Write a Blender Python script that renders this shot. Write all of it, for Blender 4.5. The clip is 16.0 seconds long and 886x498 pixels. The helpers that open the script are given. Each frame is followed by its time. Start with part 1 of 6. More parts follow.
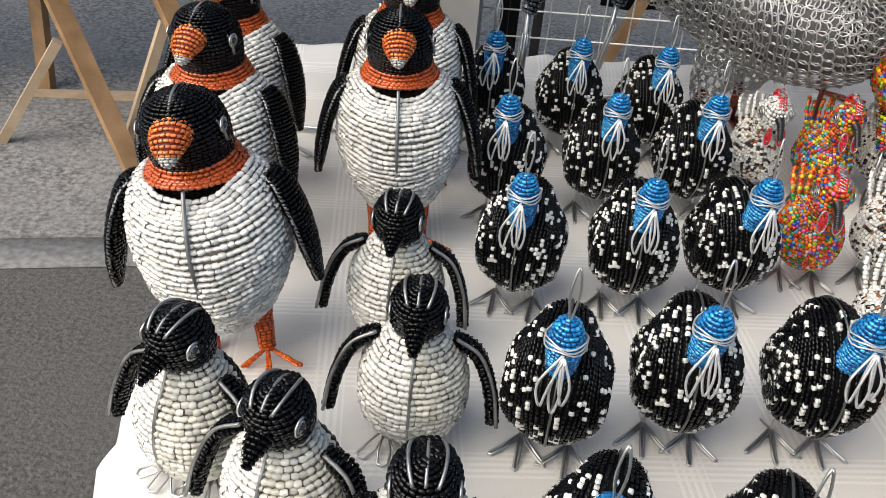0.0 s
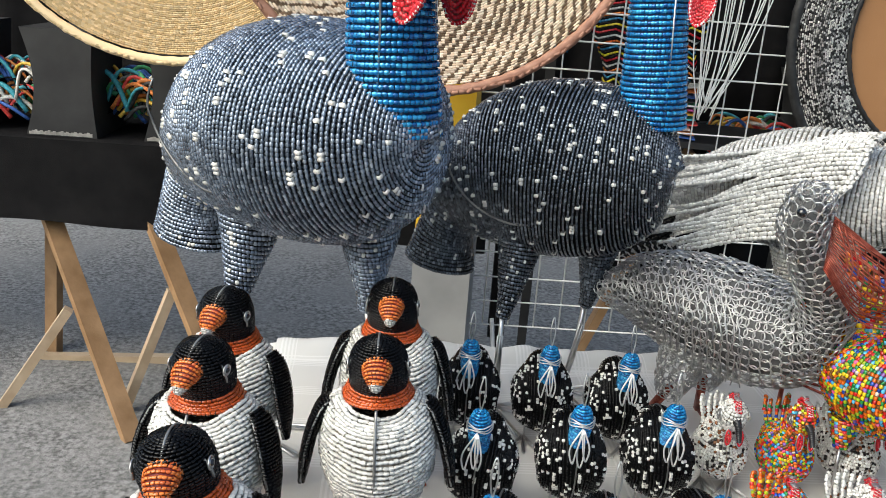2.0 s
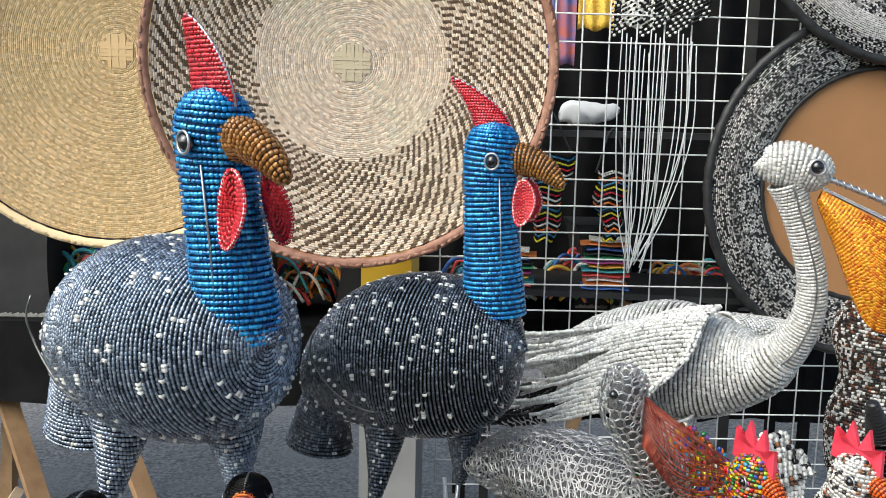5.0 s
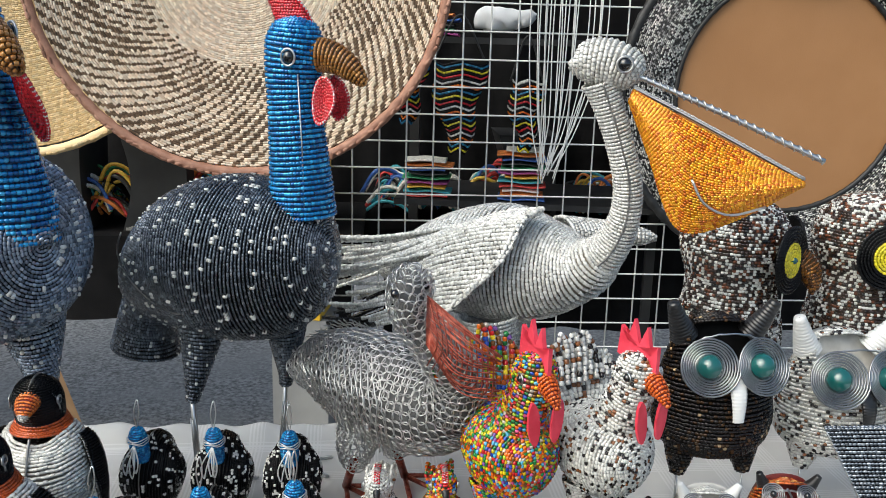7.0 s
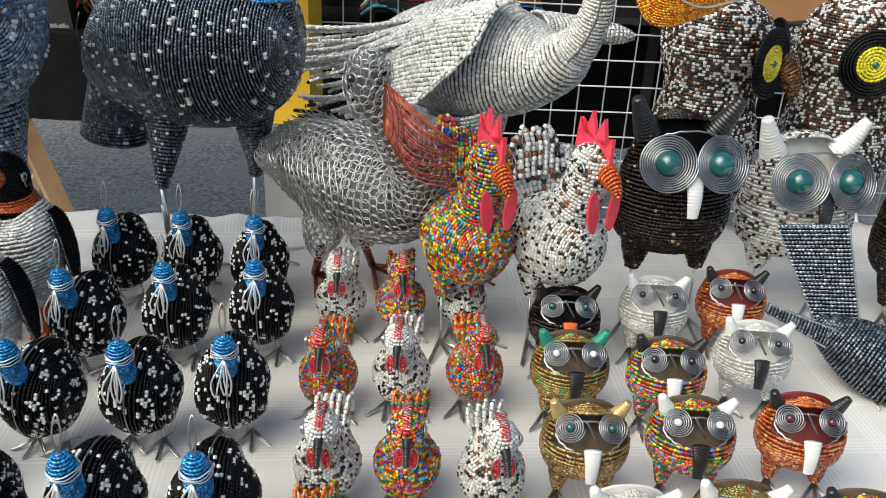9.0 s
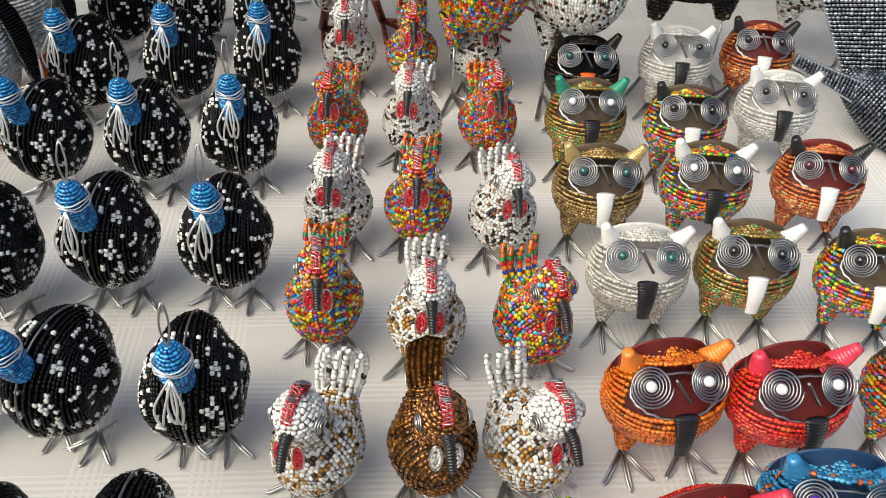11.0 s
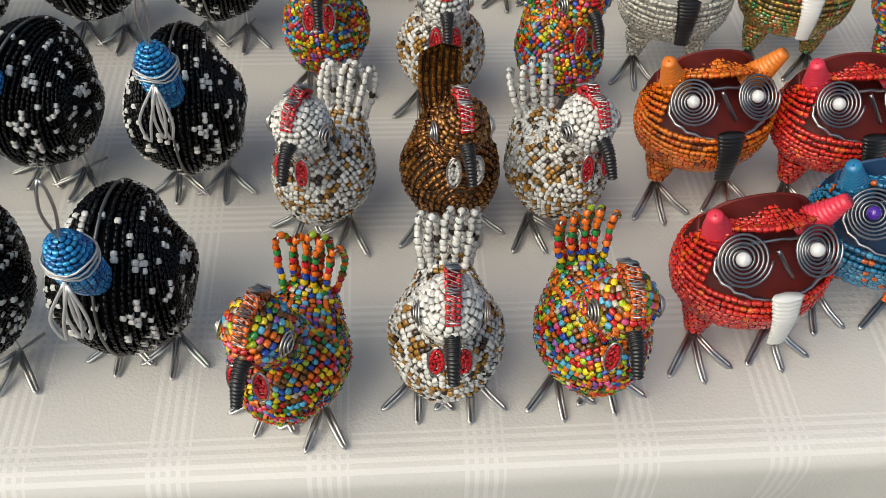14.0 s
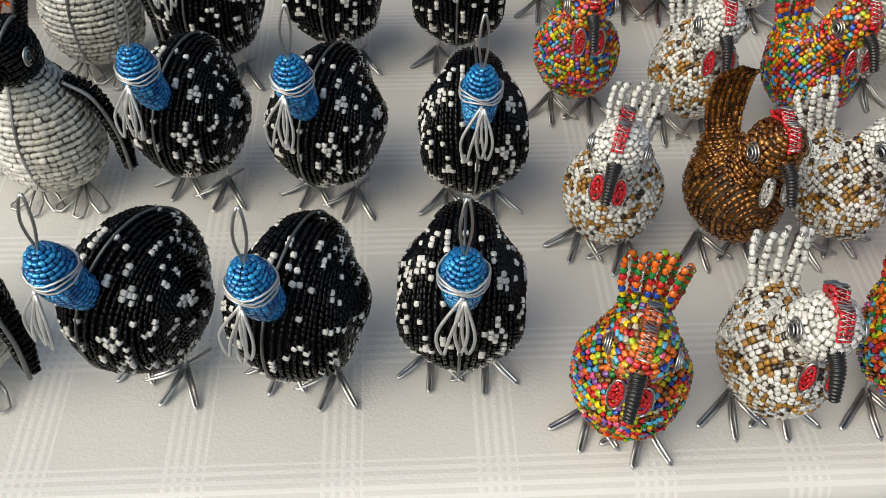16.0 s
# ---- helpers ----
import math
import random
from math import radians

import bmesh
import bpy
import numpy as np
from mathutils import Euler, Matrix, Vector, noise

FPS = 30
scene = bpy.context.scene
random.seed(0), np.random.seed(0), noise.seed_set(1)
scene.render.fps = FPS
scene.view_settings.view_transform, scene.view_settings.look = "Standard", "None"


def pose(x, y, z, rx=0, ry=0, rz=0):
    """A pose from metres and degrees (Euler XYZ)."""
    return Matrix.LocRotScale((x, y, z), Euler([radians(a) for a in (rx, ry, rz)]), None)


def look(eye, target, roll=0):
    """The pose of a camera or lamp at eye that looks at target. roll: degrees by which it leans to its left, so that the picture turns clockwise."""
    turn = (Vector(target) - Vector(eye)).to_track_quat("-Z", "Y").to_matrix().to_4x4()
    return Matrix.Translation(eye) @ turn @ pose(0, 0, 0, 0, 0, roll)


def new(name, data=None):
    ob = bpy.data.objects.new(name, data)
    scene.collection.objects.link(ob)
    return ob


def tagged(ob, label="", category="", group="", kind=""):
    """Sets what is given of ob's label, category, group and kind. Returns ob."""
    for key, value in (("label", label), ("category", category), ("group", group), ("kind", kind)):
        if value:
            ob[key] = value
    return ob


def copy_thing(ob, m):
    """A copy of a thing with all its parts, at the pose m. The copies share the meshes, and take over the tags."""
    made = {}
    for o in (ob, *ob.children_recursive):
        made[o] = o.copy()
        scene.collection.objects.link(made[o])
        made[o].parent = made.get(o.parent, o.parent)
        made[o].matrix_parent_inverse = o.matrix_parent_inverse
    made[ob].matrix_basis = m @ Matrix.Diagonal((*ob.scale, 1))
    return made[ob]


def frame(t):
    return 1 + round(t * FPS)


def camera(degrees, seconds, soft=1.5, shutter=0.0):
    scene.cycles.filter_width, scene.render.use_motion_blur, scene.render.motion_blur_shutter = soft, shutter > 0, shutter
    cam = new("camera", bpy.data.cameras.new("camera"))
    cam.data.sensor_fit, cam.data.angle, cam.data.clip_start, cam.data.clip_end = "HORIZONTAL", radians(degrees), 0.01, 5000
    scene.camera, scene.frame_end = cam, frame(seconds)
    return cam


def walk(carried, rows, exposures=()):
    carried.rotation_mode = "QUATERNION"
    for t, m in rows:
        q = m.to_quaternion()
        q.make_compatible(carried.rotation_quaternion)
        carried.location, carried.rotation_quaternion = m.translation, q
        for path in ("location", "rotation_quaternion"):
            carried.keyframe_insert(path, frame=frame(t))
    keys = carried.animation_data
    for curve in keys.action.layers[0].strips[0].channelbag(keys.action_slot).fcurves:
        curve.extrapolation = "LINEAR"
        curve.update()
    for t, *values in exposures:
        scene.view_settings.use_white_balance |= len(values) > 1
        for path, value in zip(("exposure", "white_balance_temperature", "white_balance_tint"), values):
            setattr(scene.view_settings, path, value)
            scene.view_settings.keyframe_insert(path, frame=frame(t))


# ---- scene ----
cam = camera(54.5, 16.0, soft=0.8)
PATH = [
    (0, (0.209, 0.025, 1.219), (0.070, 1.682, 0.108), 5.41),
    (0.5, (0.211, 0.023, 1.239), (0.054, 1.776, 0.289), 5.07),
    (1, (0.216, 0.014, 1.259), (0.033, 1.843, 0.470), 4.61),
    (1.5, (0.221, 0.008, 1.278), (0.023, 1.874, 0.587), 4.38),
    (2, (0.227, 0.002, 1.295), (0.016, 1.894, 0.682), 4.26),
    (2.5, (0.230, -0.005, 1.315), (0.009, 1.910, 0.780), 3.84),
    (3, (0.236, -0.012, 1.337), (0.014, 1.929, 0.910), 3.24),
    (3.2, (0.238, -0.015, 1.342), (0.013, 1.931, 0.941), 3.02),
    (5.3, (0.396, -0.037, 1.367), (0.18, 1.931, 1.08), 1.2),
    (5.5, (0.413, -0.034, 1.369), (0.204, 1.933, 1.072), 1.2),
    (6, (0.454, -0.025, 1.37), (0.261, 1.94, 1.05), 1.3),
    (6.5, (0.501, -0.015, 1.36), (0.324, 1.948, 1.023), 1.3),
    (7, (0.541, -0.008, 1.35), (0.382, 1.927, 0.872), 1.6),
    (7.5, (0.566, -0.008, 1.344), (0.421, 1.895, 0.747), 2.1),
    (8, (0.579, -0.015, 1.338), (0.442, 1.859, 0.652), 2.6),
    (8.5, (0.585, -0.014, 1.33), (0.442, 1.823, 0.553), 2.8),
    (8.7, (0.589, -0.016, 1.328), (0.443, 1.807, 0.517), 2.9),
    (10.8, (0.589, -0.02, 1.292), (0.466, 1.541, 0.047), 3.7),
    (11, (0.593, -0.022, 1.283), (0.462, 1.515, 0.01), 3.3),
    (11.5, (0.602, -0.014, 1.251), (0.486, 1.378, -0.181), 3.3),
    (12, (0.605, -0.014, 1.23), (0.508, 1.281, -0.291), 3.9),
    (12.5, (0.606, -0.024, 1.216), (0.512, 1.225, -0.344), 3.9),
    (13, (0.604, -0.025, 1.206), (0.508, 1.205, -0.368), 3.7),
    (13.5, (0.598, -0.023, 1.205), (0.494, 1.221, -0.358), 3.1),
    (14, (0.593, -0.03, 1.205), (0.485, 1.229, -0.346), 2.8),
    (14.5, (0.57, -0.033, 1.203), (0.454, 1.256, -0.321), 2.6),
    (15, (0.533, -0.041, 1.204), (0.403, 1.256, -0.313), 2.1),
    (15.5, (0.493, -0.051, 1.205), (0.352, 1.244, -0.312), 1.7),
    (16, (0.453, -0.055, 1.206), (0.297, 1.239, -0.311), 1.4),
]
walk(cam, [(t, look(eye, target, roll)) for t, eye, target, roll in PATH], exposures=[(0.0, -0.32, 6650.0, 7.0), (2.5, -0.2, 6400.0, 3.0), (5.5, -0.24, 6300.0, 3.0), (8.5, -0.38, 6400.0, 2.5), (11.0, -0.34, 6900.0, 5.0), (13.0, -0.86, 6900.0, 3.5), (16.0, -0.88, 6850.0, 3.5)])

# ---- light ----
world = bpy.data.worlds.new("sky")
scene.world = world
world.use_nodes = True
sky = world.node_tree.nodes.new("ShaderNodeTexSky")
sky.sky_type, sky.sun_disc = "NISHITA", False
sky.sun_elevation, sky.sun_rotation = radians(46), radians(228)
sky.air_density, sky.dust_density, sky.ozone_density = 1.0, 4.0, 1.0
world.node_tree.links.new(sky.outputs[0], world.node_tree.nodes["Background"].inputs[0])
world.node_tree.nodes["Background"].inputs[1].default_value = 0.25
sun = new("sun", bpy.data.lights.new("sun", "SUN"))
sun.data.energy, sun.data.angle, sun.data.color = 3.0, radians(65), (1.0, 0.97, 0.93)
sun.matrix_world = look((-2.4, -2.15, 3.3), (0, 0, 0))

T = 0.84   # table top


# ---- materials ----
def material(name, color=(0.5, 0.5, 0.5), rough=0.5, metal=0.0, coat=0.0, trans=0.0, spec=0.5):
    m = bpy.data.materials.new(name)
    m.use_nodes = True
    b = m.node_tree.nodes["Principled BSDF"]
    b.inputs["Base Color"].default_value = (*color, 1)
    b.inputs["Roughness"].default_value = rough
    b.inputs["Metallic"].default_value = metal
    b.inputs["Coat Weight"].default_value = coat
    b.inputs["Coat Roughness"].default_value = 0.1
    b.inputs["Transmission Weight"].default_value = trans
    b.inputs["Specular IOR Level"].default_value = spec
    return m


def nodes_of(m):
    return m.node_tree.nodes, m.node_tree.links, m.node_tree.nodes["Principled BSDF"]


def bead_mat(name, palette, rough=0.25, coat=0.3, spec=0.5, metal=0.0):
    """Glass beads: each one takes its colour from the palette; weights are (colour, share)."""
    m = material(name, palette[0][0], rough, metal, coat, 0.0, spec)
    n, l, b = nodes_of(m)
    geo = n.new("ShaderNodeNewGeometry")
    ramp = n.new("ShaderNodeValToRGB")
    ramp.color_ramp.interpolation = "CONSTANT"
    total, at = sum(s for _, s in palette), 0.0
    els = ramp.color_ramp.elements
    for i, (c, s) in enumerate(palette):
        e = els[0] if i == 0 else (els[1] if i == 1 else els.new(at))
        e.position, e.color = at, (*c, 1)
        at += s / total
    if len(palette) == 1:
        els.remove(els[1])
    l.new(geo.outputs["Random Per Island"], ramp.inputs[0])
    # each bead a little lighter or darker than the next
    mul = n.new("ShaderNodeMath")
    mul.operation = "MULTIPLY"
    mul.inputs[1].default_value = 37.7
    fr = n.new("ShaderNodeMath")
    fr.operation = "FRACT"
    rng = n.new("ShaderNodeMapRange")
    rng.inputs["To Min"].default_value, rng.inputs["To Max"].default_value = 0.72, 1.15
    hsv = n.new("ShaderNodeHueSaturation")
    l.new(geo.outputs["Random Per Island"], mul.inputs[0])
    l.new(mul.outputs[0], fr.inputs[0])
    l.new(fr.outputs[0], rng.inputs["Value"])
    l.new(rng.outputs[0], hsv.inputs["Value"])
    l.new(ramp.outputs[0], hsv.inputs["Color"])
    l.new(hsv.outputs[0], b.inputs["Base Color"])
    rr = n.new("ShaderNodeMapRange")
    rr.inputs["To Min"].default_value, rr.inputs["To Max"].default_value = rough * (0.4 if coat > 0 else 0.8), rough * (1.0 if coat > 0 else 1.3)
    l.new(fr.outputs[0], rr.inputs["Value"])
    l.new(rr.outputs[0], b.inputs["Roughness"])
    return m


def noise_color(m, c1, c2, scale, detail=6.0, bump=0.0, bump_scale=200.0, coord="Object", c3=None, scale3=2.0):
    n, l, b = nodes_of(m)
    tc = n.new("ShaderNodeTexCoord")
    nz = n.new("ShaderNodeTexNoise")
    nz.inputs["Scale"].default_value, nz.inputs["Detail"].default_value = scale, detail
    ramp = n.new("ShaderNodeValToRGB")
    ramp.color_ramp.elements[0].position, ramp.color_ramp.elements[1].position = 0.35, 0.65
    ramp.color_ramp.elements[0].color, ramp.color_ramp.elements[1].color = (*c1, 1), (*c2, 1)
    l.new(tc.outputs[coord], nz.inputs["Vector"])
    l.new(nz.outputs["Fac"], ramp.inputs[0])
    out = ramp.outputs[0]
    if c3:
        n3 = n.new("ShaderNodeTexNoise")
        n3.inputs["Scale"].default_value, n3.inputs["Detail"].default_value = scale3, 4.0
        r3 = n.new("ShaderNodeMapRange")
        r3.inputs["From Min"].default_value, r3.inputs["From Max"].default_value = 0.45, 0.75
        mx = n.new("ShaderNodeMix")
        mx.data_type = "RGBA"
        mx.inputs[7].default_value = (*c3, 1)
        l.new(tc.outputs[coord], n3.inputs["Vector"])
        l.new(n3.outputs["Fac"], r3.inputs["Value"])
        l.new(r3.outputs[0], mx.inputs[0])
        l.new(out, mx.inputs[6])
        out = mx.outputs[2]
    l.new(out, b.inputs["Base Color"])
    if bump:
        nb = n.new("ShaderNodeTexNoise")
        nb.inputs["Scale"].default_value, nb.inputs["Detail"].default_value = bump_scale, 5.0
        bp = n.new("ShaderNodeBump")
        bp.inputs["Strength"].default_value, bp.inputs["Distance"].default_value = bump, 0.004
        l.new(tc.outputs[coord], nb.inputs["Vector"])
        l.new(nb.outputs["Fac"], bp.inputs["Height"])
        l.new(bp.outputs[0], b.inputs["Normal"])
    return m


WHITE = (0.72, 0.71, 0.67)
M_black = bead_mat("black_beads", [((0.003, 0.003, 0.0035), 1)], 0.13, 0.0, 0.24)
M_white = bead_mat("white_beads", [(WHITE, 3), ((0.78, 0.76, 0.71), 1)], 0.3, 0.3)
M_cream = bead_mat("cream_beads", [((0.66, 0.64, 0.56), 3), ((0.58, 0.56, 0.47), 1)], 0.25, 0.3)
M_orange = bead_mat("orange_beads", [((0.72, 0.13, 0.02), 1)], 0.22, 0.4)
M_rust = bead_mat("rust_orange_beads", [((0.55, 0.09, 0.015), 1)], 0.22, 0.4)
M_peach = bead_mat("beak_orange_beads", [((0.75, 0.2, 0.04), 3), ((0.6, 0.12, 0.03), 1)], 0.25, 0.4)
M_blue = bead_mat("blue_beads", [((0.014, 0.25, 0.6), 3), ((0.05, 0.42, 0.78), 1.3), ((0.007, 0.13, 0.4), 1)], 0.18, 0.6, 0.5, 0.35)
M_red = bead_mat("red_beads", [((0.6, 0.02, 0.03), 1)], 0.25, 0.4)
M_slate = bead_mat("slate_beads", [((0.12, 0.14, 0.17), 3), ((0.24, 0.27, 0.31), 1), ((0.06, 0.072, 0.09), 1)], 0.2, 0.4, 0.5, 0.6)
# Lighter copy of M_slate; bird A's stronger light is put into the colour
M_slatelit = bead_mat("lit_slate_beads", [((0.27, 0.325, 0.41), 3), ((0.42, 0.48, 0.57), 1), ((0.14, 0.17, 0.22), 1)], 0.22, 0.3, 0.5, 0.6)
M_billgold = bead_mat("bill_gold_beads", [((0.42, 0.19, 0.045), 2), ((0.3, 0.12, 0.025), 1)], 0.18, 0.5)
M_gold = bead_mat("gold_beads", [((0.82, 0.3, 0.006), 2), ((0.9, 0.44, 0.015), 1), ((0.6, 0.14, 0.004), 1)], 0.2, 0.5, 0.5, 0.5)
M_amber = bead_mat("amber_beads", [((0.24, 0.085, 0.01), 2), ((0.38, 0.16, 0.025), 1), ((0.1, 0.03, 0.004), 1)], 0.18, 0.5, 0.5, 0.45)
MULTI = [((0.6, 0.02, 0.02), 1.3), ((0.75, 0.15, 0.01), 2.6), ((0.8, 0.58, 0.015), 1.6), ((0.02, 0.22, 0.05), 1.4), ((0.36, 0.5, 0.02), 0.9),
         ((0.02, 0.07, 0.4), 0.7), ((0.1, 0.42, 0.62), 0.9), ((0.6, 0.52, 0.42), 0.4), ((0.24, 0.1, 0.38), 0.6), ((0.7, 0.1, 0.25), 0.5), ((0.2, 0.08, 0.015), 1.3)]
M_multi = bead_mat("mixed_beads", MULTI, 0.25, 0.4)
MULTI_W = MULTI[:1] + [((0.68, 0.11, 0.01), 5), ((0.7, 0.45, 0.02), 1.3)] + MULTI[3:]
M_multi_warm = bead_mat("mixed_warm_beads", MULTI_W, 0.25, 0.4)
M_whitebrown = bead_mat("white_brown_beads", [(WHITE, 7), ((0.4, 0.2, 0.04), 2.0), ((0.05, 0.03, 0.02), 0.7)], 0.28, 0.3)
M_whiteblack = bead_mat("white_black_beads", [(WHITE, 7), ((0.02, 0.015, 0.015), 1.3), ((0.25, 0.1, 0.04), 0.6)], 0.28, 0.3)
M_olive = bead_mat("olive_gold_beads", [((0.3, 0.2, 0.04), 4), ((0.45, 0.32, 0.06), 2), ((0.6, 0.12, 0.03), 0.6), ((0.1, 0.3, 0.1), 0.6), ((0.6, 0.5, 0.3), 0.5)], 0.2, 0.5, 0.5, 0.35)
M_goldpale = bead_mat("pale_gold_beads", [((0.46, 0.29, 0.09), 2), ((0.56, 0.4, 0.16), 1), ((0.3, 0.17, 0.05), 1)], 0.2, 0.5, 0.5, 0.45)
M_orangebrown = bead_mat("orange_brown_beads", [((0.6, 0.14, 0.03), 3), ((0.35, 0.07, 0.02), 2), ((0.65, 0.35, 0.1), 0.8)], 0.2, 0.5)
M_darkmix = bead_mat("dark_mixed_beads", [((0.01, 0.007, 0.006), 8), ((0.06, 0.03, 0.012), 2), ((0.5, 0.35, 0.2), 0.25)], 0.18, 0.0, 0.4)
M_owlmix = bead_mat("brown_white_beads", [(WHITE, 4.2), ((0.035, 0.016, 0.01), 3.8), ((0.16, 0.05, 0.018), 1.5), ((0.006, 0.006, 0.006), 1.5)], 0.25, 0.4)
M_cyan = bead_mat("sea_blue_beads", [((0.02, 0.18, 0.36), 4), ((0.05, 0.3, 0.5), 2), ((0.6, 0.12, 0.02), 0.5)], 0.16, 0.5)
M_redorange = bead_mat("bright_red_beads", [((0.72, 0.035, 0.02), 5), ((0.55, 0.02, 0.02), 2), ((0.8, 0.12, 0.02), 0.6)], 0.22, 0.4)
M_brightorange = bead_mat("bright_orange_beads", [((0.8, 0.2, 0.015), 5), ((0.75, 0.12, 0.01), 2), ((0.2, 0.05, 0.01), 0.25)], 0.22, 0.4)
M_yellow = bead_mat("yellow_beads", [((0.8, 0.68, 0.03), 1)], 0.25, 0.4)
M_pelwhite = bead_mat("pearl_white_beads", [((0.7, 0.69, 0.65), 3), ((0.6, 0.59, 0.55), 1), ((0.76, 0.75, 0.72), 1)], 0.15, 0.6)
M_ring = bead_mat("grey_speckle_beads", [((0.7, 0.68, 0.64), 3.5), ((0.03, 0.03, 0.03), 3), ((0.3, 0.29, 0.28), 2)], 0.3, 0.3)
M_ringdark = bead_mat("dark_speckle_beads", [((0.03, 0.03, 0.03), 3), ((0.3, 0.29, 0.28), 2), ((0.5, 0.48, 0.46), 1)], 0.3, 0.3)
M_straw = bead_mat("straw_stitch", [((0.82, 0.67, 0.52), 2), ((0.86, 0.74, 0.6), 2), ((0.77, 0.6, 0.45), 1)], 0.65, 0.0, 0.3)
M_strawdark = bead_mat("dark_stitch", [((0.12, 0.075, 0.045), 2), ((0.2, 0.13, 0.08), 1)], 0.6, 0.0, 0.3)
M_strawgold = bead_mat("golden_straw", [((0.7, 0.52, 0.28), 2), ((0.76, 0.59, 0.35), 2), ((0.62, 0.44, 0.22), 1)], 0.65, 0.0, 0.3)
M_straw_row = bead_mat("straw_row", [((0.68, 0.52, 0.38), 2), ((0.74, 0.59, 0.45), 2)], 0.65, 0.0, 0.3)
M_gold_row = bead_mat("golden_row", [((0.56, 0.39, 0.19), 2), ((0.62, 0.45, 0.24), 2)], 0.65, 0.0, 0.3)
# Linings added inside hollow beadwork; darker ones carry the gaps' shade as colour
M_core_dark = noise_color(material("dark_inside", rough=0.8, spec=0.1), (0.003, 0.003, 0.003), (0.008, 0.008, 0.008), 80)
M_core_white = noise_color(material("pale_inside", rough=0.7), (0.52, 0.5, 0.46), (0.62, 0.6, 0.56), 80)
M_core_grey = noise_color(material("grey_inside", rough=0.7), (0.1, 0.1, 0.1), (0.17, 0.17, 0.17), 60)
M_core_brown = noise_color(material("brown_inside", rough=0.7), (0.06, 0.04, 0.02), (0.1, 0.07, 0.04), 80)
M_core_olive = noise_color(material("olive_inside", rough=0.7), (0.07, 0.055, 0.03), (0.13, 0.1, 0.05), 80)
M_core_taupe = noise_color(material("taupe_inside", rough=0.7), (0.2, 0.17, 0.13), (0.3, 0.26, 0.2), 80)
M_core_straw = noise_color(material("straw_inside", rough=0.75), (0.42, 0.3, 0.17), (0.54, 0.4, 0.25), 80)
M_core_red = noise_color(material("dark_red_inside", rough=0.6), (0.1, 0.008, 0.006), (0.16, 0.012, 0.008), 80)
M_core_blue = noise_color(material("dark_blue_inside", rough=0.6), (0.005, 0.03, 0.09), (0.008, 0.05, 0.13), 80)
M_wire = noise_color(material("steel_wire", rough=0.32, metal=1.0), (0.5, 0.5, 0.5), (0.64, 0.64, 0.63), 60)
M_wiredark = noise_color(material("dull_wire", rough=0.45, metal=1.0), (0.16, 0.16, 0.16), (0.26, 0.26, 0.25), 60)
M_wirebright = noise_color(material("bright_wire", rough=0.36, metal=1.0), (0.5, 0.5, 0.5), (0.63, 0.63, 0.62), 60)
M_coil = noise_color(material("coiled_wire", rough=0.3, metal=1.0), (0.27, 0.27, 0.28), (0.4, 0.4, 0.4), 60)
M_wattlewire = noise_color(material("pale_wire", rough=0.4, metal=0.6), (0.62, 0.62, 0.62), (0.74, 0.74, 0.73), 60)
M_redwire = noise_color(material("red_copper_wire", rough=0.35, metal=0.8), (0.2, 0.03, 0.018), (0.42, 0.12, 0.08), 160)
M_redplastic = noise_color(material("red_felt", rough=0.5), (0.62, 0.03, 0.06), (0.75, 0.06, 0.1), 60)
M_blackwire = material("black_coated_wire", (0.012, 0.012, 0.013), 0.35, 0.0, 0.3)
M_whiteplastic = material("white_coated_wire", (0.75, 0.75, 0.73), 0.35, 0.0, 0.3)
M_eye = material("black_glass_eye", (0.005, 0.005, 0.006), 0.05, 0.0, 1.0)
M_greenglass = material("green_glass_eye", (0.008, 0.09, 0.085), 0.04, 0.0, 1.0)
M_violet = material("violet_glass_eye", (0.08, 0.02, 0.35), 0.06, 0.0, 1.0)
M_pearl = material("white_pearl_eye", (0.75, 0.75, 0.75), 0.12, 0.0, 1.0)
M_garnet = material("garnet_glass_eye", (0.08, 0.01, 0.02), 0.06, 0.0, 1.0)
M_greywash = noise_color(material("grey_wire_seam", rough=0.4, metal=0.7), (0.2, 0.2, 0.2), (0.35, 0.35, 0.34), 90)


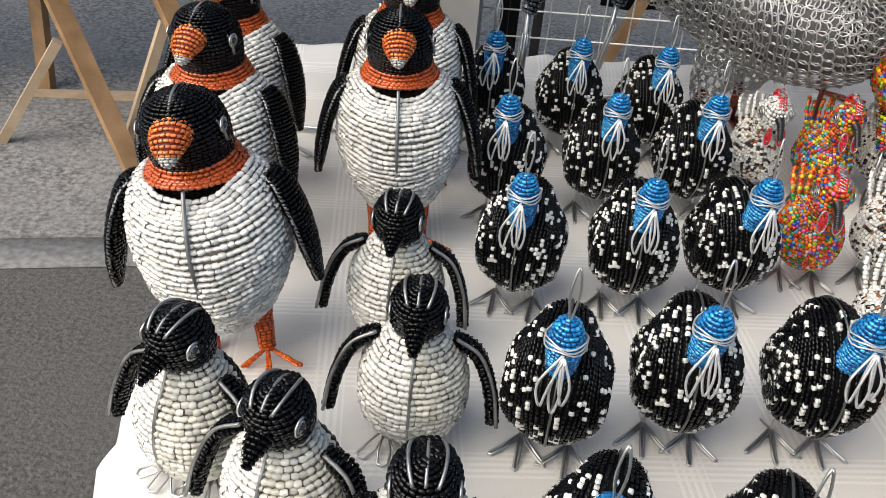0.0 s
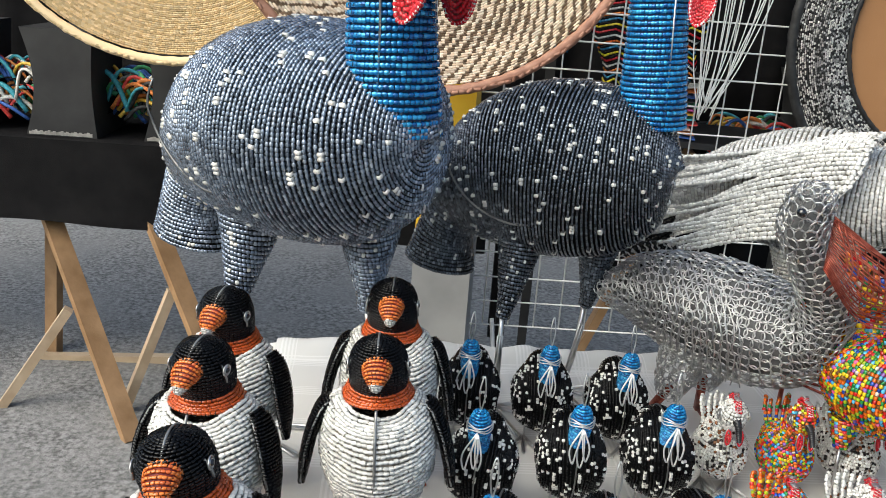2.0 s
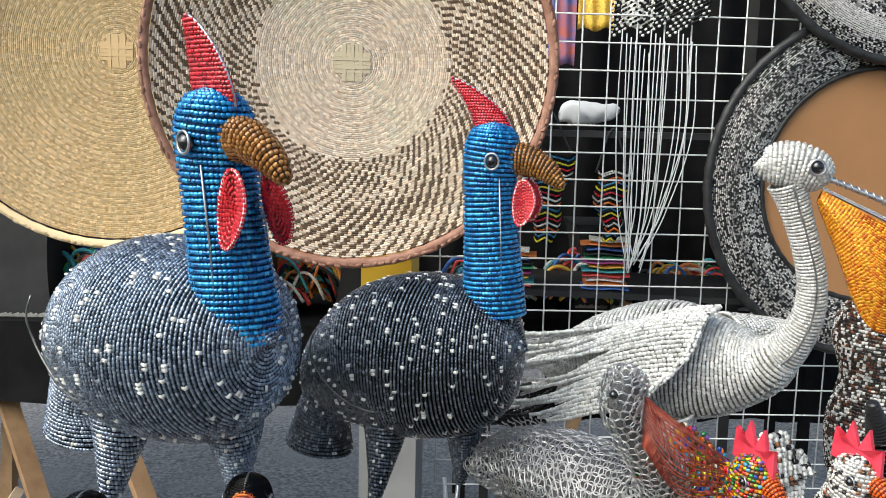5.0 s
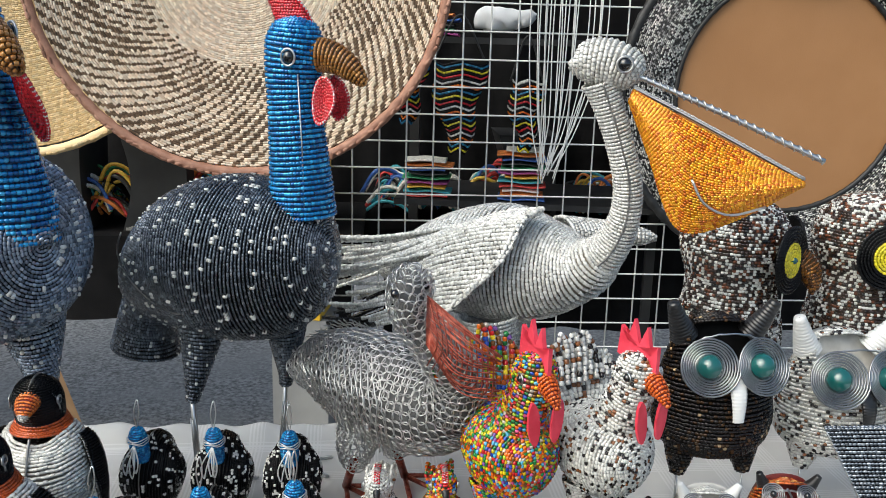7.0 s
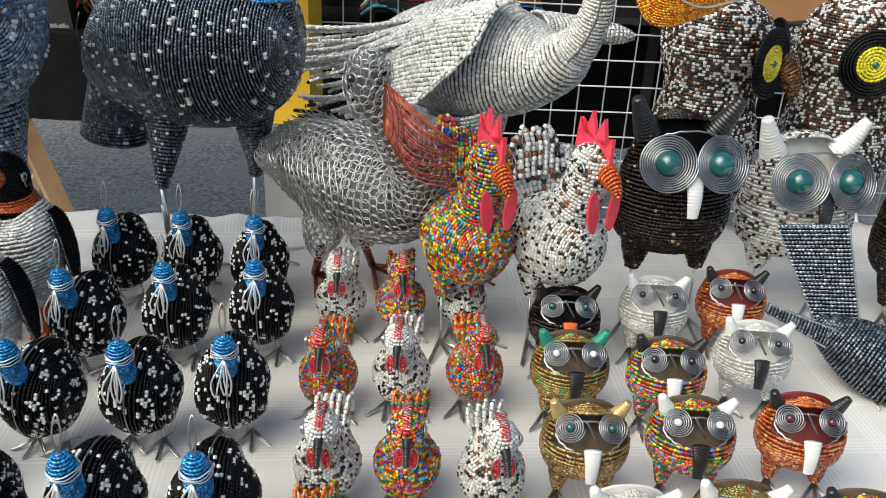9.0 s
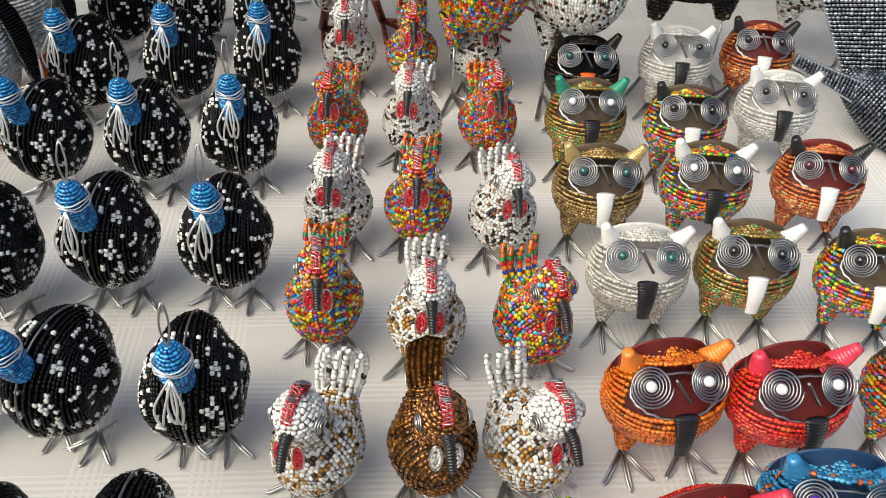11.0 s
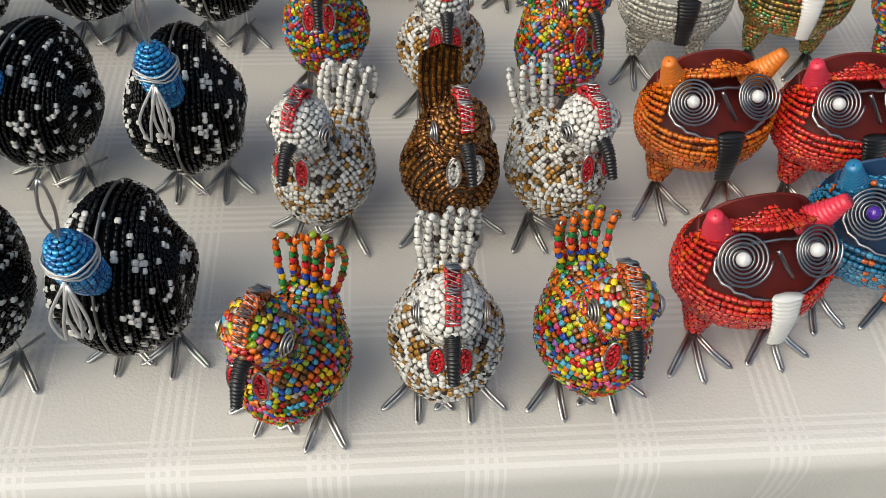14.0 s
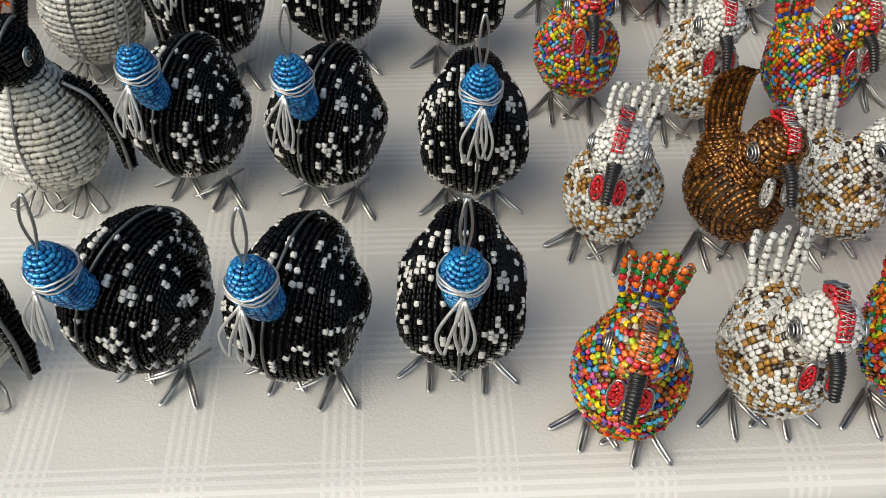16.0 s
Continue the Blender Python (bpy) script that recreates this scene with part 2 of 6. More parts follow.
# ---- mesh tools ----
class Geo:
    """Collects quads of several materials into one mesh."""

    def __init__(self):
        self.v, self.f, self.m, self.n = [], [], [], 0

    def add(self, v, f, m):
        self.v.append(np.asarray(v, float))
        self.f.append(np.asarray(f, int) + self.n)
        self.m.append(np.broadcast_to(np.asarray(m, int), (len(f),)))
        self.n += len(v)

    def beads(self, lines, length, rad, mat=0, sides=4, jitter=0.06, squash=0.46, grow=1.0, vary=None):
        """Strings beads along open or closed lines: (points, closed). mat: slot, or f(places) -> slots."""
        cs, ts = [], []
        for pts, closed in lines:
            p = np.asarray(pts, float)
            if closed:
                p = np.vstack([p, p[:1]])
            d = np.linalg.norm(np.diff(p, axis=0), axis=1)
            s = np.concatenate([[0], np.cumsum(d)])
            k = max(1, int(round(s[-1] / length)))
            if s[-1] < 1e-6:
                continue
            at = (np.arange(k) + 0.5 + RNG.uniform(-0.12, 0.12)) * s[-1] / k
            c = np.stack([np.interp(at, s, p[:, i]) for i in range(3)], 1)
            e = np.stack([np.interp(np.minimum(at + 0.3 * length, s[-1]), s, p[:, i]) for i in range(3)], 1)
            b = np.stack([np.interp(np.maximum(at - 0.3 * length, 0), s, p[:, i]) for i in range(3)], 1)
            cs.append(c)
            ts.append(e - b)
        if not cs:
            return
        c, t = np.vstack(cs), np.vstack(ts)
        n = len(c)
        t = t / np.maximum(np.linalg.norm(t, axis=1, keepdims=True), 1e-9)
        t = t + RNG.normal(0, jitter, t.shape)
        t /= np.linalg.norm(t, axis=1, keepdims=True)
        ref = np.where(np.abs(t[:, 2:3]) > 0.8, [[1.0, 0, 0]], [[0, 0, 1.0]])
        a = np.cross(t, ref)
        a /= np.linalg.norm(a, axis=1, keepdims=True)
        b = np.cross(t, a)
        slots = mat(c) if callable(mat) else np.full(n, mat)
        vary = jitter if vary is None else vary
        r = rad * RNG.uniform(1 - vary, 1 + vary, n) * np.where(slots == 1, grow, 1.0)
        c = c + RNG.normal(0, jitter * rad, c.shape)
        ang = np.arange(sides) * 2 * np.pi / sides + np.pi / sides
        ring = a[:, None, :] * np.cos(ang)[None, :, None] + b[:, None, :] * np.sin(ang)[None, :, None]
        v = np.empty((n, 3, sides, 3))
        for j, (o, q) in enumerate(((-squash, 0.78), (0, 1.07), (squash, 0.78))):
            v[:, j] = c[:, None, :] + t[:, None, :] * o * length + ring * (r * q)[:, None, None]
        i = np.arange(sides)
        k = (i + 1) % sides
        quad = np.concatenate([np.stack([j * sides + i, j * sides + k, (j + 1) * sides + k, (j + 1) * sides + i], 1) for j in (0, 1)])
        f = (np.arange(n) * 3 * sides)[:, None, None] + quad[None]
        self.add(v.reshape(-1, 3), f.reshape(-1, 4), np.repeat(slots, 2 * sides))

    def tube(self, pts, rad, mat=0, sides=6, closed=False):
        p = np.asarray(pts, float)
        n = len(p)
        if closed:
            t = np.roll(p, -1, 0) - np.roll(p, 1, 0)
        else:
            t = np.gradient(p, axis=0)
        t /= np.maximum(np.linalg.norm(t, axis=1, keepdims=True), 1e-9)
        a = np.zeros_like(t)
        ref = np.array([0, 0, 1.0]) if abs(t[0, 2]) < 0.8 else np.array([1.0, 0, 0])
        for i in range(n):
            q = ref - t[i] * (ref @ t[i])
            a[i] = ref = q / max(np.linalg.norm(q), 1e-9)
        b = np.cross(t, a)
        r = np.broadcast_to(np.asarray(rad, float), (n,))
        if not closed:
            p, a, b, t = (np.vstack([x[:1], x, x[-1:]]) for x in (p, a, b, t))
            r = np.concatenate([[r[0] * 0.1], r, [r[-1] * 0.1]])
            n += 2
        ang = np.arange(sides) * 2 * np.pi / sides
        v = p[:, None] + r[:, None, None] * (a[:, None] * np.cos(ang)[None, :, None] + b[:, None] * np.sin(ang)[None, :, None])
        self.grid(v, mat, closed)

    def grid(self, v, mat=0, closed=False, wrap=True):
        """Quads between rows of points; v is rows x columns x 3."""
        v = np.asarray(v, float)
        n, k = v.shape[:2]
        rows = np.arange(n if closed else n - 1)
        cols = np.arange(k if wrap else k - 1)
        r, c = np.meshgrid(rows, cols, indexing="ij")
        r2, c2 = (r + 1) % n, (c + 1) % k
        f = np.stack([r * k + c, r * k + c2, r2 * k + c2, r2 * k + c], -1).reshape(-1, 4)
        self.add(v.reshape(-1, 3), f, mat)

    def box(self, lo, hi, mat=0, m=None):
        x0, y0, z0 = lo
        x1, y1, z1 = hi
        v = np.array([(x, y, z) for z in (z0, z1) for x, y in ((x0, y0), (x1, y0), (x1, y1), (x0, y1))], float)
        if m is not None:
            v = np.array([(m @ Vector(p))[:] for p in v])
        self.add(v, [(3, 2, 1, 0), (4, 5, 6, 7), (0, 1, 5, 4), (1, 2, 6, 5), (2, 3, 7, 6), (3, 0, 4, 7)], mat)

    def ball(self, c, r, mat=0, n=10):
        r = np.broadcast_to(np.asarray(r, float), (3,))
        th = np.linspace(0.02, np.pi - 0.02, n)
        ph = np.arange(2 * n) * np.pi / n
        v = np.stack([np.sin(th)[:, None] * np.cos(ph)[None] * r[0] + c[0], np.sin(th)[:, None] * np.sin(ph)[None] * r[1] + c[1],
                      np.cos(th)[:, None] * np.ones_like(ph)[None] * r[2] + c[2]], -1)
        self.grid(v, mat)

    def mesh(self, name, mats, smooth=True):
        me = bpy.data.meshes.new(name)
        v, f, m = np.vstack(self.v), np.vstack(self.f), np.concatenate(self.m)
        me.vertices.add(len(v))
        me.vertices.foreach_set("co", v.ravel())
        me.loops.add(f.size)
        me.loops.foreach_set("vertex_index", f.ravel().astype(np.int32))
        me.polygons.add(len(f))
        me.polygons.foreach_set("loop_start", np.arange(0, f.size, 4, dtype=np.int32))
        for x in mats:
            me.materials.append(x)
        me.polygons.foreach_set("material_index", m.astype(np.int32))
        me.polygons.foreach_set("use_smooth", np.full(len(f), smooth))
        me.update(calc_edges=True)
        me.validate()
        return me


RNG = np.random.default_rng(7)


def part(name, geo, mats, parent=None, label="", smooth=True):
    ob = new(name, geo.mesh(name, mats, smooth))
    if parent:
        ob.parent = parent
    if label:
        ob["label"] = label
    return ob


def thing(name, label, category, group="", kind=""):
    return tagged(new(name), label, category, group, kind)


def smooth_line(pts, n):
    """A smooth curve through points of any width."""
    p = np.asarray(pts, float)
    if len(p) == 2:
        return p[0] + (p[1] - p[0]) * np.linspace(0, 1, n)[:, None]
    q = np.vstack([2 * p[0] - p[1], p, 2 * p[-1] - p[-2]])
    s = np.linspace(0, len(p) - 1 - 1e-9, n)
    i = s.astype(int)
    u = (s - i)[:, None]
    a, b, c, d = q[i], q[i + 1], q[i + 2], q[i + 3]
    return 0.5 * (2 * b + (c - a) * u + (2 * a - 5 * b + 4 * c - d) * u ** 2 + (3 * b - a - 3 * c + d) * u ** 3)


def sweep(stations, pitch, up=(0, 0, 1), n=40, arc=(0, 2 * np.pi)):
    """Rings round a spine. stations: (x, y, z, across, along up). Rings stand pitch apart on the surface."""
    s = smooth_line(stations, 400)
    s[:, 3:] = np.maximum(s[:, 3:], 1e-4)
    d = np.linalg.norm(np.diff(s, axis=0), axis=1)
    w = np.concatenate([[0], np.cumsum(d)])
    k = max(2, int(w[-1] / pitch))
    at = (np.arange(k) + 0.5) * w[-1] / k
    t = np.gradient(s[:, :3], axis=0)
    g = np.stack([np.interp(at, w, s[:, i]) for i in range(5)], 1)
    tt = np.stack([np.interp(at, w, t[:, i]) for i in range(3)], 1)
    tt /= np.linalg.norm(tt, axis=1, keepdims=True)
    e1 = np.cross(np.asarray(up, float)[None], tt)
    e1 /= np.linalg.norm(e1, axis=1, keepdims=True)
    e2 = np.cross(tt, e1)
    full = abs(arc[1] - arc[0]) > 6.28
    ang = np.linspace(arc[0], arc[1], n, endpoint=not full)
    return g[:, None, :3] + e1[:, None] * g[:, 3, None, None] * np.cos(ang)[None, :, None] + e2[:, None] * g[:, 4, None, None] * np.sin(ang)[None, :, None]


def closed(rings):
    return [(r, True) for r in rings]


def opened(rings):
    return [(r, False) for r in rings]


def shrink(rings, by):
    c = rings.mean(axis=1, keepdims=True)
    d = rings - c
    l = np.maximum(np.linalg.norm(d, axis=2, keepdims=True), 1e-6)
    return c + d / l * np.maximum(l - by, 0.0002)


def some(share, a=0, b=1, rng_seed=3):
    """Slots: b for a share of the beads, a for the rest, in small clusters."""
    r = np.random.default_rng(rng_seed)

    def pick(c):
        x = r.random(len(c)) < share
        y = np.roll(x, 1) & (r.random(len(c)) < 0.22)
        return np.where(x | y, b, a)
    return pick


def circle(c, r, n, axis="y", phase=0.0):
    a = np.arange(n) * 2 * np.pi / n + phase
    u, v, w = np.cos(a) * r, np.sin(a) * r, np.zeros(n)
    p = {"y": np.stack([u, w, v], 1), "x": np.stack([w, u, v], 1), "z": np.stack([u, v, w], 1)}[axis]
    return p + np.asarray(c, float)


def wire_foot(g, at, length, mat=0, rad=0.0009, spread=50, toes=3, loop=False, rise=0.009):
    """Toes of bent wire that slope from the ankle to the table, pointing to -y."""
    x, y = at
    for i in range(toes):
        a = radians((i - (toes - 1) / 2) * spread) - math.pi / 2
        d = np.array([math.cos(a), math.sin(a)])
        s = np.array([-d[1], d[0]]) * (0.0035 if loop else 0.001)
        c0, e, m = np.array([x, y]), np.array([x, y]) + d * length, np.array([x, y]) + d * length * 0.6
        h = 0.3 if loop else 1.0
        line = [(*(c0 - s * h), rise), (*(m - s), rad * 1.3 + 0.2 * rise), (*(e - s * 0.9), rad), (*(e + d * 0.0015), rad), (*(e + s * 0.9), rad), (*(m + s), rad * 1.3 + 0.2 * rise), (*(c0 + s * h), rise)]
        g.tube(line, rad, mat, 5)


PILE = [noise_color(material("goods_%d" % i, rough=0.5), c, tuple(min(1, 1.5 * v + 0.03) for v in c), 160) for i, c in enumerate(((0.6, 0.05, 0.04), (0.7, 0.42, 0.05), (0.05, 0.3, 0.12), (0.04, 0.12, 0.4), (0.66, 0.63, 0.56), (0.05, 0.32, 0.38), (0.4, 0.06, 0.25), (0.02, 0.02, 0.02), (0.65, 0.2, 0.04)))]


# ---- small guinea fowl ----
def egg(v):
    """Draws a round body out towards its raised back, where it narrows."""
    d = np.array([0, 0.62, 0.78])
    u = (v - np.array([0, 0, 0.06])) @ d / 0.042
    out = v + (np.maximum(u, 0) ** 2 * 0.0035)[..., None] * d
    out[..., 0] *= 1 - 0.2 * np.clip(u, 0, 1.2) ** 2
    return out


def small_guinea(seed):
    ob = thing("guinea_fowl", "small black beaded guinea fowl with white dots and a blue head", "bead bird", "small beaded guinea fowl")
    g = Geo()
    body = egg(sweep([(-0.0305, 0.003, 0.06, 0.002, 0.002), (-0.0265, 0.003, 0.06, 0.018, 0.02), (-0.016, 0.001, 0.06, 0.032, 0.035),
                      (0, 0, 0.061, 0.038, 0.0415), (0.016, 0.001, 0.06, 0.032, 0.035), (0.0265, 0.003, 0.06, 0.018, 0.02), (0.0305, 0.003, 0.06, 0.002, 0.002)], 0.0027))
    g.beads(closed(body), 0.003, 0.00132, some(0.105, 0, 1, seed), 4, 0.1, 0.46, 1.5)
    g.grid(shrink(body[::2], 0.0012), 2)
    part("body", g, [M_black, M_white, M_core_dark], ob)
    g = Geo()
    a = np.linspace(-0.6, 4.1, 40)
    g.tube(egg(np.stack([0 * a, 0.039 * np.cos(a), 0.061 + 0.0425 * np.sin(a)], 1)), 0.0008, 0, 5)
    part("seam_wire", g, [M_wiredark], ob)
    g = Geo()
    head = sweep([(0, -0.024, 0.089, 0.0072, 0.0072), (0, -0.029, 0.098, 0.008, 0.0082), (0, -0.032, 0.108, 0.0088, 0.0095), (0, -0.034, 0.118, 0.0085, 0.0092),
                  (0, -0.035, 0.127, 0.0055, 0.0055), (0, -0.035, 0.13, 0.001, 0.001)], 0.0026, up=(0, 1, 0), n=24)
    g.beads(closed(head), 0.0026, 0.0012, 0, 5)
    g.grid(shrink(head, 0.0011), 1)
    part("head", g, [M_blue, M_core_blue], ob, "bright blue beaded head")
    g = Geo()
    g.tube(smooth_line([(0, -0.035, 0.127), (-0.0024, -0.035, 0.145), (0, -0.031, 0.159), (0.0024, -0.033, 0.145), (0, -0.036, 0.127)], 20), 0.0007, 0, 5)
    part("crest", g, [M_wirebright], ob, "bent wire crest loop")
    g = Geo()
    r = np.random.default_rng(seed)
    for dx in (-0.0055, -0.001, 0.005):
        e = np.array([dx + r.uniform(-0.002, 0.002), -0.051, 0.083 + r.uniform(-0.004, 0.003)])
        g.tube(smooth_line([(0, -0.044, 0.113), e + [-0.003, 0.002, 0.013], e, e + [0.0026, 0.001, 0.012], (0.001, -0.045, 0.112)], 20), 0.0008, 0, 5)
    for k in range(3):
        g.tube(circle((0, -0.0335, 0.1135 + 0.0021 * k), 0.0108, 18, "z") + np.stack([0 * np.arange(18), 0 * np.arange(18), 0.0012 * np.sin(np.arange(18) * 1.1 + k)], 1), 0.0006, 0, 4, True)
    part("beak_and_wattles", g, [M_wattlewire], ob, "looped silver wire beak and wattles")
    for s in (-1, 1):
        g = Geo()
        x = 0.0135 * s
        g.tube([(x * 0.9, 0.002, 0.028), (x, 0, 0.012), (x * 1.05, -0.001, 0.002)], 0.0011, 0, 6)
        wire_foot(g, (x * 1.05, -0.001), 0.021, 0, 0.001, 50, 3)
        g.tube([(x * 1.05, -0.001, 0.009), (x * 1.05, 0.016, 0.001)], 0.001, 0, 5)
        part("leg", g, [M_wire], ob)
    return ob


RND = random.Random(5)
COLS = [[(0.177, 0.787), (0.249, 0.795), (0.323, 0.799)], [(0.202, 0.652), (0.277, 0.681), (0.354, 0.703)],
        [(0.221, 0.534), (0.298, 0.55), (0.368, 0.571)], [(0.249, 0.394), (0.322, 0.42), (0.401, 0.433)],
        [(0.271, 0.289), (0.347, 0.293), (0.425, 0.3)], [(0.29, 0.163), (0.362, 0.17), (0.433, 0.187)]]
guinea_base = [small_guinea(s) for s in (3, 11)]
used = [0, 0]
for n_row, row in enumerate(COLS):
    for i, (x, y) in enumerate(row):
        k = RND.randrange(2)
        turn = RND.uniform(-5, 5) + ((-2, 3, 8) if n_row < 4 else (-15, -9, 5))[i] - (10 if y < 0.2 and i == 0 else 0)
        size, tall = (0.98, 0.96) if n_row < 4 else (0.95, 0.92)
        m = pose(x, y, T, 0, 0, turn) @ Matrix.Diagonal((size, size, tall, 1))
        if used[k]:
            keep = guinea_base[k].matrix_basis.copy()
            guinea_base[k].scale = (1, 1, 1)
            copy_thing(guinea_base[k], m)
            guinea_base[k].matrix_basis = keep
        else:
            guinea_base[k].matrix_basis = m
        used[k] += 1


# ---- small chickens ----
def small_chicken(mat, core, comb, tail_mat, label, tail="loops", seed=1, face=None, pitch=0.0031):
    ob = thing("chicken", label, "bead bird", "small beaded chickens")
    face = face or mat
    r = np.random.default_rng(seed)
    g = Geo()
    body = sweep([(0, -0.0285, 0.041, 0.001, 0.001), (0, -0.027, 0.041, 0.009, 0.0095), (0, -0.02, 0.041, 0.0185, 0.0195), (0, -0.006, 0.042, 0.0245, 0.0258), (0, 0.008, 0.044, 0.024, 0.0245),
                  (0, 0.02, 0.05, 0.016, 0.0165), (0, 0.027, 0.057, 0.0095, 0.008), (0, 0.03, 0.061, 0.001, 0.001)], pitch, n=36)
    g.beads(closed(body), 0.003, 0.00158 if pitch < 0.0035 else 0.0014, 0, 5, 0.12, 0.42, 1.0, 0.22)
    g.grid(shrink(body[::2], 0.0015), 1)
    part("body", g, [mat, core], ob)
    g = Geo()
    neck = sweep([(0, -0.004, 0.058, 0.0138, 0.013), (0, -0.009, 0.069, 0.012, 0.012), (0, -0.014, 0.079, 0.0122, 0.0122)], 0.0032, up=(0, 1, 0), n=24)
    g.beads(closed(neck), 0.003, 0.0015, 0, 5, 0.12, 0.42, 1.0, 0.2)
    g.grid(shrink(neck, 0.0012), 1)
    part("neck", g, [mat, core], ob)
    g = Geo()
    head = sweep([(0, -0.014, 0.08, 0.0112, 0.0118), (0, -0.018, 0.087, 0.0126, 0.013), (0, -0.022, 0.095, 0.0108, 0.0116), (0, -0.024, 0.101, 0.0062, 0.0068), (0, -0.025, 0.104, 0.001, 0.001)], 0.003, up=(0, 1, 0), n=24)
    g.beads(closed(head), 0.003, 0.0016, 0, 5, 0.14, 0.44, 1.0, 0.16)
    g.grid(shrink(head, 0.0012), 1)
    part("head", g, [face, core], ob)
    g = Geo()
    edge = None
    for x in (-0.0021, 0.0, 0.0021):
        lines = []
        for k in range(3):
            a = np.linspace(0.45, 2.3, 18)
            rr = 0.0115 + 0.0026 * k
            z = 0.089 + rr * np.sin(a) * (1.08 + 0.08 * np.sin(a * 8) * (k == 2))
            lines.append((np.stack([0 * a + x, -0.019 - rr * np.cos(a) * 0.92, z], 1), False))
        g.beads(lines, 0.0025, 0.0013, 0, 4, 0.12)
        edge = lines[-1][0] if x == 0 else edge
    q = np.arange(len(edge))
    g.tube(np.repeat(edge, 2, 0) + np.stack([0.0026 * np.where(np.arange(2 * len(q)) % 2, 1, -1), 0 * np.repeat(q, 2), 0.0016 + 0 * np.repeat(q, 2)], 1), 0.0006, 1, 4)
    part("comb", g, [comb, M_wirebright], ob)
    g = Geo()
    bp = smooth_line([(0, -0.029, 0.089), (0.0005, -0.038, 0.085), (0.001, -0.045, 0.074)], 66)
    g.tube(bp, np.linspace(0.004, 0.0022, 66) * (1 + 0.13 * np.sin(np.arange(66) * 1.6)), 0, 7)
    part("beak", g, [M_blackwire], ob, "black wire-wound beak")
    for s in (-1, 1):
        g = Geo()
        a = np.linspace(0, 2 * np.pi, 14, endpoint=False)
        for q in (0.0018, 0.0042):
            g.beads([(np.stack([0.0055 * s + 0.55 * q * np.cos(a), -0.033 + 0.25 * q * np.sin(a), 0.072 + 1.6 * q * np.sin(a)], 1), True)], 0.0024, 0.0012, 0 if tail == "loops" else 1, 4, 0.1)
        g.tube(np.stack([0.0055 * s + 0.0034 * np.cos(a), -0.0335 + 0.0014 * np.sin(a), 0.072 + 0.0086 * np.sin(a)], 1), 0.0006, 2, 4, True)
        part("wattle", g, [M_red, M_pelwhite, M_wirebright], ob)
        g = Geo()
        c = np.array([0.0128 * s, -0.022, 0.0895])
        for q in (0.0026, 0.0038, 0.005):
            g.tube(circle(c + [0.0008 * s * (0.005 - q) * 1000, 0, 0], q, 14, "x"), 0.0006, 0, 4, True)
        g.ball(c, (0.002, 0.0025, 0.0025), 1, 6)
        part("eye", g, [M_wire, M_eye], ob)
    if tail == "loops":
        for k in range(5):
            g = Geo()
            x = (k - 2) * 0.0062 + r.uniform(-0.0008, 0.0008)
            h = 0.023 + 0.003 * (2 - abs(k - 2)) + r.uniform(-0.004, 0.004)
            w, d = 0.0021, r.uniform(-0.004, 0.004)
            line = (smooth_line([(x * 0.75 - w * 0.7, 0.022, 0.057), (x * 0.95 - w, 0.027 + d * 0.4, 0.057 + h * 0.6), (x - w * 0.6, 0.031 + d, 0.057 + h), (x + w * 0.6, 0.034 + d, 0.057 + h), (x * 0.95 + w, 0.035 + d * 0.4, 0.057 + h * 0.55), (x * 0.75 + w * 0.7, 0.029, 0.055)], 26), False)
            g.beads([line], 0.0031, 0.00175, 0, 6, 0.14, 0.46, 1.0, 0.15)
            g.tube(line[0], 0.0006, 1, 4)
            part("tail_loop", g, [tail_mat, M_wire], ob)
    else:
        g = Geo()
        lines = [(smooth_line([((k - 3) * 0.0028, 0.025, 0.054), ((k - 3) * 0.0034, 0.032, 0.072), ((k - 3) * 0.0034, 0.032, 0.092 - 0.0012 * abs(k - 3)), ((k - 3) * 0.0031, 0.028, 0.1 - 0.0012 * abs(k - 3))], 16), False) for k in range(7)]
        g.beads(lines, 0.003, 0.0014, 0, 5, 0.08)
        g.grid(np.array([q[0] for q in lines]) + [0, 0.001, 0], 1, False, False)
        part("tail", g, [tail_mat, core], ob)
    for s in (-1, 1):
        g = Geo()
        x = 0.0125 * s
        g.tube([(x, 0.002, 0.022), (x, 0, 0.014), (x, -0.001, 0.008)], 0.001, 0, 6)
        wire_foot(g, (x, -0.001), 0.021, 0, 0.001, 48, 3)
        part("leg", g, [M_wire], ob)
    return ob


chicken_base = {
    "multi": small_chicken(M_multi, M_core_olive, M_orange, M_multi, "small chicken of mixed coloured glass beads with wire feet", seed=1),
    "multired": small_chicken(M_multi, M_core_olive, M_red, M_multi, "small chicken of mixed coloured glass beads with a red comb", seed=5),
    "warm": small_chicken(M_multi_warm, M_core_olive, M_red, M_multi_warm, "small chicken of mostly orange mixed glass beads", seed=2),
    "white": small_chicken(M_whiteblack, M_core_taupe, M_red, M_whiteblack, "small white and black speckled beaded chicken with a red comb", seed=3, face=M_white),
    "brown": small_chicken(M_whitebrown, M_core_taupe, M_red, M_whitebrown, "small white and brown speckled beaded chicken with a red comb", seed=4, face=M_white),
    "amber": small_chicken(M_amber, M_core_brown, M_red, M_amber, "small amber brown beaded chicken with a flat tail", "flat", seed=6, pitch=0.0042)}
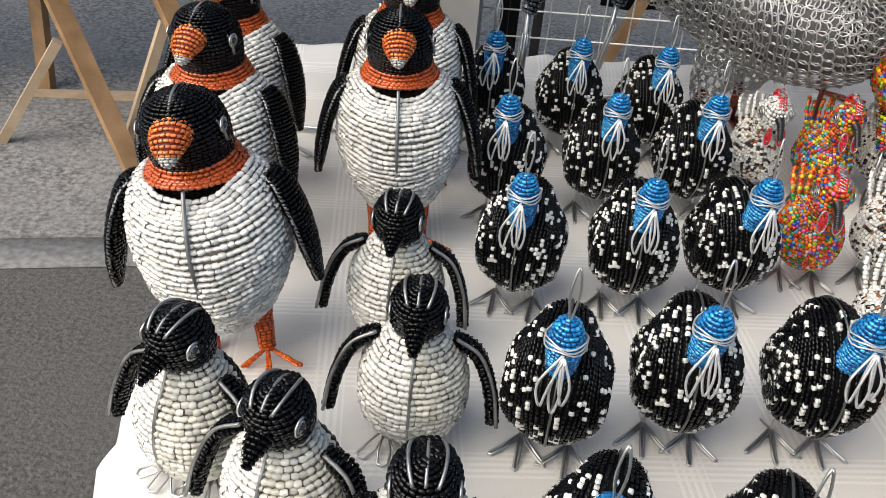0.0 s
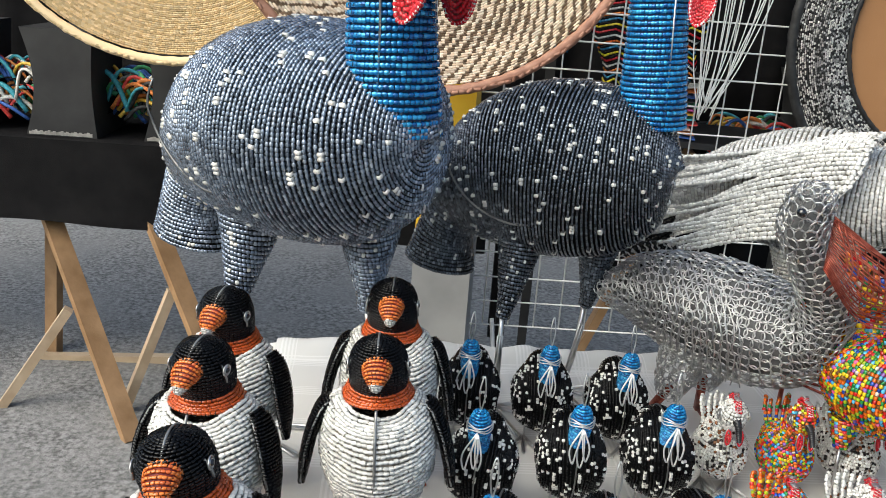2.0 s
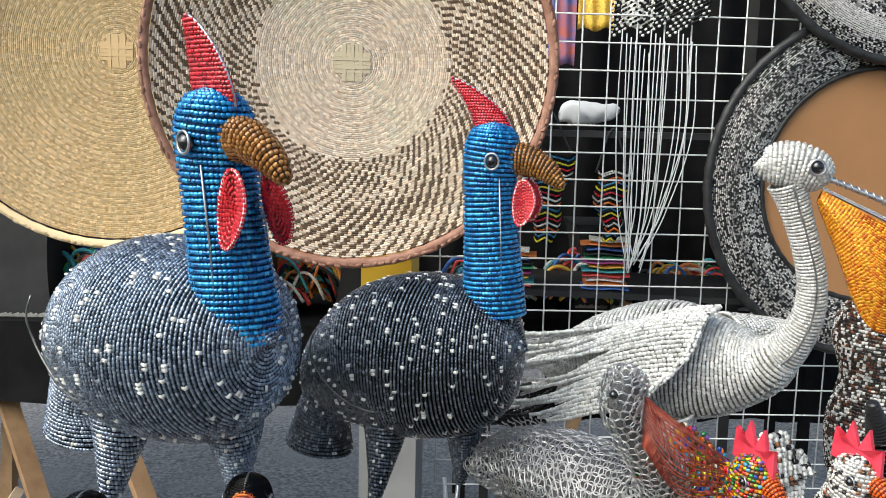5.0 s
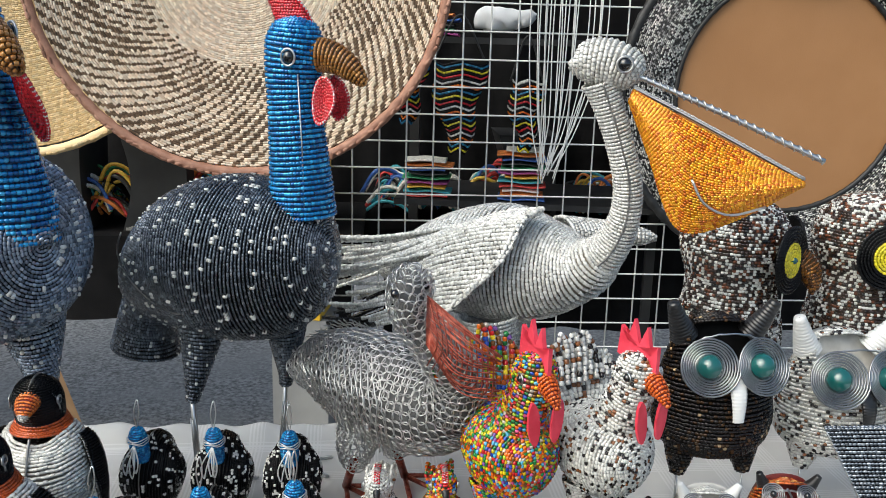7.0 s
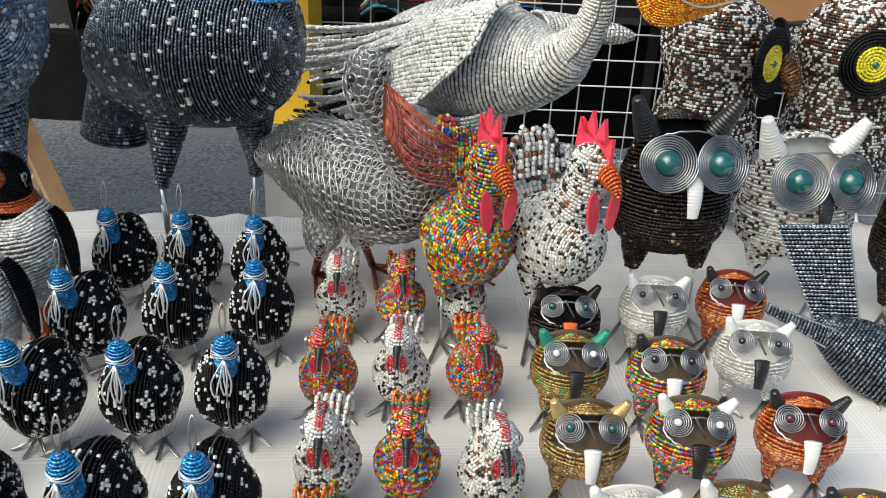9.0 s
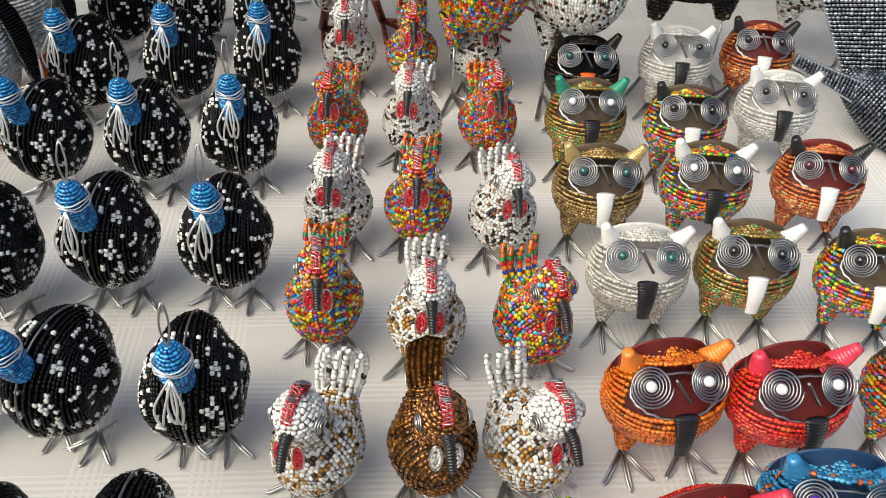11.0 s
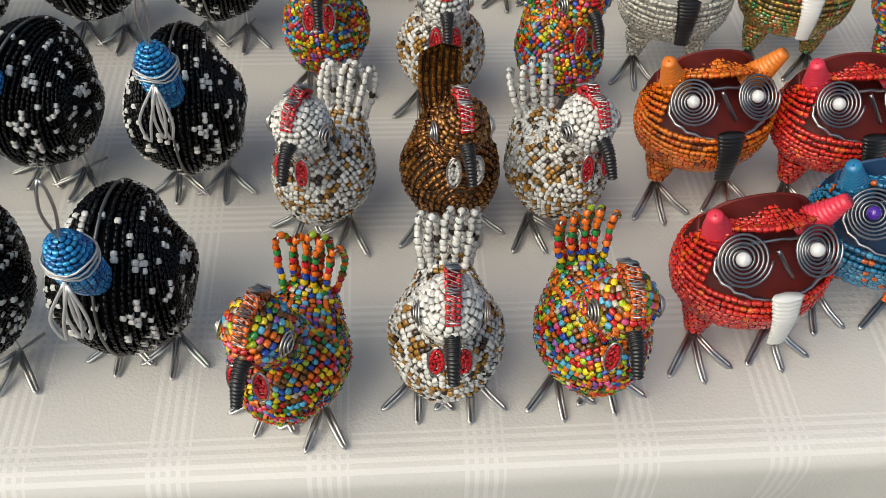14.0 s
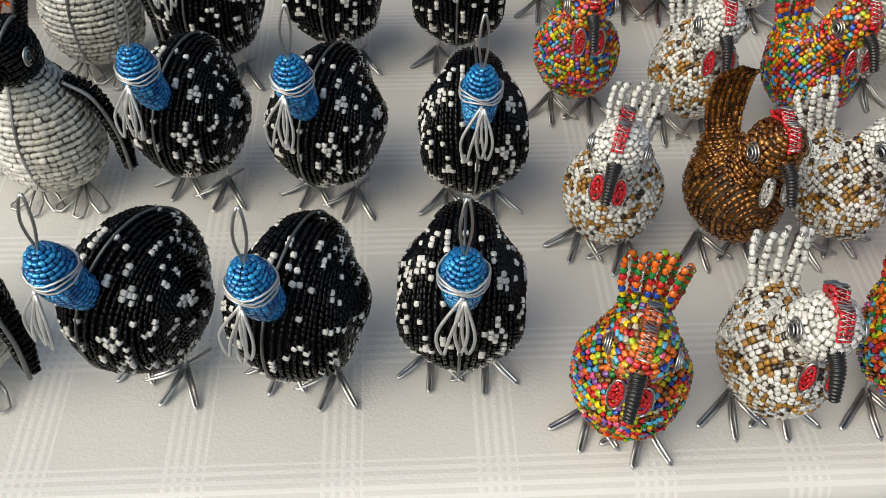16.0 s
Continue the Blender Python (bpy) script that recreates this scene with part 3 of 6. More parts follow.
CHICKS = [("white", 0.421, 0.757, 5), ("multired", 0.483, 0.765, 10), ("white", 0.546, 0.78, 28), ("warm", 0.439, 0.62, 0), ("white", 0.503, 0.635, 0), ("warm", 0.569, 0.65, 15),
          ("white", 0.465, 0.503, 2), ("multired", 0.526, 0.513, 5), ("white", 0.592, 0.512, 15), ("multired", 0.479, 0.395, 8), ("brown", 0.55, 0.387, 10), ("multired", 0.62, 0.398, 25),
          ("brown", 0.503, 0.277, -12), ("amber", 0.567, 0.288, 18), ("brown", 0.622, 0.298, 32), ("multi", 0.512, 0.163, -10), ("brown", 0.578, 0.184, 8), ("multi", 0.643, 0.196, 16)]
seen = set()
for k, x, y, turn in CHICKS:
    m = pose(x, y, T, 0, 0, turn)
    if k in seen:
        copy_thing(chicken_base[k], m)
    else:
        chicken_base[k].matrix_basis = m
        seen.add(k)


# ---- small owls ----
def spiral_eye(g, c, r, turns, pupil, nrm, slot_wire=0, slot_eye=1, rad=0.0008):
    """A flat coil of wire with a glass bead in it, facing nrm."""
    q = Vector(nrm).to_track_quat("Z", "Y").to_matrix()
    a = np.linspace(0, turns * 2 * np.pi, int(turns * 26))
    rr = pupil + (r - pupil) * a / a[-1]
    v = np.stack([rr * np.cos(a), rr * np.sin(a), -0.3 * (r - rr)], 1)
    g.tube(v @ np.array(q).T + c, (r - pupil) / turns * (0.36 if turns < 6 else 0.44), slot_wire, 6)
    p = np.array((q @ Vector((0, 0, -0.1 * r)))[:])
    g.ball(np.array(c) + p, pupil * 1.05, slot_eye, 10)


def owl(name, label, mats, size, ears, beak, eye_mat, group, hollow=M_core_red, bead=0.0028, eye=0.0155, tall=1.0, lift=0.0, bowl=False):
    """mats: beads and inside. Built 0.1 m high at size 1. bowl: a low body, open at the top behind the eyes."""
    ob = thing(name, label, "bead owl", group)
    g = Geo()
    if bowl:
        st = [(0, 0.0, 0.031, 0.012, 0.01), (0, 0.0, 0.033, 0.025, 0.02), (0, 0.0, 0.04, 0.0345, 0.028), (0, 0.0, 0.05, 0.0385, 0.0315), (0, 0.0, 0.06, 0.0385, 0.0315),
              (0, 0.001, 0.067, 0.0372, 0.031), (0, 0.004, 0.075, 0.033, 0.028), (0, 0.008, 0.0805, 0.025, 0.021), (0, 0.01, 0.084, 0.013, 0.011), (0, 0.011, 0.085, 0.001, 0.001)]
        cut, hole_at, rim_z, rim_r, eye_z, eye_y, eye_n, turns, pearl = (0.063, 0.08), 1.1, 0.072, 0.009, 0.0815, -0.0165, 1.05, 5, 0.0034
        brow, ear_z, ear_r, beak_z = 0.029, 0.076, 0.0092, 0.07
    else:
        st = [(0, 0.0, 0.027, 0.012, 0.01), (0, 0.0, 0.0295, 0.025, 0.02), (0, 0.0, 0.038, 0.034, 0.027), (0, 0.0, 0.051, 0.037, 0.029), (0, 0.0, 0.062, 0.0355, 0.029),
              (0, 0.001, 0.076, 0.033, 0.0275), (0, 0.004, 0.09, 0.028, 0.024), (0, 0.009, 0.1, 0.021, 0.018), (0, 0.013, 0.107, 0.011, 0.009), (0, 0.014, 0.109, 0.001, 0.001)]
        cut, hole_at, rim_z, rim_r, eye_z, eye_y, eye_n, turns, pearl = (0.077, 0.102), 1.0, 0.0905, 0.0145, 0.0895, -0.0275, 0.42, 7, 0.0074
        brow, ear_z, ear_r, beak_z = 0.026, 0.098, 0.0086, 0.083
    st = [(x * size, y * size, z * size * tall + lift, a * size, b * size) for x, y, z, a, b in st]
    body = sweep(st, bead * 1.04, up=(0, 1, 0), n=48)
    keep = []
    for ring in body:
        # the face is open between the brow and the bill
        z = (ring[0, 2] - lift) / size / tall
        if cut[0] < z < cut[1]:
            ang = np.arctan2(ring[:, 1] - ring[:, 1].mean(), ring[:, 0])
            hole = (np.abs(ang + np.pi / 2) < hole_at)
            i = np.where(~hole)[0]
            start = np.where(np.diff(np.concatenate([i, [i[0] + len(ring)]])) > 1)[0]
            i = np.roll(i, -(start[0] + 1)) if len(start) else i
            keep.append((ring[i], False))
        else:
            keep.append((ring, True))
    g.beads(keep, bead, bead * 0.52, 0, 4, 0.1, 0.46, 1.0, 0.14)
    inner = shrink(body[::2], bead * 0.5)
    for ring in inner:
        z = (ring[0, 2] - lift) / size / tall
        if cut[0] - 0.002 < z < cut[1] + 0.002:
            f = ring[:, 1] < ring[:, 1].mean() - 0.004 * size
            deep = min((0.014 if bowl else 0.004) * size, 0.45 * (ring[:, 1].max() - ring[:, 1].mean()))
            ring[f, 1] += (ring[:, 1].mean() + deep - ring[f, 1]) * 0.9
    g.grid(inner, 1)
    part("body", g, [mats[0], mats[1]], ob)
    g = Geo()
    a = np.linspace(0, 2 * np.pi, 40, endpoint=False)
    g.tube(np.stack([brow * size * np.cos(a) + 0.0006 * np.sin(a * 17), -0.021 * size + 0.008 * size * np.abs(np.cos(a)) ** 2 + (0.014 if bowl else 0.005) * size * np.maximum(0, np.sin(a)) - 0.008 * size * np.maximum(0, -np.sin(a)) * bowl,
                     (rim_z + rim_r * np.sin(a)) * size * tall + lift + 0.0006 * np.cos(a * 17)], 1), 0.0011, 0, 5, True)
    part("face_rim", g, [M_wire], ob, "twisted wire face rim")
    for s in (-1, 1):
        g = Geo()
        spiral_eye(g, np.array([(0.0185 if bowl else 0.0165) * s * size, eye_y * size, eye_z * size * tall + lift]), eye * size * 0.92, turns, pearl * size, (0.2 * s, -1, eye_n), rad=max(0.0007, 0.00095 * size))
        part("eye", g, [M_coil, eye_mat], ob, "coiled silver wire eye round a glass bead")
        g = Geo()
        z = ear_z * size * tall + lift
        e = smooth_line([(0.021 * s * size, 0.003 * size, z), (0.027 * s * size, 0.0, z + 0.011 * size), (0.0325 * s * size, -0.003 * size, z + 0.023 * size)], 48)
        g.tube(e, np.linspace(ear_r * size, 0.0036 * size, 48) * (1 + 0.04 * np.sin(np.arange(48) * 1.6)), 0, 10)
        part("ear", g, [ears], ob, "wire-wound pointed ear")
    if bowl:
        g = Geo()
        g.tube(smooth_line([(-0.006 * size, eye_y * size - 0.003 * size, (eye_z + 0.008) * size * tall + lift), (-0.001 * size, eye_y * size - 0.006 * size, eye_z * size * tall + lift), (0.005 * size, eye_y * size - 0.0075 * size, (eye_z - 0.009) * size * tall + lift)], 10), 0.0011, 0, 5)
        part("bridge_wire", g, [M_coil], ob, "wire that joins the two eye coils")
    g = Geo()
    by = -0.032 if bowl else -0.029
    b = smooth_line([(0, by * size, beak_z * size * tall + lift), (0, (by - 0.0055) * size, (beak_z - 0.012) * size * tall + lift), (0.0, (by - 0.007) * size, (beak_z - (0.027 if bowl else 0.024)) * size * tall + lift)], 50)
    q = (np.linspace(0.008, 0.0046, 50) if bowl else np.linspace(0.006, 0.0034, 50)) * size * (1 + 0.05 * np.sin(np.arange(50) * 1.6))
    v = np.stack([np.stack([b[:, 0] + q * np.cos(t), b[:, 1] + q * 0.35 * np.sin(t), b[:, 2]], 1) for t in np.arange(8) * np.pi / 4], 1)
    cap0, cap1 = v[:1].mean(axis=1, keepdims=True) + 0 * v[:1], v[-1:].mean(axis=1, keepdims=True) + 0 * v[-1:]
    g.grid(np.concatenate([cap0, v, cap1]), 0)
    part("beak", g, [beak], ob)
    for s in (-1, 1):
        g = Geo()
        leg = sweep([(0.018 * s * size, -0.002 * size, 0.042 * size * tall + lift, 0.0125 * size, 0.013 * size), (0.02 * s * size, -0.005 * size, 0.029 * size * tall + lift, 0.009 * size, 0.0095 * size), (0.0215 * s * size, -0.007 * size, 0.014 * size + lift, 0.0035 * size, 0.004 * size)], bead, up=(0, 1, 0), n=18)
        g.beads(closed(leg), bead, bead * 0.53, 0, 4, 0.1)
        g.grid(shrink(leg, bead * 0.3), 1)
        thigh = part("leg", g, mats, ob)
        g = Geo()
        x = 0.0215 * s * size
        g.tube([(x, -0.007 * size, 0.016 * size + lift), (x, -0.008 * size, 0.01)], 0.0012, 0, 5)
        wire_foot(g, (x, -0.008 * size), 0.024 * size, 0, 0.0011, 42, 3, rise=0.011)
        part("foot", g, [M_wire], thigh, "bent wire foot")
    return ob


OWLS = [("black", 0.652, 0.735, M_darkmix, M_core_dark, M_darkmix, M_orange, M_greenglass), ("white", 0.744, 0.775, M_white, M_core_white, M_whiteplastic, M_blackwire, M_eye),
        ("orange and brown", 0.828, 0.805, M_orangebrown, M_core_red, M_blackwire, M_whiteplastic, M_eye), ("olive gold", 0.655, 0.65, M_olive, M_core_brown, "green", M_blackwire, M_pearl),
        ("mixed coloured", 0.742, 0.655, M_multi, M_core_brown, M_blackwire, M_whiteplastic, M_eye), ("white", 0.828, 0.7, M_white, M_core_white, M_whiteplastic, M_blackwire, M_eye),
        ("pale gold", 0.664, 0.545, M_goldpale, M_core_brown, M_goldpale, M_whiteplastic, M_greenglass), ("mixed coloured", 0.75, 0.565, M_multi, M_core_brown, M_whiteplastic, M_blackwire, M_pearl),
        ("orange and brown", 0.842, 0.585, M_orangebrown, M_core_red, M_blackwire, M_whiteplastic, M_garnet), ("white", 0.69, 0.448, M_cream, M_core_white, M_white, M_blackwire, M_greenglass),
        ("olive gold", 0.767, 0.466, M_olive, M_core_brown, M_whiteplastic, M_whiteplastic, M_eye), ("mixed coloured", 0.853, 0.47, M_multi, M_core_brown, M_blackwire, M_whiteplastic, M_eye),
        ("orange", 0.7, 0.338, M_brightorange, M_core_red, "orange", M_blackwire, M_pearl), ("red", 0.775, 0.348, M_redorange, M_core_red, "red", M_blackwire, M_pearl),
        ("red", 0.715, 0.237, M_redorange, M_core_red, "red", M_whiteplastic, M_pearl), ("blue", 0.782, 0.27, M_cyan, M_core_blue, M_cyan, M_orange, M_violet), ("mixed coloured", 0.862, 0.365, M_multi_warm, M_core_brown, M_blackwire, M_whiteplastic, M_eye)]
EAR = {"green": material("green_plastic_wire", (0.02, 0.25, 0.16), 0.35, 0, 0.3), "orange": material("orange_plastic_wire", (0.8, 0.22, 0.03), 0.35, 0, 0.3), "red": material("pink_red_plastic_wire", (0.75, 0.04, 0.08), 0.35, 0, 0.3)}
for word, x, y, mat, core, ear, beak, eye in OWLS:
    ear = EAR.get(ear, ear) if isinstance(ear, str) else ear
    o = owl("owl", "small %s beaded owl with coiled wire eyes" % word, [mat, core], 0.9 if y > 0.4 else 0.95, ear, beak, eye, "small beaded owls", tall=1.08 if y > 0.4 else 1.0, bowl=True, eye=0.0142)
    o.matrix_basis = pose(x, y, T, 0, 0, {"red": 16, "orange": 14}.get(word, 4) - (x - 0.75) * 40)


# ---- large penguins ----
def penguin(seed):
    """King penguin, 0.23 m high, facing -y."""
    ob = thing("penguin", "white beaded penguin with orange collar, black head and orange bill", "bead penguin", "large beaded penguins")
    g = Geo()
    st = [(0, 0.0, 0.04, 0.016, 0.014), (0, 0.0, 0.044, 0.026, 0.022), (0, 0, 0.064, 0.037, 0.033), (0, -0.002, 0.094, 0.045, 0.04), (0, -0.002, 0.124, 0.0455, 0.041),
          (0, 0.0, 0.15, 0.04, 0.036), (0, 0.0, 0.167, 0.03, 0.028)]
    rings = sweep(st, 0.0043, up=(0, 1, 0), n=56)
    a = np.linspace(0, 2 * np.pi, 56, endpoint=False)
    sag = 0.006 * np.cos(2 * a)
    rings = rings + np.stack([0 * sag, 0 * sag, sag], -1)[None]
    rings = rings + np.array([[[0, 0, 0.0022 * noise.noise(Vector(p) * 45)] for p in r] for r in rings]) + np.array([[[0.0016 * noise.noise(Vector(p) * 90), 0.0016 * noise.noise(Vector(p) * 80), 0] for p in r] for r in rings])
    back = lambda c: np.where(c[:, 1] > 0.033, 1, 0)
    g.beads(closed(rings), 0.0042, 0.002, back, 5, 0.1, 0.5, 1.0, 0.16)
    g.grid(shrink(rings[::2], 0.0017), 2)
    part("body", g, [M_white, M_black, M_core_taupe], ob)
    g = Geo()
    rings = sweep([(0, 0, 0.167, 0.03, 0.028), (0, 0, 0.173, 0.026, 0.025), (0, -0.001, 0.182, 0.0225, 0.0215)], 0.0032, up=(0, 1, 0), n=40)
    g.beads(closed(rings), 0.0034, 0.0018, 0, 5)
    g.grid(shrink(rings, 0.001), 1)
    part("collar", g, [M_rust, M_core_red], ob, "rust orange beaded collar")
    g = Geo()
    rings = sweep([(0, -0.001, 0.181, 0.0222, 0.0215), (0, -0.002, 0.189, 0.0225, 0.0225), (0, -0.004, 0.204, 0.0225, 0.0232), (0, -0.005, 0.218, 0.0185, 0.0195), (0, -0.005, 0.226, 0.0105, 0.0105), (0, -0.005, 0.2285, 0.001, 0.001)], 0.0029, up=(0, 1, 0), n=40)
    g.beads(closed(rings), 0.0032, 0.0016, 0, 4, 0.08)
    g.grid(shrink(rings, 0.001), 1)
    for ax in (0, 1):
        t = np.linspace(0, np.pi, 26)
        c, s = 0.0243 * np.cos(t), 0.2025 + 0.0275 * np.sin(t)
        g.tube(np.stack([c, 0 * c - 0.012, s - 0.008], 1) if ax else np.stack([0 * c, -0.004 + c, s], 1), 0.0009, 2, 5)
    part("head", g, [M_black, M_core_dark, M_greywash], ob, "black beaded head with wire seams")
    g = Geo()
    rings = sweep([(0, -0.02, 0.209, 0.011, 0.01), (0, -0.027, 0.207, 0.0105, 0.009), (0, -0.033, 0.203, 0.0085, 0.007), (0, -0.037, 0.198, 0.005, 0.0045)], 0.0026, n=22)
    g.beads(closed(rings), 0.0028, 0.0014, 0, 5)
    g.grid(shrink(rings, 0.0008), 1)
    tip = sweep([(0, -0.036, 0.199, 0.0055, 0.005), (0, -0.039, 0.195, 0.003, 0.003), (0, -0.04, 0.194, 0.0005, 0.0005)], 0.0022, n=16)
    g.beads(closed(tip), 0.0025, 0.0013, 2, 4)
    part("beak", g, [M_peach, M_core_red, M_pelwhite], ob, "orange beaded bill with a pale tip")
    for s in (-1, 1):
        g = Geo()
        c = (0.0232 * s, -0.01, 0.205)
        for q in (0.003, 0.0048):
            g.tube(circle(c, q, 14, "x"), 0.0008, 0, 4, True)
        g.ball(c, (0.0022, 0.0028, 0.0028), 1, 6)
        part("eye", g, [M_wirebright, M_eye], ob)
    for s in (-1, 1):
        g = Geo()
        rings = sweep([(0.038 * s, 0.002, 0.162, 0.004, 0.007), (0.045 * s, 0.001, 0.153, 0.005, 0.011), (0.053 * s, -0.003, 0.13, 0.0045, 0.0135), (0.058 * s, -0.008, 0.103, 0.004, 0.011), (0.061 * s, -0.012, 0.078, 0.002, 0.004)], 0.003, up=(0, 1, 0), n=26)
        g.beads(closed(rings), 0.0032, 0.0016, 0, 4, 0.08)
        g.grid(shrink(rings, 0.0008), 1)
        g.tube(rings[:, 20], 0.0011, 2, 5)
        part("flipper", g, [M_black, M_core_dark, M_greywash], ob, "black beaded flipper with a wire edge")
    g = Geo()
    t = np.linspace(0, 1, 30)
    prof = smooth_line([(s[2], s[4] - s[1]) for s in st], 30)
    g.tube(np.stack([0 * t, -prof[:, 1] - 0.0015, prof[:, 0] + 0.001], 1), 0.0013, 0, 5)
    part("belly_seam", g, [M_greywash], ob, "grey wire seam down the belly")
    for s in (-1, 1):
        g = Geo()
        x = 0.018 * s
        rings = sweep([(x, 0.0, 0.05, 0.007, 0.007), (x, -0.002, 0.022, 0.005, 0.005), (x, -0.004, 0.004, 0.0045, 0.0045)], 0.003, up=(0, 1, 0), n=14)
        g.beads(closed(rings), 0.003, 0.0016, 0, 4)
        g.grid(shrink(rings, 0.0008), 1)
        for k in (-1, 0, 1):
            e = np.array([x + 0.018 * k + 0.006 * s, -0.03 + 0.008 * abs(k), 0.0025])
            g.beads([(np.stack([np.array([x, -0.004, 0.004]) * (1 - u) + (e + [0.0015 * q, 0, 0]) * u for u in np.linspace(0, 1, 8)]), False) for q in (-1, 1)], 0.0028, 0.0015, 0, 4)
        part("foot", g, [M_orange, M_core_red], ob, "orange beaded leg with three toes")
    return ob


def put(makers, places):
    """Places a thing and its copies; places: (maker key, pose)."""
    done = {}
    for k, m in places:
        if k in done:
            copy_thing(done[k], m @ Matrix.Diagonal([1 / q for q in done[k].scale] + [1]))
        else:
            done[k] = makers[k]()
            done[k].matrix_basis = m


put({0: lambda: penguin(1)}, [(0, pose(x, y, T, 0, lean, turn) @ Matrix.Diagonal((wide, wide, tall, 1))) for x, y, lean, turn, wide, tall in (
    (0.048, 0.442, -8, 6, 1.02, 0.805), (0.123, 0.6, -2, 8, 0.98, 0.82), (0.001, 0.556, -2, -8, 0.97, 0.825), (-0.021, 0.652, -1, -8, 0.96, 0.835), (0.108, 0.705, 0, 6, 0.95, 0.855))])


def penguin_chick():
    """Small grey-white penguin, 0.125 m high, facing -y."""
    ob = thing("penguin_chick", "small white beaded penguin with a black head and wire feet", "bead penguin", "small beaded penguins")
    g = Geo()
    st = [(0, 0, 0.014, 0.014, 0.012), (0, 0, 0.018, 0.023, 0.02), (0, 0, 0.03, 0.029, 0.026), (0, 0, 0.048, 0.0305, 0.028), (0, 0, 0.066, 0.026, 0.024), (0, 0, 0.08, 0.017, 0.016), (0, 0, 0.088, 0.012, 0.012)]
    rings = sweep(st, 0.0039, up=(0, 1, 0), n=40)
    half = lambda c: np.where(c[:, 1] > 0.014, 2, np.where(c[:, 0] > 0, 1, 0))
    g.beads(closed(rings), 0.0038, 0.0018, half, 5, 0.1, 0.5, 1.0, 0.14)
    g.grid(shrink(rings[::2], 0.0015), 3)
    part("body", g, [M_white, M_cream, M_black, M_core_taupe], ob)
    g = Geo()
    rings = sweep([(0, 0.002, 0.084, 0.0115, 0.0115), (0, 0, 0.092, 0.014, 0.0145), (0, -0.004, 0.101, 0.0152, 0.016), (0, -0.006, 0.11, 0.0125, 0.014), (0, -0.007, 0.116, 0.0055, 0.006), (0, -0.007, 0.1175, 0.001, 0.001)], 0.0028, up=(0, 1, 0), n=32)
    g.beads(closed(rings), 0.003, 0.0015, 0, 4, 0.1)
    g.grid(shrink(rings, 0.0008), 1)
    for q in (-1, 0, 1):
        t = np.linspace(0.1, np.pi * 0.78, 22)
        g.tube(np.stack([0.008 * q * np.sin(t), -0.005 - 0.017 * np.cos(np.pi - t), 0.1005 + 0.0172 * np.sin(t)], 1), 0.0009, 2, 5)
    part("head", g, [M_black, M_core_dark, M_greywash], ob, "black beaded head with silver wire stripes")
    g = Geo()
    rings = sweep([(0, -0.016, 0.1, 0.007, 0.0055), (0, -0.024, 0.096, 0.0048, 0.0043), (0, -0.032, 0.09, 0.0012, 0.0012)], 0.0025, n=14)
    g.beads(closed(rings), 0.0026, 0.0014, 0, 4)
    g.grid(shrink(rings, 0.0006), 1)
    part("beak", g, [M_black, M_core_dark], ob)
    for s in (-1, 1):
        g = Geo()
        c = (0.0145 * s, -0.01, 0.102)
        for q in (0.0028, 0.0045):
            g.tube(circle(c, q, 12, "x"), 0.0008, 0, 4, True)
        g.ball(c, 0.0024, 1, 6)
        part("eye", g, [M_wirebright, M_eye], ob)
        g = Geo()
        p = smooth_line([(0.02 * s, 0.002, 0.079), (0.034 * s, 0.0, 0.07), (0.043 * s, -0.004, 0.05), (0.047 * s, -0.01, 0.028)], 20)
        rings = sweep([(*q, 0.003, w) for q, w in zip(p, np.interp(np.linspace(0, 1, 20), [0, 0.2, 0.8, 1], [0.003, 0.0062, 0.0055, 0.002]))], 0.0028, up=(0, 1, 0), n=14)
        g.beads(closed(rings), 0.0028, 0.0015, 0, 4, 0.1)
        g.tube(p + [0.002 * s, -0.005, 0.002], 0.0012, 1, 5)
        part("flipper", g, [M_black, M_greywash], ob, "thin black beaded flipper")
        g = Geo()
        x = 0.013 * s
        g.tube([(x, 0, 0.018), (x, -0.002, 0.008), (x, -0.004, 0.002)], 0.0009, 0, 5)
        wire_foot(g, (x, -0.004), 0.02, 0, 0.0008, 42, 3, True)
        part("foot", g, [M_wire], ob, "looped wire foot")
    g = Geo()
    prof = smooth_line([(s[2], s[4] - s[1]) for s in st], 24)
    g.tube(np.stack([0 * prof[:, 0], -prof[:, 1] - 0.001, prof[:, 0]], 1), 0.0011, 0, 5)
    part("belly_seam", g, [M_greywash], ob)
    return ob


put({0: penguin_chick}, [(0, pose(0.06, 0.336, T, 0, 0, -20)), (0, pose(0.121, 0.298, T, 0, 0, -14)), (0, pose(0.143, 0.472, T, 0, 0, 0)), (0, pose(0.169, 0.386, T, 0, 0, 4)), (0, pose(0.19, 0.272, T, 0, 0, 6)), (0, pose(0.197, 0.145, T, 0, 0, -4))])


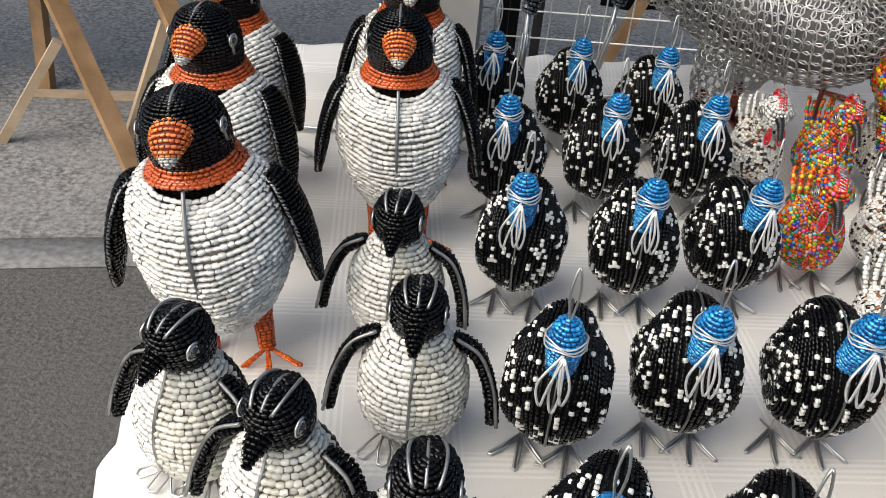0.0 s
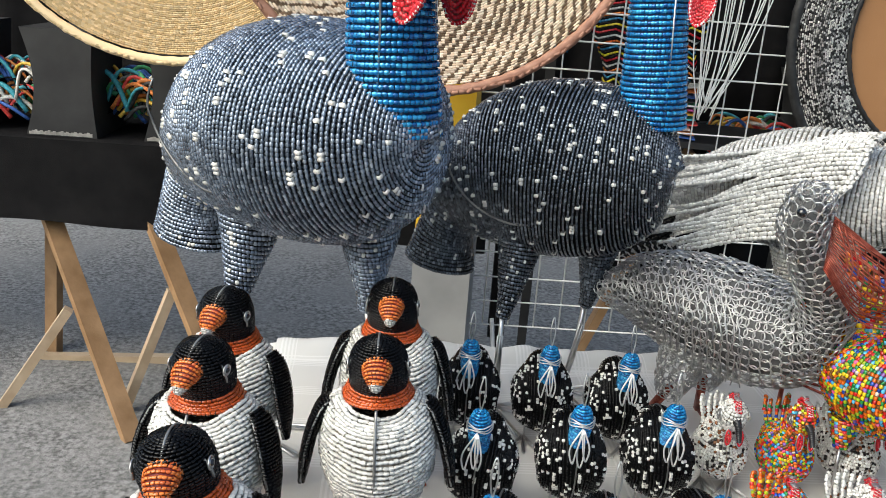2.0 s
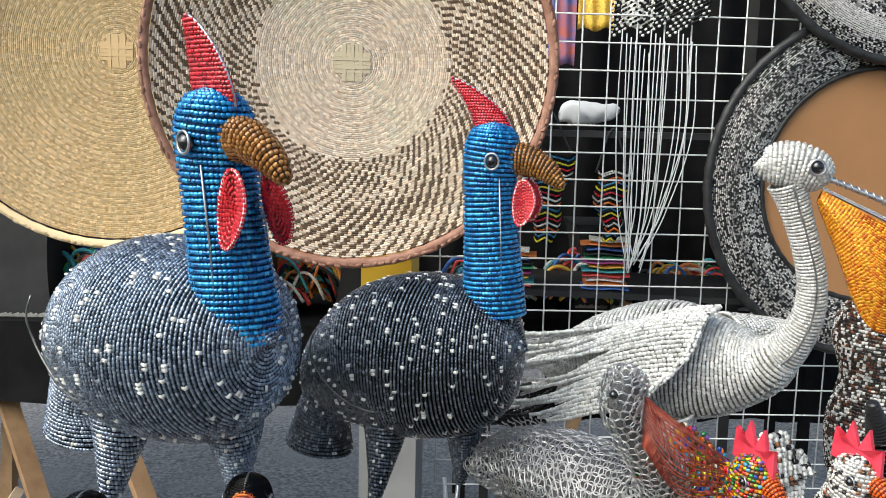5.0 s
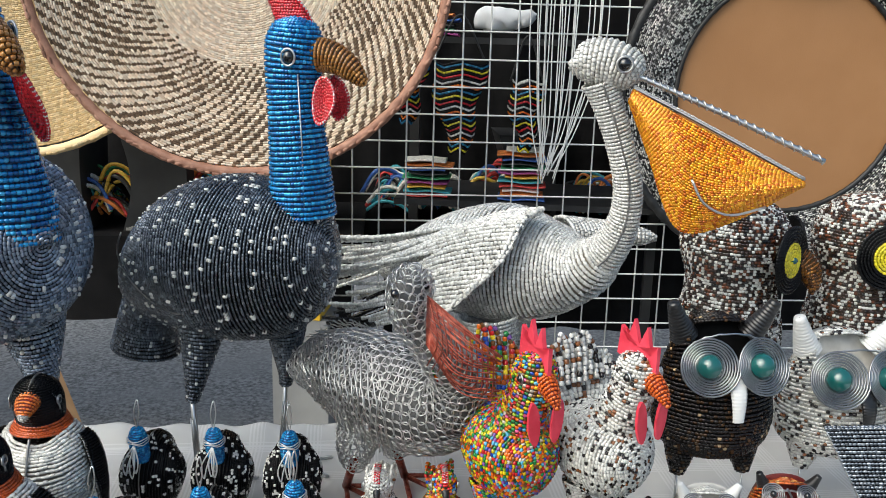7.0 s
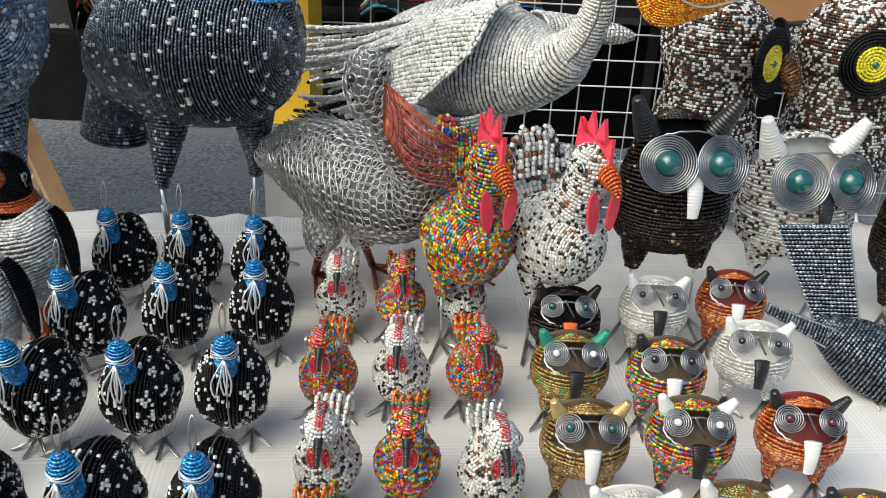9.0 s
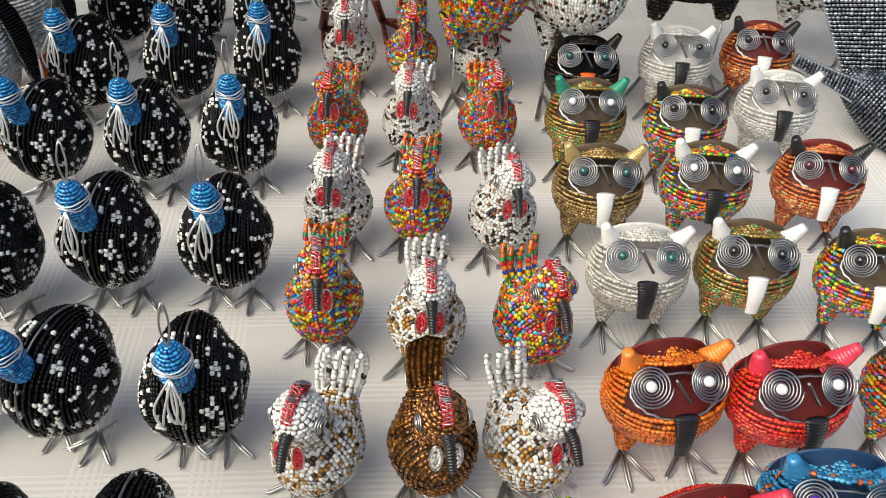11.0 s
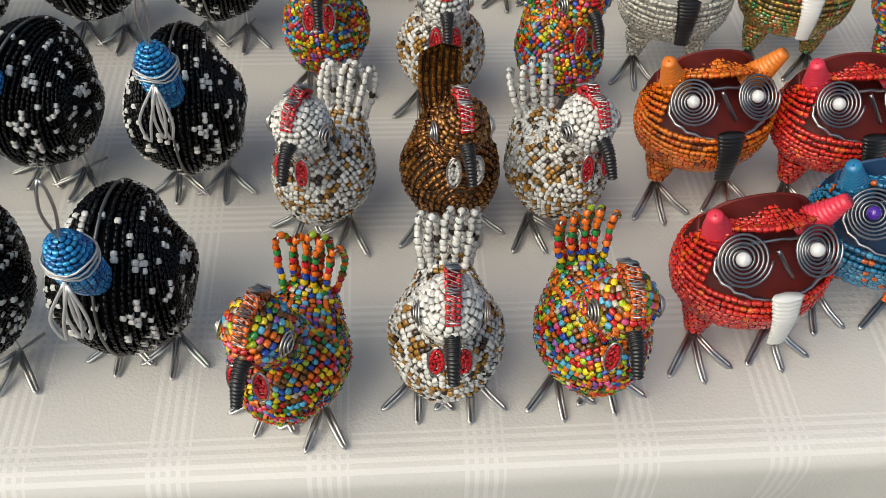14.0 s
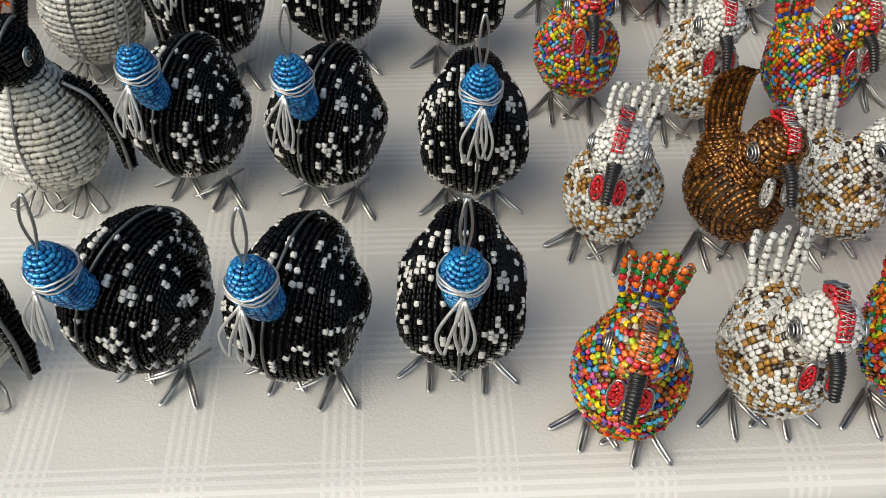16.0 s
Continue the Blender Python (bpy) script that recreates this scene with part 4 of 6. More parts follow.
# ---- large guinea fowl ----
def big_guinea(label, slate, turn_head, seed, feet, lean=(0.0, 0.0), wat=1.0, horn=0.03, wide=0.022, lift=0.0, tall=0.085):
    """Faces +x; body 0.31 m long; origin on the table under the body's middle."""
    ob = thing("large_guinea_fowl", label, "bead bird", "large beaded guinea fowl")
    g = Geo()
    st = [(-0.16, 0, 0.238, 0.002, 0.002), (-0.154, 0, 0.24, 0.026, 0.028), (-0.12, 0, 0.256, 0.056, 0.059), (-0.06, 0, 0.278, 0.086, 0.085), (0.0, 0, 0.287, 0.098, 0.094),
          (0.06, 0, 0.29, 0.092, 0.09), (0.105, 0, 0.296, 0.074, 0.076), (0.134, 0, 0.301, 0.046, 0.05), (0.148, 0, 0.304, 0.002, 0.002)]
    rings = sweep(st, 0.0047, n=90)
    t = np.linspace(0, 2 * np.pi, 90, endpoint=False)
    rings[:, :, 0] += 0.006 * np.sin(t)[None]
    g.beads(closed(rings), 0.0037, 0.0019, some(0.028, 0, 1, seed), 4, 0.06, 0.47, 1.9)
    g.grid(shrink(rings[::2, ::2], 0.0018), 2)
    part("body", g, [slate, M_white, M_core_dark], ob, "slate grey beads with scattered white dots")
    for s in (-1, 1):
        g = Geo()
        a = np.linspace(-0.4, 3.5, 30)
        g.tube(np.stack([-0.02 + 0.09 * np.cos(a), s * (0.1 - 0.02 * np.abs(np.cos(a)) - 0.014 * np.abs(np.sin(a))), 0.27 - 0.06 * np.sin(a) + 0.03], 1), 0.0012, 0, 5)
        part("wing_wire", g, [M_wiredark], ob)
    g = Geo()
    rings = sweep([(-0.1, 0, 0.262, 0.05, 0.045), (-0.122, 0, 0.228, 0.044, 0.034), (-0.136, 0, 0.195, 0.04, 0.036), (-0.142, 0, 0.158, 0.041, 0.047)], 0.0045, up=(1, 0, 0), n=60)
    g.beads(closed(rings), 0.0036, 0.0022, some(0.02, 0, 1, seed + 1), 4)
    g.grid(shrink(rings[:, ::2], 0.001), 2)
    g.tube(rings[-1], 0.0015, 2, 5, True)
    part("tail", g, [slate, M_white, M_core_dark], ob, "drooping slate beaded tail")
    for s in (-1, 1):
        g = Geo()
        x = 0.012 + 0.042 * s
        rings = sweep([(x + 0.006, 0.03 * s, 0.25, 0.038, 0.034), (x + 0.006, 0.034 * s, 0.205, 0.029, 0.026), (x + 0.003, 0.039 * s, 0.172, 0.0195, 0.018), (x, 0.044 * s, 0.142, 0.0115, 0.011), (x - 0.004, 0.046 * s, 0.122, 0.007, 0.007)], 0.0048, up=(1, 0, 0), n=36)
        g.beads(closed(rings), 0.0036, 0.0023, some(0.03, 0, 1, seed + 2 + s), 4)
        g.grid(shrink(rings, 0.0012), 2)
        leg = part("leg", g, [slate, M_white, M_core_dark], ob)
        g = Geo()
        fx, fy = feet[0 if s < 0 else 1]
        g.tube([(x - 0.004, 0.046 * s, 0.128), ((x + fx) / 2, (0.046 * s + fy) / 2, 0.055), (fx, fy, 0.006)], 0.0034, 0, 8)
        for k in range(4):
            q = k * 1.57 + 0.4
            g.tube([(x - 0.004 + 0.003 * math.cos(q), 0.046 * s + 0.003 * math.sin(q), 0.1), (fx + 0.003 * math.cos(q), fy + 0.003 * math.sin(q), 0.008)], 0.0012, 0, 4)
        for k in (-1, 0, 1, 3):
            d = np.array([math.cos(k * 0.75), math.sin(k * 0.75)]) * (0.075 if k < 2 else 0.04)
            n = np.array([-d[1], d[0]]) / np.linalg.norm(d) * 0.003
            g.tube([(fx, fy, 0.006), (fx + d[0] + n[0], fy + d[1] + n[1], 0.002), (fx + d[0] * 1.04, fy + d[1] * 1.04, 0.002), (fx + d[0] - n[0], fy + d[1] - n[1], 0.002), (fx, fy, 0.005)], 0.0015, 0, 5)
        part("wire_leg", g, [M_wire], leg, "steel wire shank and toes")
    # neck and head turn together
    m = np.array(Matrix.Rotation(radians(turn_head), 3, "Z"))
    nb = np.array([0.108, 0, 0])
    tw = lambda p: (np.asarray(p) - nb) @ m.T + nb - np.array([*lean, 0]) * ((np.asarray(p)[..., 2:] - 0.318) / 0.2) + np.array([0, 0, lift])
    g = Geo()
    nk = [(0.106, 0, 0.318, 0.041, 0.041), (0.105, 0, 0.35, 0.0375, 0.037), (0.101, 0, 0.4, 0.033, 0.033), (0.097, 0, 0.45, 0.0305, 0.031), (0.097, 0, 0.48, 0.031, 0.033), (0.099, 0, 0.503, 0.03, 0.033), (0.1, 0, 0.52, 0.021, 0.024), (0.1, 0, 0.528, 0.002, 0.002)]
    rings = tw(sweep(nk, 0.0052, up=(1, 0, 0), n=56))
    g.beads(closed(rings), 0.004, 0.0024, 0, 5, 0.05, 0.48)
    g.grid(shrink(rings[:, ::2], 0.0013), 1)
    neck = part("neck_and_head", g, [M_blue, M_core_blue], ob, "bright blue beaded neck and head")
    g = Geo()
    for s in (-1, 1):
        g.tube(tw([(0.104 + 0.02, 0.033 * s, 0.33), (0.105 + 0.015, 0.029 * s, 0.4), (0.1 + 0.015, 0.027 * s, 0.47)]), 0.001, 0, 5)
    part("seam_wire", g, [M_wire], neck)
    g = Geo()
    rows = []
    for k in range(22):
        u = k / 21
        c = np.array([0.1 - horn * u ** 1.9, 0, 0.512 + tall * u])
        w, th = wide * (1 - u ** 1.8) ** 0.7 + 0.002, 0.006 * (1 - u) + 0.002
        a = np.linspace(0, 2 * np.pi, 18, endpoint=False)
        rows.append(np.stack([c[0] + w * np.cos(a), th * np.sin(a), c[2] + 0 * a], 1))
    rows = tw(np.array(rows))
    g.beads(closed(rows), 0.0036, 0.002, 0, 4)
    g.grid(shrink(rows, 0.001), 1)
    g.tube(np.concatenate([rows[:, 0], rows[::-1, 9]]), 0.0014, 2, 5)
    part("crest", g, [M_red, M_core_red, M_wire], neck, "red beaded horn with a pale wire edge")
    g = Geo()
    rings = tw(sweep([(0.124, 0, 0.49, 0.0155, 0.017), (0.145, 0, 0.488, 0.0145, 0.0155), (0.168, 0, 0.478, 0.0115, 0.012), (0.184, 0, 0.465, 0.006, 0.0065), (0.188, 0, 0.461, 0.001, 0.001)], 0.0044, n=26))
    g.beads(closed(rings), 0.0038, 0.0021, 0, 5)
    g.grid(shrink(rings, 0.0012), 1)
    part("beak", g, [M_billgold, M_core_brown], neck, "curved golden brown beaded bill")
    for s in (-1, 1):
        g = Geo()
        a = np.linspace(0, 2 * np.pi, 28, endpoint=False)
        lines = []
        for q in np.linspace(0.15, 1, 7):
            lines.append((tw(np.stack([0.141 + q * 0.017 * wat * np.cos(a) + 0.004, 0.016 * s + 0.012 * s * q * (0.5 - 0.5 * np.sin(a)), 0.467 - 0.03 * wat + q * 0.03 * wat * np.sin(a) * (1 - 0.25 * np.cos(a))], 1)), True))
        g.beads(lines, 0.0036, 0.0021, 0, 4)
        g.grid(np.array([l[0] for l in lines]), 1)
        g.tube(lines[-1][0] * 1.0, 0.0015, 2, 5, True)
        part("wattle", g, [M_red, M_core_red, M_whiteplastic], neck, "red beaded wattle edged in white")
        g = Geo()
        c = tw([(0.107, 0.0325 * s, 0.487)])[0]
        g.ball(c, 0.007, 0, 8)
        n = tw([(0.107, 0.0365 * s, 0.487)])[0] - c
        q = np.array(Vector(n).to_track_quat("Z", "Y").to_matrix())
        g.tube(circle((0, 0, 0.003), 0.0085, 18, "z") @ q.T + c, 0.0013, 1, 5, True)
        part("eye", g, [M_eye, M_wirebright], neck)
    return ob


A = big_guinea("large slate beaded guinea fowl with white dots and red crest", M_slatelit, -8, 21, [(-0.03, -0.04), (0.06, 0.07)], (-0.046, 0.0586), 1.0, 0.028, 0.026, -0.016, 0.068)
A.matrix_basis = pose(-0.001, 0.768, T, 0, 0, -30) @ Matrix.Diagonal((1.06, 1.0, 1.07, 1))
B = big_guinea("large slate beaded guinea fowl standing beside a white pelican", M_slate, 4, 31, [(-0.04, -0.03), (0.03, 0.06)], (0.0, 0.0), 0.76, 0.055, 0.022, 0.026, 0.062)
B.matrix_basis = pose(0.238, 0.872, T, 0, 0, -14) @ Matrix.Diagonal((0.83, 0.88, 0.95, 1))


# ---- white pelican ----
ob = thing("pelican", "large pearl white beaded pelican with a golden pouch", "bead pelican")
g = Geo()
st = [(0.37, 1.055, 1.06, 0.004, 0.004), (0.4, 1.045, 1.065, 0.03, 0.025), (0.46, 1.02, 1.08, 0.055, 0.055), (0.53, 0.99, 1.09, 0.07, 0.07), (0.585, 0.965, 1.092, 0.061, 0.056), (0.622, 0.945, 1.1, 0.043, 0.035), (0.643, 0.93, 1.12, 0.026, 0.022)]
rings = sweep([(s[0], s[1], s[2], s[3], s[4]) for s in st], 0.0054, n=64)
g.beads(closed(rings), 0.0042, 0.00245, 0, 5, 0.08, 0.5)
for k in (4, 58, 42):
    g.tube(rings[:, k] * 1.0 + (rings[:, k] - rings.mean(axis=1)) * 0.04, 0.0011, 2, 5)
g.grid(shrink(rings[:, ::2], 0.0026), 1)
part("body", g, [M_pelwhite, M_core_taupe, M_greywash], ob)
g = Geo()
rings = sweep([(0.622, 0.945, 1.1, 0.032, 0.03), (0.647, 0.928, 1.128, 0.021, 0.021), (0.66, 0.915, 1.165, 0.0158, 0.0158), (0.66, 0.908, 1.205, 0.0142, 0.0142), (0.647, 0.903, 1.25, 0.0134, 0.0134), (0.632, 0.9, 1.29, 0.0152, 0.0152), (0.623, 0.898, 1.312, 0.0195, 0.0195)], 0.0038, up=(0, 1, 0), n=36)
g.beads(closed(rings), 0.0034, 0.0019, 0, 5)
g.grid(shrink(rings, 0.0013), 1)
seam = int(np.argmin(rings[len(rings) // 2, :, 1]))
for k in (seam, (seam + 18) % 36):
    g.tube(rings[:, k] + (rings[:, k] - rings.mean(axis=1)) * 0.1, 0.0011, 2, 5)
part("neck", g, [M_pelwhite, M_core_white, M_greywash], ob)
g = Geo()
rings = sweep([(0.596, 0.905, 1.332, 0.002, 0.002), (0.6, 0.904, 1.33, 0.0155, 0.014), (0.617, 0.9, 1.33, 0.023, 0.0225), (0.638, 0.895, 1.327, 0.023, 0.0225), (0.655, 0.89, 1.32, 0.017, 0.0165), (0.662, 0.888, 1.316, 0.004, 0.004)], 0.0048, n=40)
g.beads(closed(rings), 0.0042, 0.0026, 0, 5)
g.grid(shrink(rings, 0.0013), 1)
part("head", g, [M_pelwhite, M_core_white], ob)
g = Geo()
rings = sweep([(0.6, 1.035, 1.12, 0.034, 0.02), (0.66, 1.06, 1.117, 0.024, 0.014), (0.7, 1.064, 1.114, 0.014, 0.01), (0.722, 1.066, 1.112, 0.002, 0.002)], 0.0052, n=24)
g.beads(closed(rings), 0.0045, 0.0027, 0, 4)
g.grid(shrink(rings, 0.0013), 1)
part("wing_tip", g, [M_pelwhite, M_core_white], ob)
for s in (-1, 1):
    g = Geo()
    c = np.array([0.643, 0.893 + 0.025 * s, 1.329])
    g.ball(c, 0.0068, 0, 8)
    g.tube(circle(c + [0, 0.003 * s, 0], 0.0078, 16, "y"), 0.0012, 1, 5, True)
    part("eye", g, [M_eye, M_wirebright], ob)
g = Geo()
top = smooth_line([(0.655, 0.885, 1.304), (0.72, 0.872, 1.273), (0.822, 0.85, 1.222)], 40)
low = smooth_line([(0.652, 0.886, 1.292), (0.675, 0.88, 1.24), (0.7, 0.868, 1.178), (0.725, 0.862, 1.166), (0.77, 0.857, 1.186), (0.822, 0.85, 1.219)], 40)
for side in (-1, 1):
    lines = []
    for k in range(1, 41):
        u = k / 40
        q = top * (1 - u) + low * u
        bulge = 0.02 * np.sin(np.pi * min(1, u * 0.8 + 0.1)) * np.sin(np.pi * np.linspace(0.02, 0.98, 40)) ** 0.6
        q = q + np.array([0.15, 0.98, 0])[None] * (side * bulge)[:, None]
        lines.append((q, False))
    g.beads(lines, 0.0036, 0.0018, 0, 4)
    g.grid(np.array([l[0] for l in lines]) * 1.0 - np.array([0.15, 0.98, 0]) * side * 0.0015, 1, False, False)
pouch = part("pouch", g, [M_gold, M_core_brown], ob, "golden orange beaded throat pouch")
g = Geo()
g.tube(top + [0, 0, 0.002], 0.0018, 0, 5)
g.beads([(top + [0, 0, 0.004], False)], 0.004, 0.0016, 0, 4)
g.tube(smooth_line([(0.712, 0.838, 1.222), (0.725, 0.833, 1.2), (0.75, 0.831, 1.19), (0.785, 0.838, 1.198)], 20), 0.0014, 0, 5)
part("pouch_wire", g, [M_wirebright], pouch)
g = Geo()
up = smooth_line([(0.657, 0.885, 1.318), (0.74, 0.868, 1.285), (0.838, 0.848, 1.243)], 50)
g.tube(up, 0.0028, 0, 7)
tt = np.linspace(0, 46 * np.pi, 400)
mid = np.stack([np.interp(np.linspace(0, 1, 400), np.linspace(0, 1, 50), up[:, i]) for i in range(3)], 1)
g.tube(mid + np.stack([0 * tt, 0.0036 * np.cos(tt), 0.0036 * np.sin(tt)], 1), 0.0009, 0, 4)
part("upper_bill", g, [M_wire], ob, "twisted silver wire upper bill")
g = Geo()
rr = np.random.default_rng(8)
for side, yo in ((-1, 0.0), (1, 0.17)):
    edge = smooth_line([(0.572, 0.945, 1.167), (0.55, 0.912, 1.158), (0.527, 0.888, 1.117), (0.475, 0.888, 1.06)], 30) + [0.02 * yo, yo, -0.2 * yo]
    lines, web = [], []
    for k in range(30):
        u = k / 29
        bunch = k // 5
        b = edge[k]
        w = b + np.array([-0.075 - 0.01 * math.sin(np.pi * u), 0.025 + 0.02 * u, -0.022 - 0.012 * u])
        tip = np.array([0.315 + 0.022 * math.sin(bunch * 2.4) + 0.02 * u, 1.0 + yo * 0.5 + 0.012 * rr.random(), 1.1 - 0.02 * bunch - 0.2 * yo + 0.0022 * (k % 5 - 2) + 0.003 * rr.normal()])
        fall = np.array([0.01 * rr.normal(), 0, 0.004 * rr.normal()])
        l = smooth_line([b, b * 0.5 + w * 0.5 + [0, -0.004, 0.004], w, w * 0.45 + tip * 0.55 + fall * 0.4 + [0, 0, -0.006], tip + fall], 30)
        lines.append((l, False))
        web.append(l[:15])
    dark = lambda c: np.where((c[:, 2] < 1.02) & (c[:, 0] < 0.4), 1, 0)
    g.beads(lines, 0.0046, 0.003, dark, 4, 0.08, 0.48)
    g.grid(np.array(web) + [0, 0.003, 0], 2, False, False)
    for q in (-0.002, 0.002):
        g.beads([(edge + [q, -abs(q), 0], False)], 0.0055, 0.003, 0, 5, 0.2)
    g.tube(edge + [0.003, -0.003, 0], 0.0011, 3, 5)
part("wing", g, [M_pelwhite, M_black, M_core_taupe, M_greywash], ob, "white wing of loose bead strings with dark tips")
for s in (-1, 1):
    g = Geo()
    x, y = 0.53 + 0.012 * s, 0.99 + 0.045 * s
    rings = sweep([(x, y, 1.04, 0.035, 0.035), (x + 0.005, y, 1.0, 0.026, 0.026), (x + 0.008, y, 0.96, 0.012, 0.012)], 0.005, up=(1, 0, 0), n=24)
    g.beads(closed(rings), 0.0042, 0.0026, 0, 4)
    g.grid(shrink(rings, 0.0012), 1)
    g.tube([(x + 0.008, y, 0.965), (x + 0.008, y, 0.843)], 0.003, 2, 6)
    for k in (-1, 0, 1):
        g.tube([(x + 0.008, y, 0.843), (x + 0.06, y - 0.02 + 0.03 * k, 0.842)], 0.0018, 2, 5)
    part("leg", g, [M_pelwhite, M_core_white, M_redwire], ob)


# ---- wire pelican ----
ob = thing("wire_pelican", "pelican of crocheted silver wire with a red copper bill", "wire pelican")


def loops(g, rings, r, mat, rad=0.0007, seed=1):
    """Small wire rings laid over a surface of rings."""
    q = np.random.default_rng(seed)
    for i, ring in enumerate(rings):
        c = ring.mean(axis=0)
        per = np.linalg.norm(np.roll(ring, -1, 0) - ring, axis=1).sum()
        k = max(3, int(per / (r * 1.5)))
        for j in range(k):
            u = (j + 0.5 * (i % 2)) / k * len(ring)
            a, b = ring[int(u) % len(ring)], ring[(int(u) + 1) % len(ring)]
            p = a + (b - a) * (u % 1)
            n = p - c + q.normal(0, 0.12, 3) * np.linalg.norm(p - c)
            m = np.array(Vector(n).to_track_quat("Z", "Y").to_matrix())
            g.tube(circle((0, 0, 0), r * q.uniform(0.85, 1.15), 9, "z") @ m.T + p, rad, mat, 4, True)


g = Geo()
st = [(0.3, 0.895, 0.985, 0.004, 0.004), (0.315, 0.885, 0.987, 0.02, 0.018), (0.355, 0.865, 0.995, 0.04, 0.042), (0.41, 0.835, 0.99, 0.055, 0.056), (0.46, 0.805, 0.985, 0.052, 0.052), (0.495, 0.785, 0.99, 0.034, 0.036), (0.508, 0.777, 0.995, 0.004, 0.004)]
rings = sweep(st, 0.0085, n=40)
loops(g, rings, 0.006, 0)
g.grid(shrink(rings, 0.012), 1)
part("body", g, [M_wirebright, M_core_grey], ob, "body of interlinked wire rings")["kind"] = "stuff"
g = Geo()
rr = np.random.default_rng(4)
for s in (-1, 1):
    for k in range(17):
        u = k / 16
        x0 = 0.31 + 0.1 * u
        y0 = 0.885 - 0.055 * u
        w = 0.016 + 0.058 * math.sin(np.pi * (0.15 + 0.55 * u))
        z0, z1 = 1.0 + 0.045 * math.sin(np.pi * (0.1 + 0.6 * u)), 0.975 - 0.035 * u
        l = smooth_line([(x0, y0 + s * w * 0.4, z0), (x0 + 0.012, y0 + s * w * 1.05, (z0 + z1) / 2 + 0.01), (x0 + 0.022, y0 + s * w * 0.95, z1)], 16) + rr.normal(0, 0.0008, (16, 3))
        g = Geo()
        g.tube(l, 0.0008, 0, 4)
        part("wing_wire", g, [M_wire], ob)
g = Geo()
rings = sweep([(0.488, 0.785, 0.995, 0.034, 0.034), (0.494, 0.772, 1.03, 0.026, 0.026), (0.478, 0.755, 1.06, 0.021, 0.021), (0.459, 0.744, 1.09, 0.019, 0.019), (0.45, 0.738, 1.115, 0.021, 0.021), (0.453, 0.735, 1.137, 0.018, 0.018), (0.455, 0.735, 1.148, 0.003, 0.003)], 0.0075, up=(0, 1, 0), n=30)
loops(g, rings, 0.0054, 0, 0.0007, 2)
g.grid(shrink(rings, 0.007), 1)
part("neck_and_head", g, [M_wirebright, M_core_grey], ob)["kind"] = "stuff"
g = Geo()
for s in (-1, 1):
    c = np.array([0.452 + 0.012 * s, 0.732 + 0.016 * s, 1.128])
    g = Geo()
    g.ball(c, 0.0042, 0, 6)
    part("eye", g, [M_eye], ob)
g = Geo()
for k in range(22):
    u = k / 21
    a = np.array([0.468, 0.722, 1.126 - 0.045 * u])
    b = np.array([0.535, 0.695, 1.082 - 0.04 * u ** 2]) + rr.normal(0, 0.002, 3)
    m = (a + b) / 2 + np.array([0.006 * math.sin(6 * u), -0.012 * math.sin(np.pi * u), -0.018 * u])
    g = Geo()
    g.tube(smooth_line([a, m, b], 14), 0.0008, 0, 4)
    part("bill_wire", g, [M_redwire], ob, "red copper wire of the bill")
for k in range(12):
    u = k / 11
    g = Geo()
    g.tube(smooth_line([(0.47 + 0.06 * u, 0.72 - 0.022 * u, 1.124 - 0.04 * u), (0.48 + 0.05 * u, 0.704 - 0.012 * u, 1.09 - 0.04 * u), (0.47 + 0.055 * u, 0.716 - 0.02 * u, 1.062 - 0.02 * u)], 10), 0.0007, 0, 4)
    part("pouch_wire", g, [M_redwire], ob, "red copper wire of the pouch")
for s, fx, fy in ((-1, 0.365, 0.872), (1, 0.428, 0.905)):
    g = Geo()
    x, y = (0.385, 0.83) if s < 0 else (0.425, 0.865)
    rings = sweep([(x + 0.01, y, 0.955, 0.03, 0.03), (x, y, 0.925, 0.022, 0.022), (x - 0.004, y + 0.008, 0.895, 0.012, 0.012)], 0.007, up=(1, 0, 0), n=20)
    loops(g, rings, 0.005, 0, 0.0007, 5 + s)
    leg = part("leg", g, [M_wirebright], ob)
    g = Geo()
    g.tube([(x - 0.004, y + 0.008, 0.9), (fx, fy, 0.848)], 0.005, 0, 8)
    for k in (-1, 0, 1):
        d = np.array([math.cos(-0.5 + k * 0.8), math.sin(-0.5 + k * 0.8)]) * 0.05
        g.tube([(fx, fy, 0.848), (fx + d[0], fy + d[1], 0.8435)], 0.003, 0, 6)
    part("shank", g, [M_redwire], leg, "red wire shank and toes")


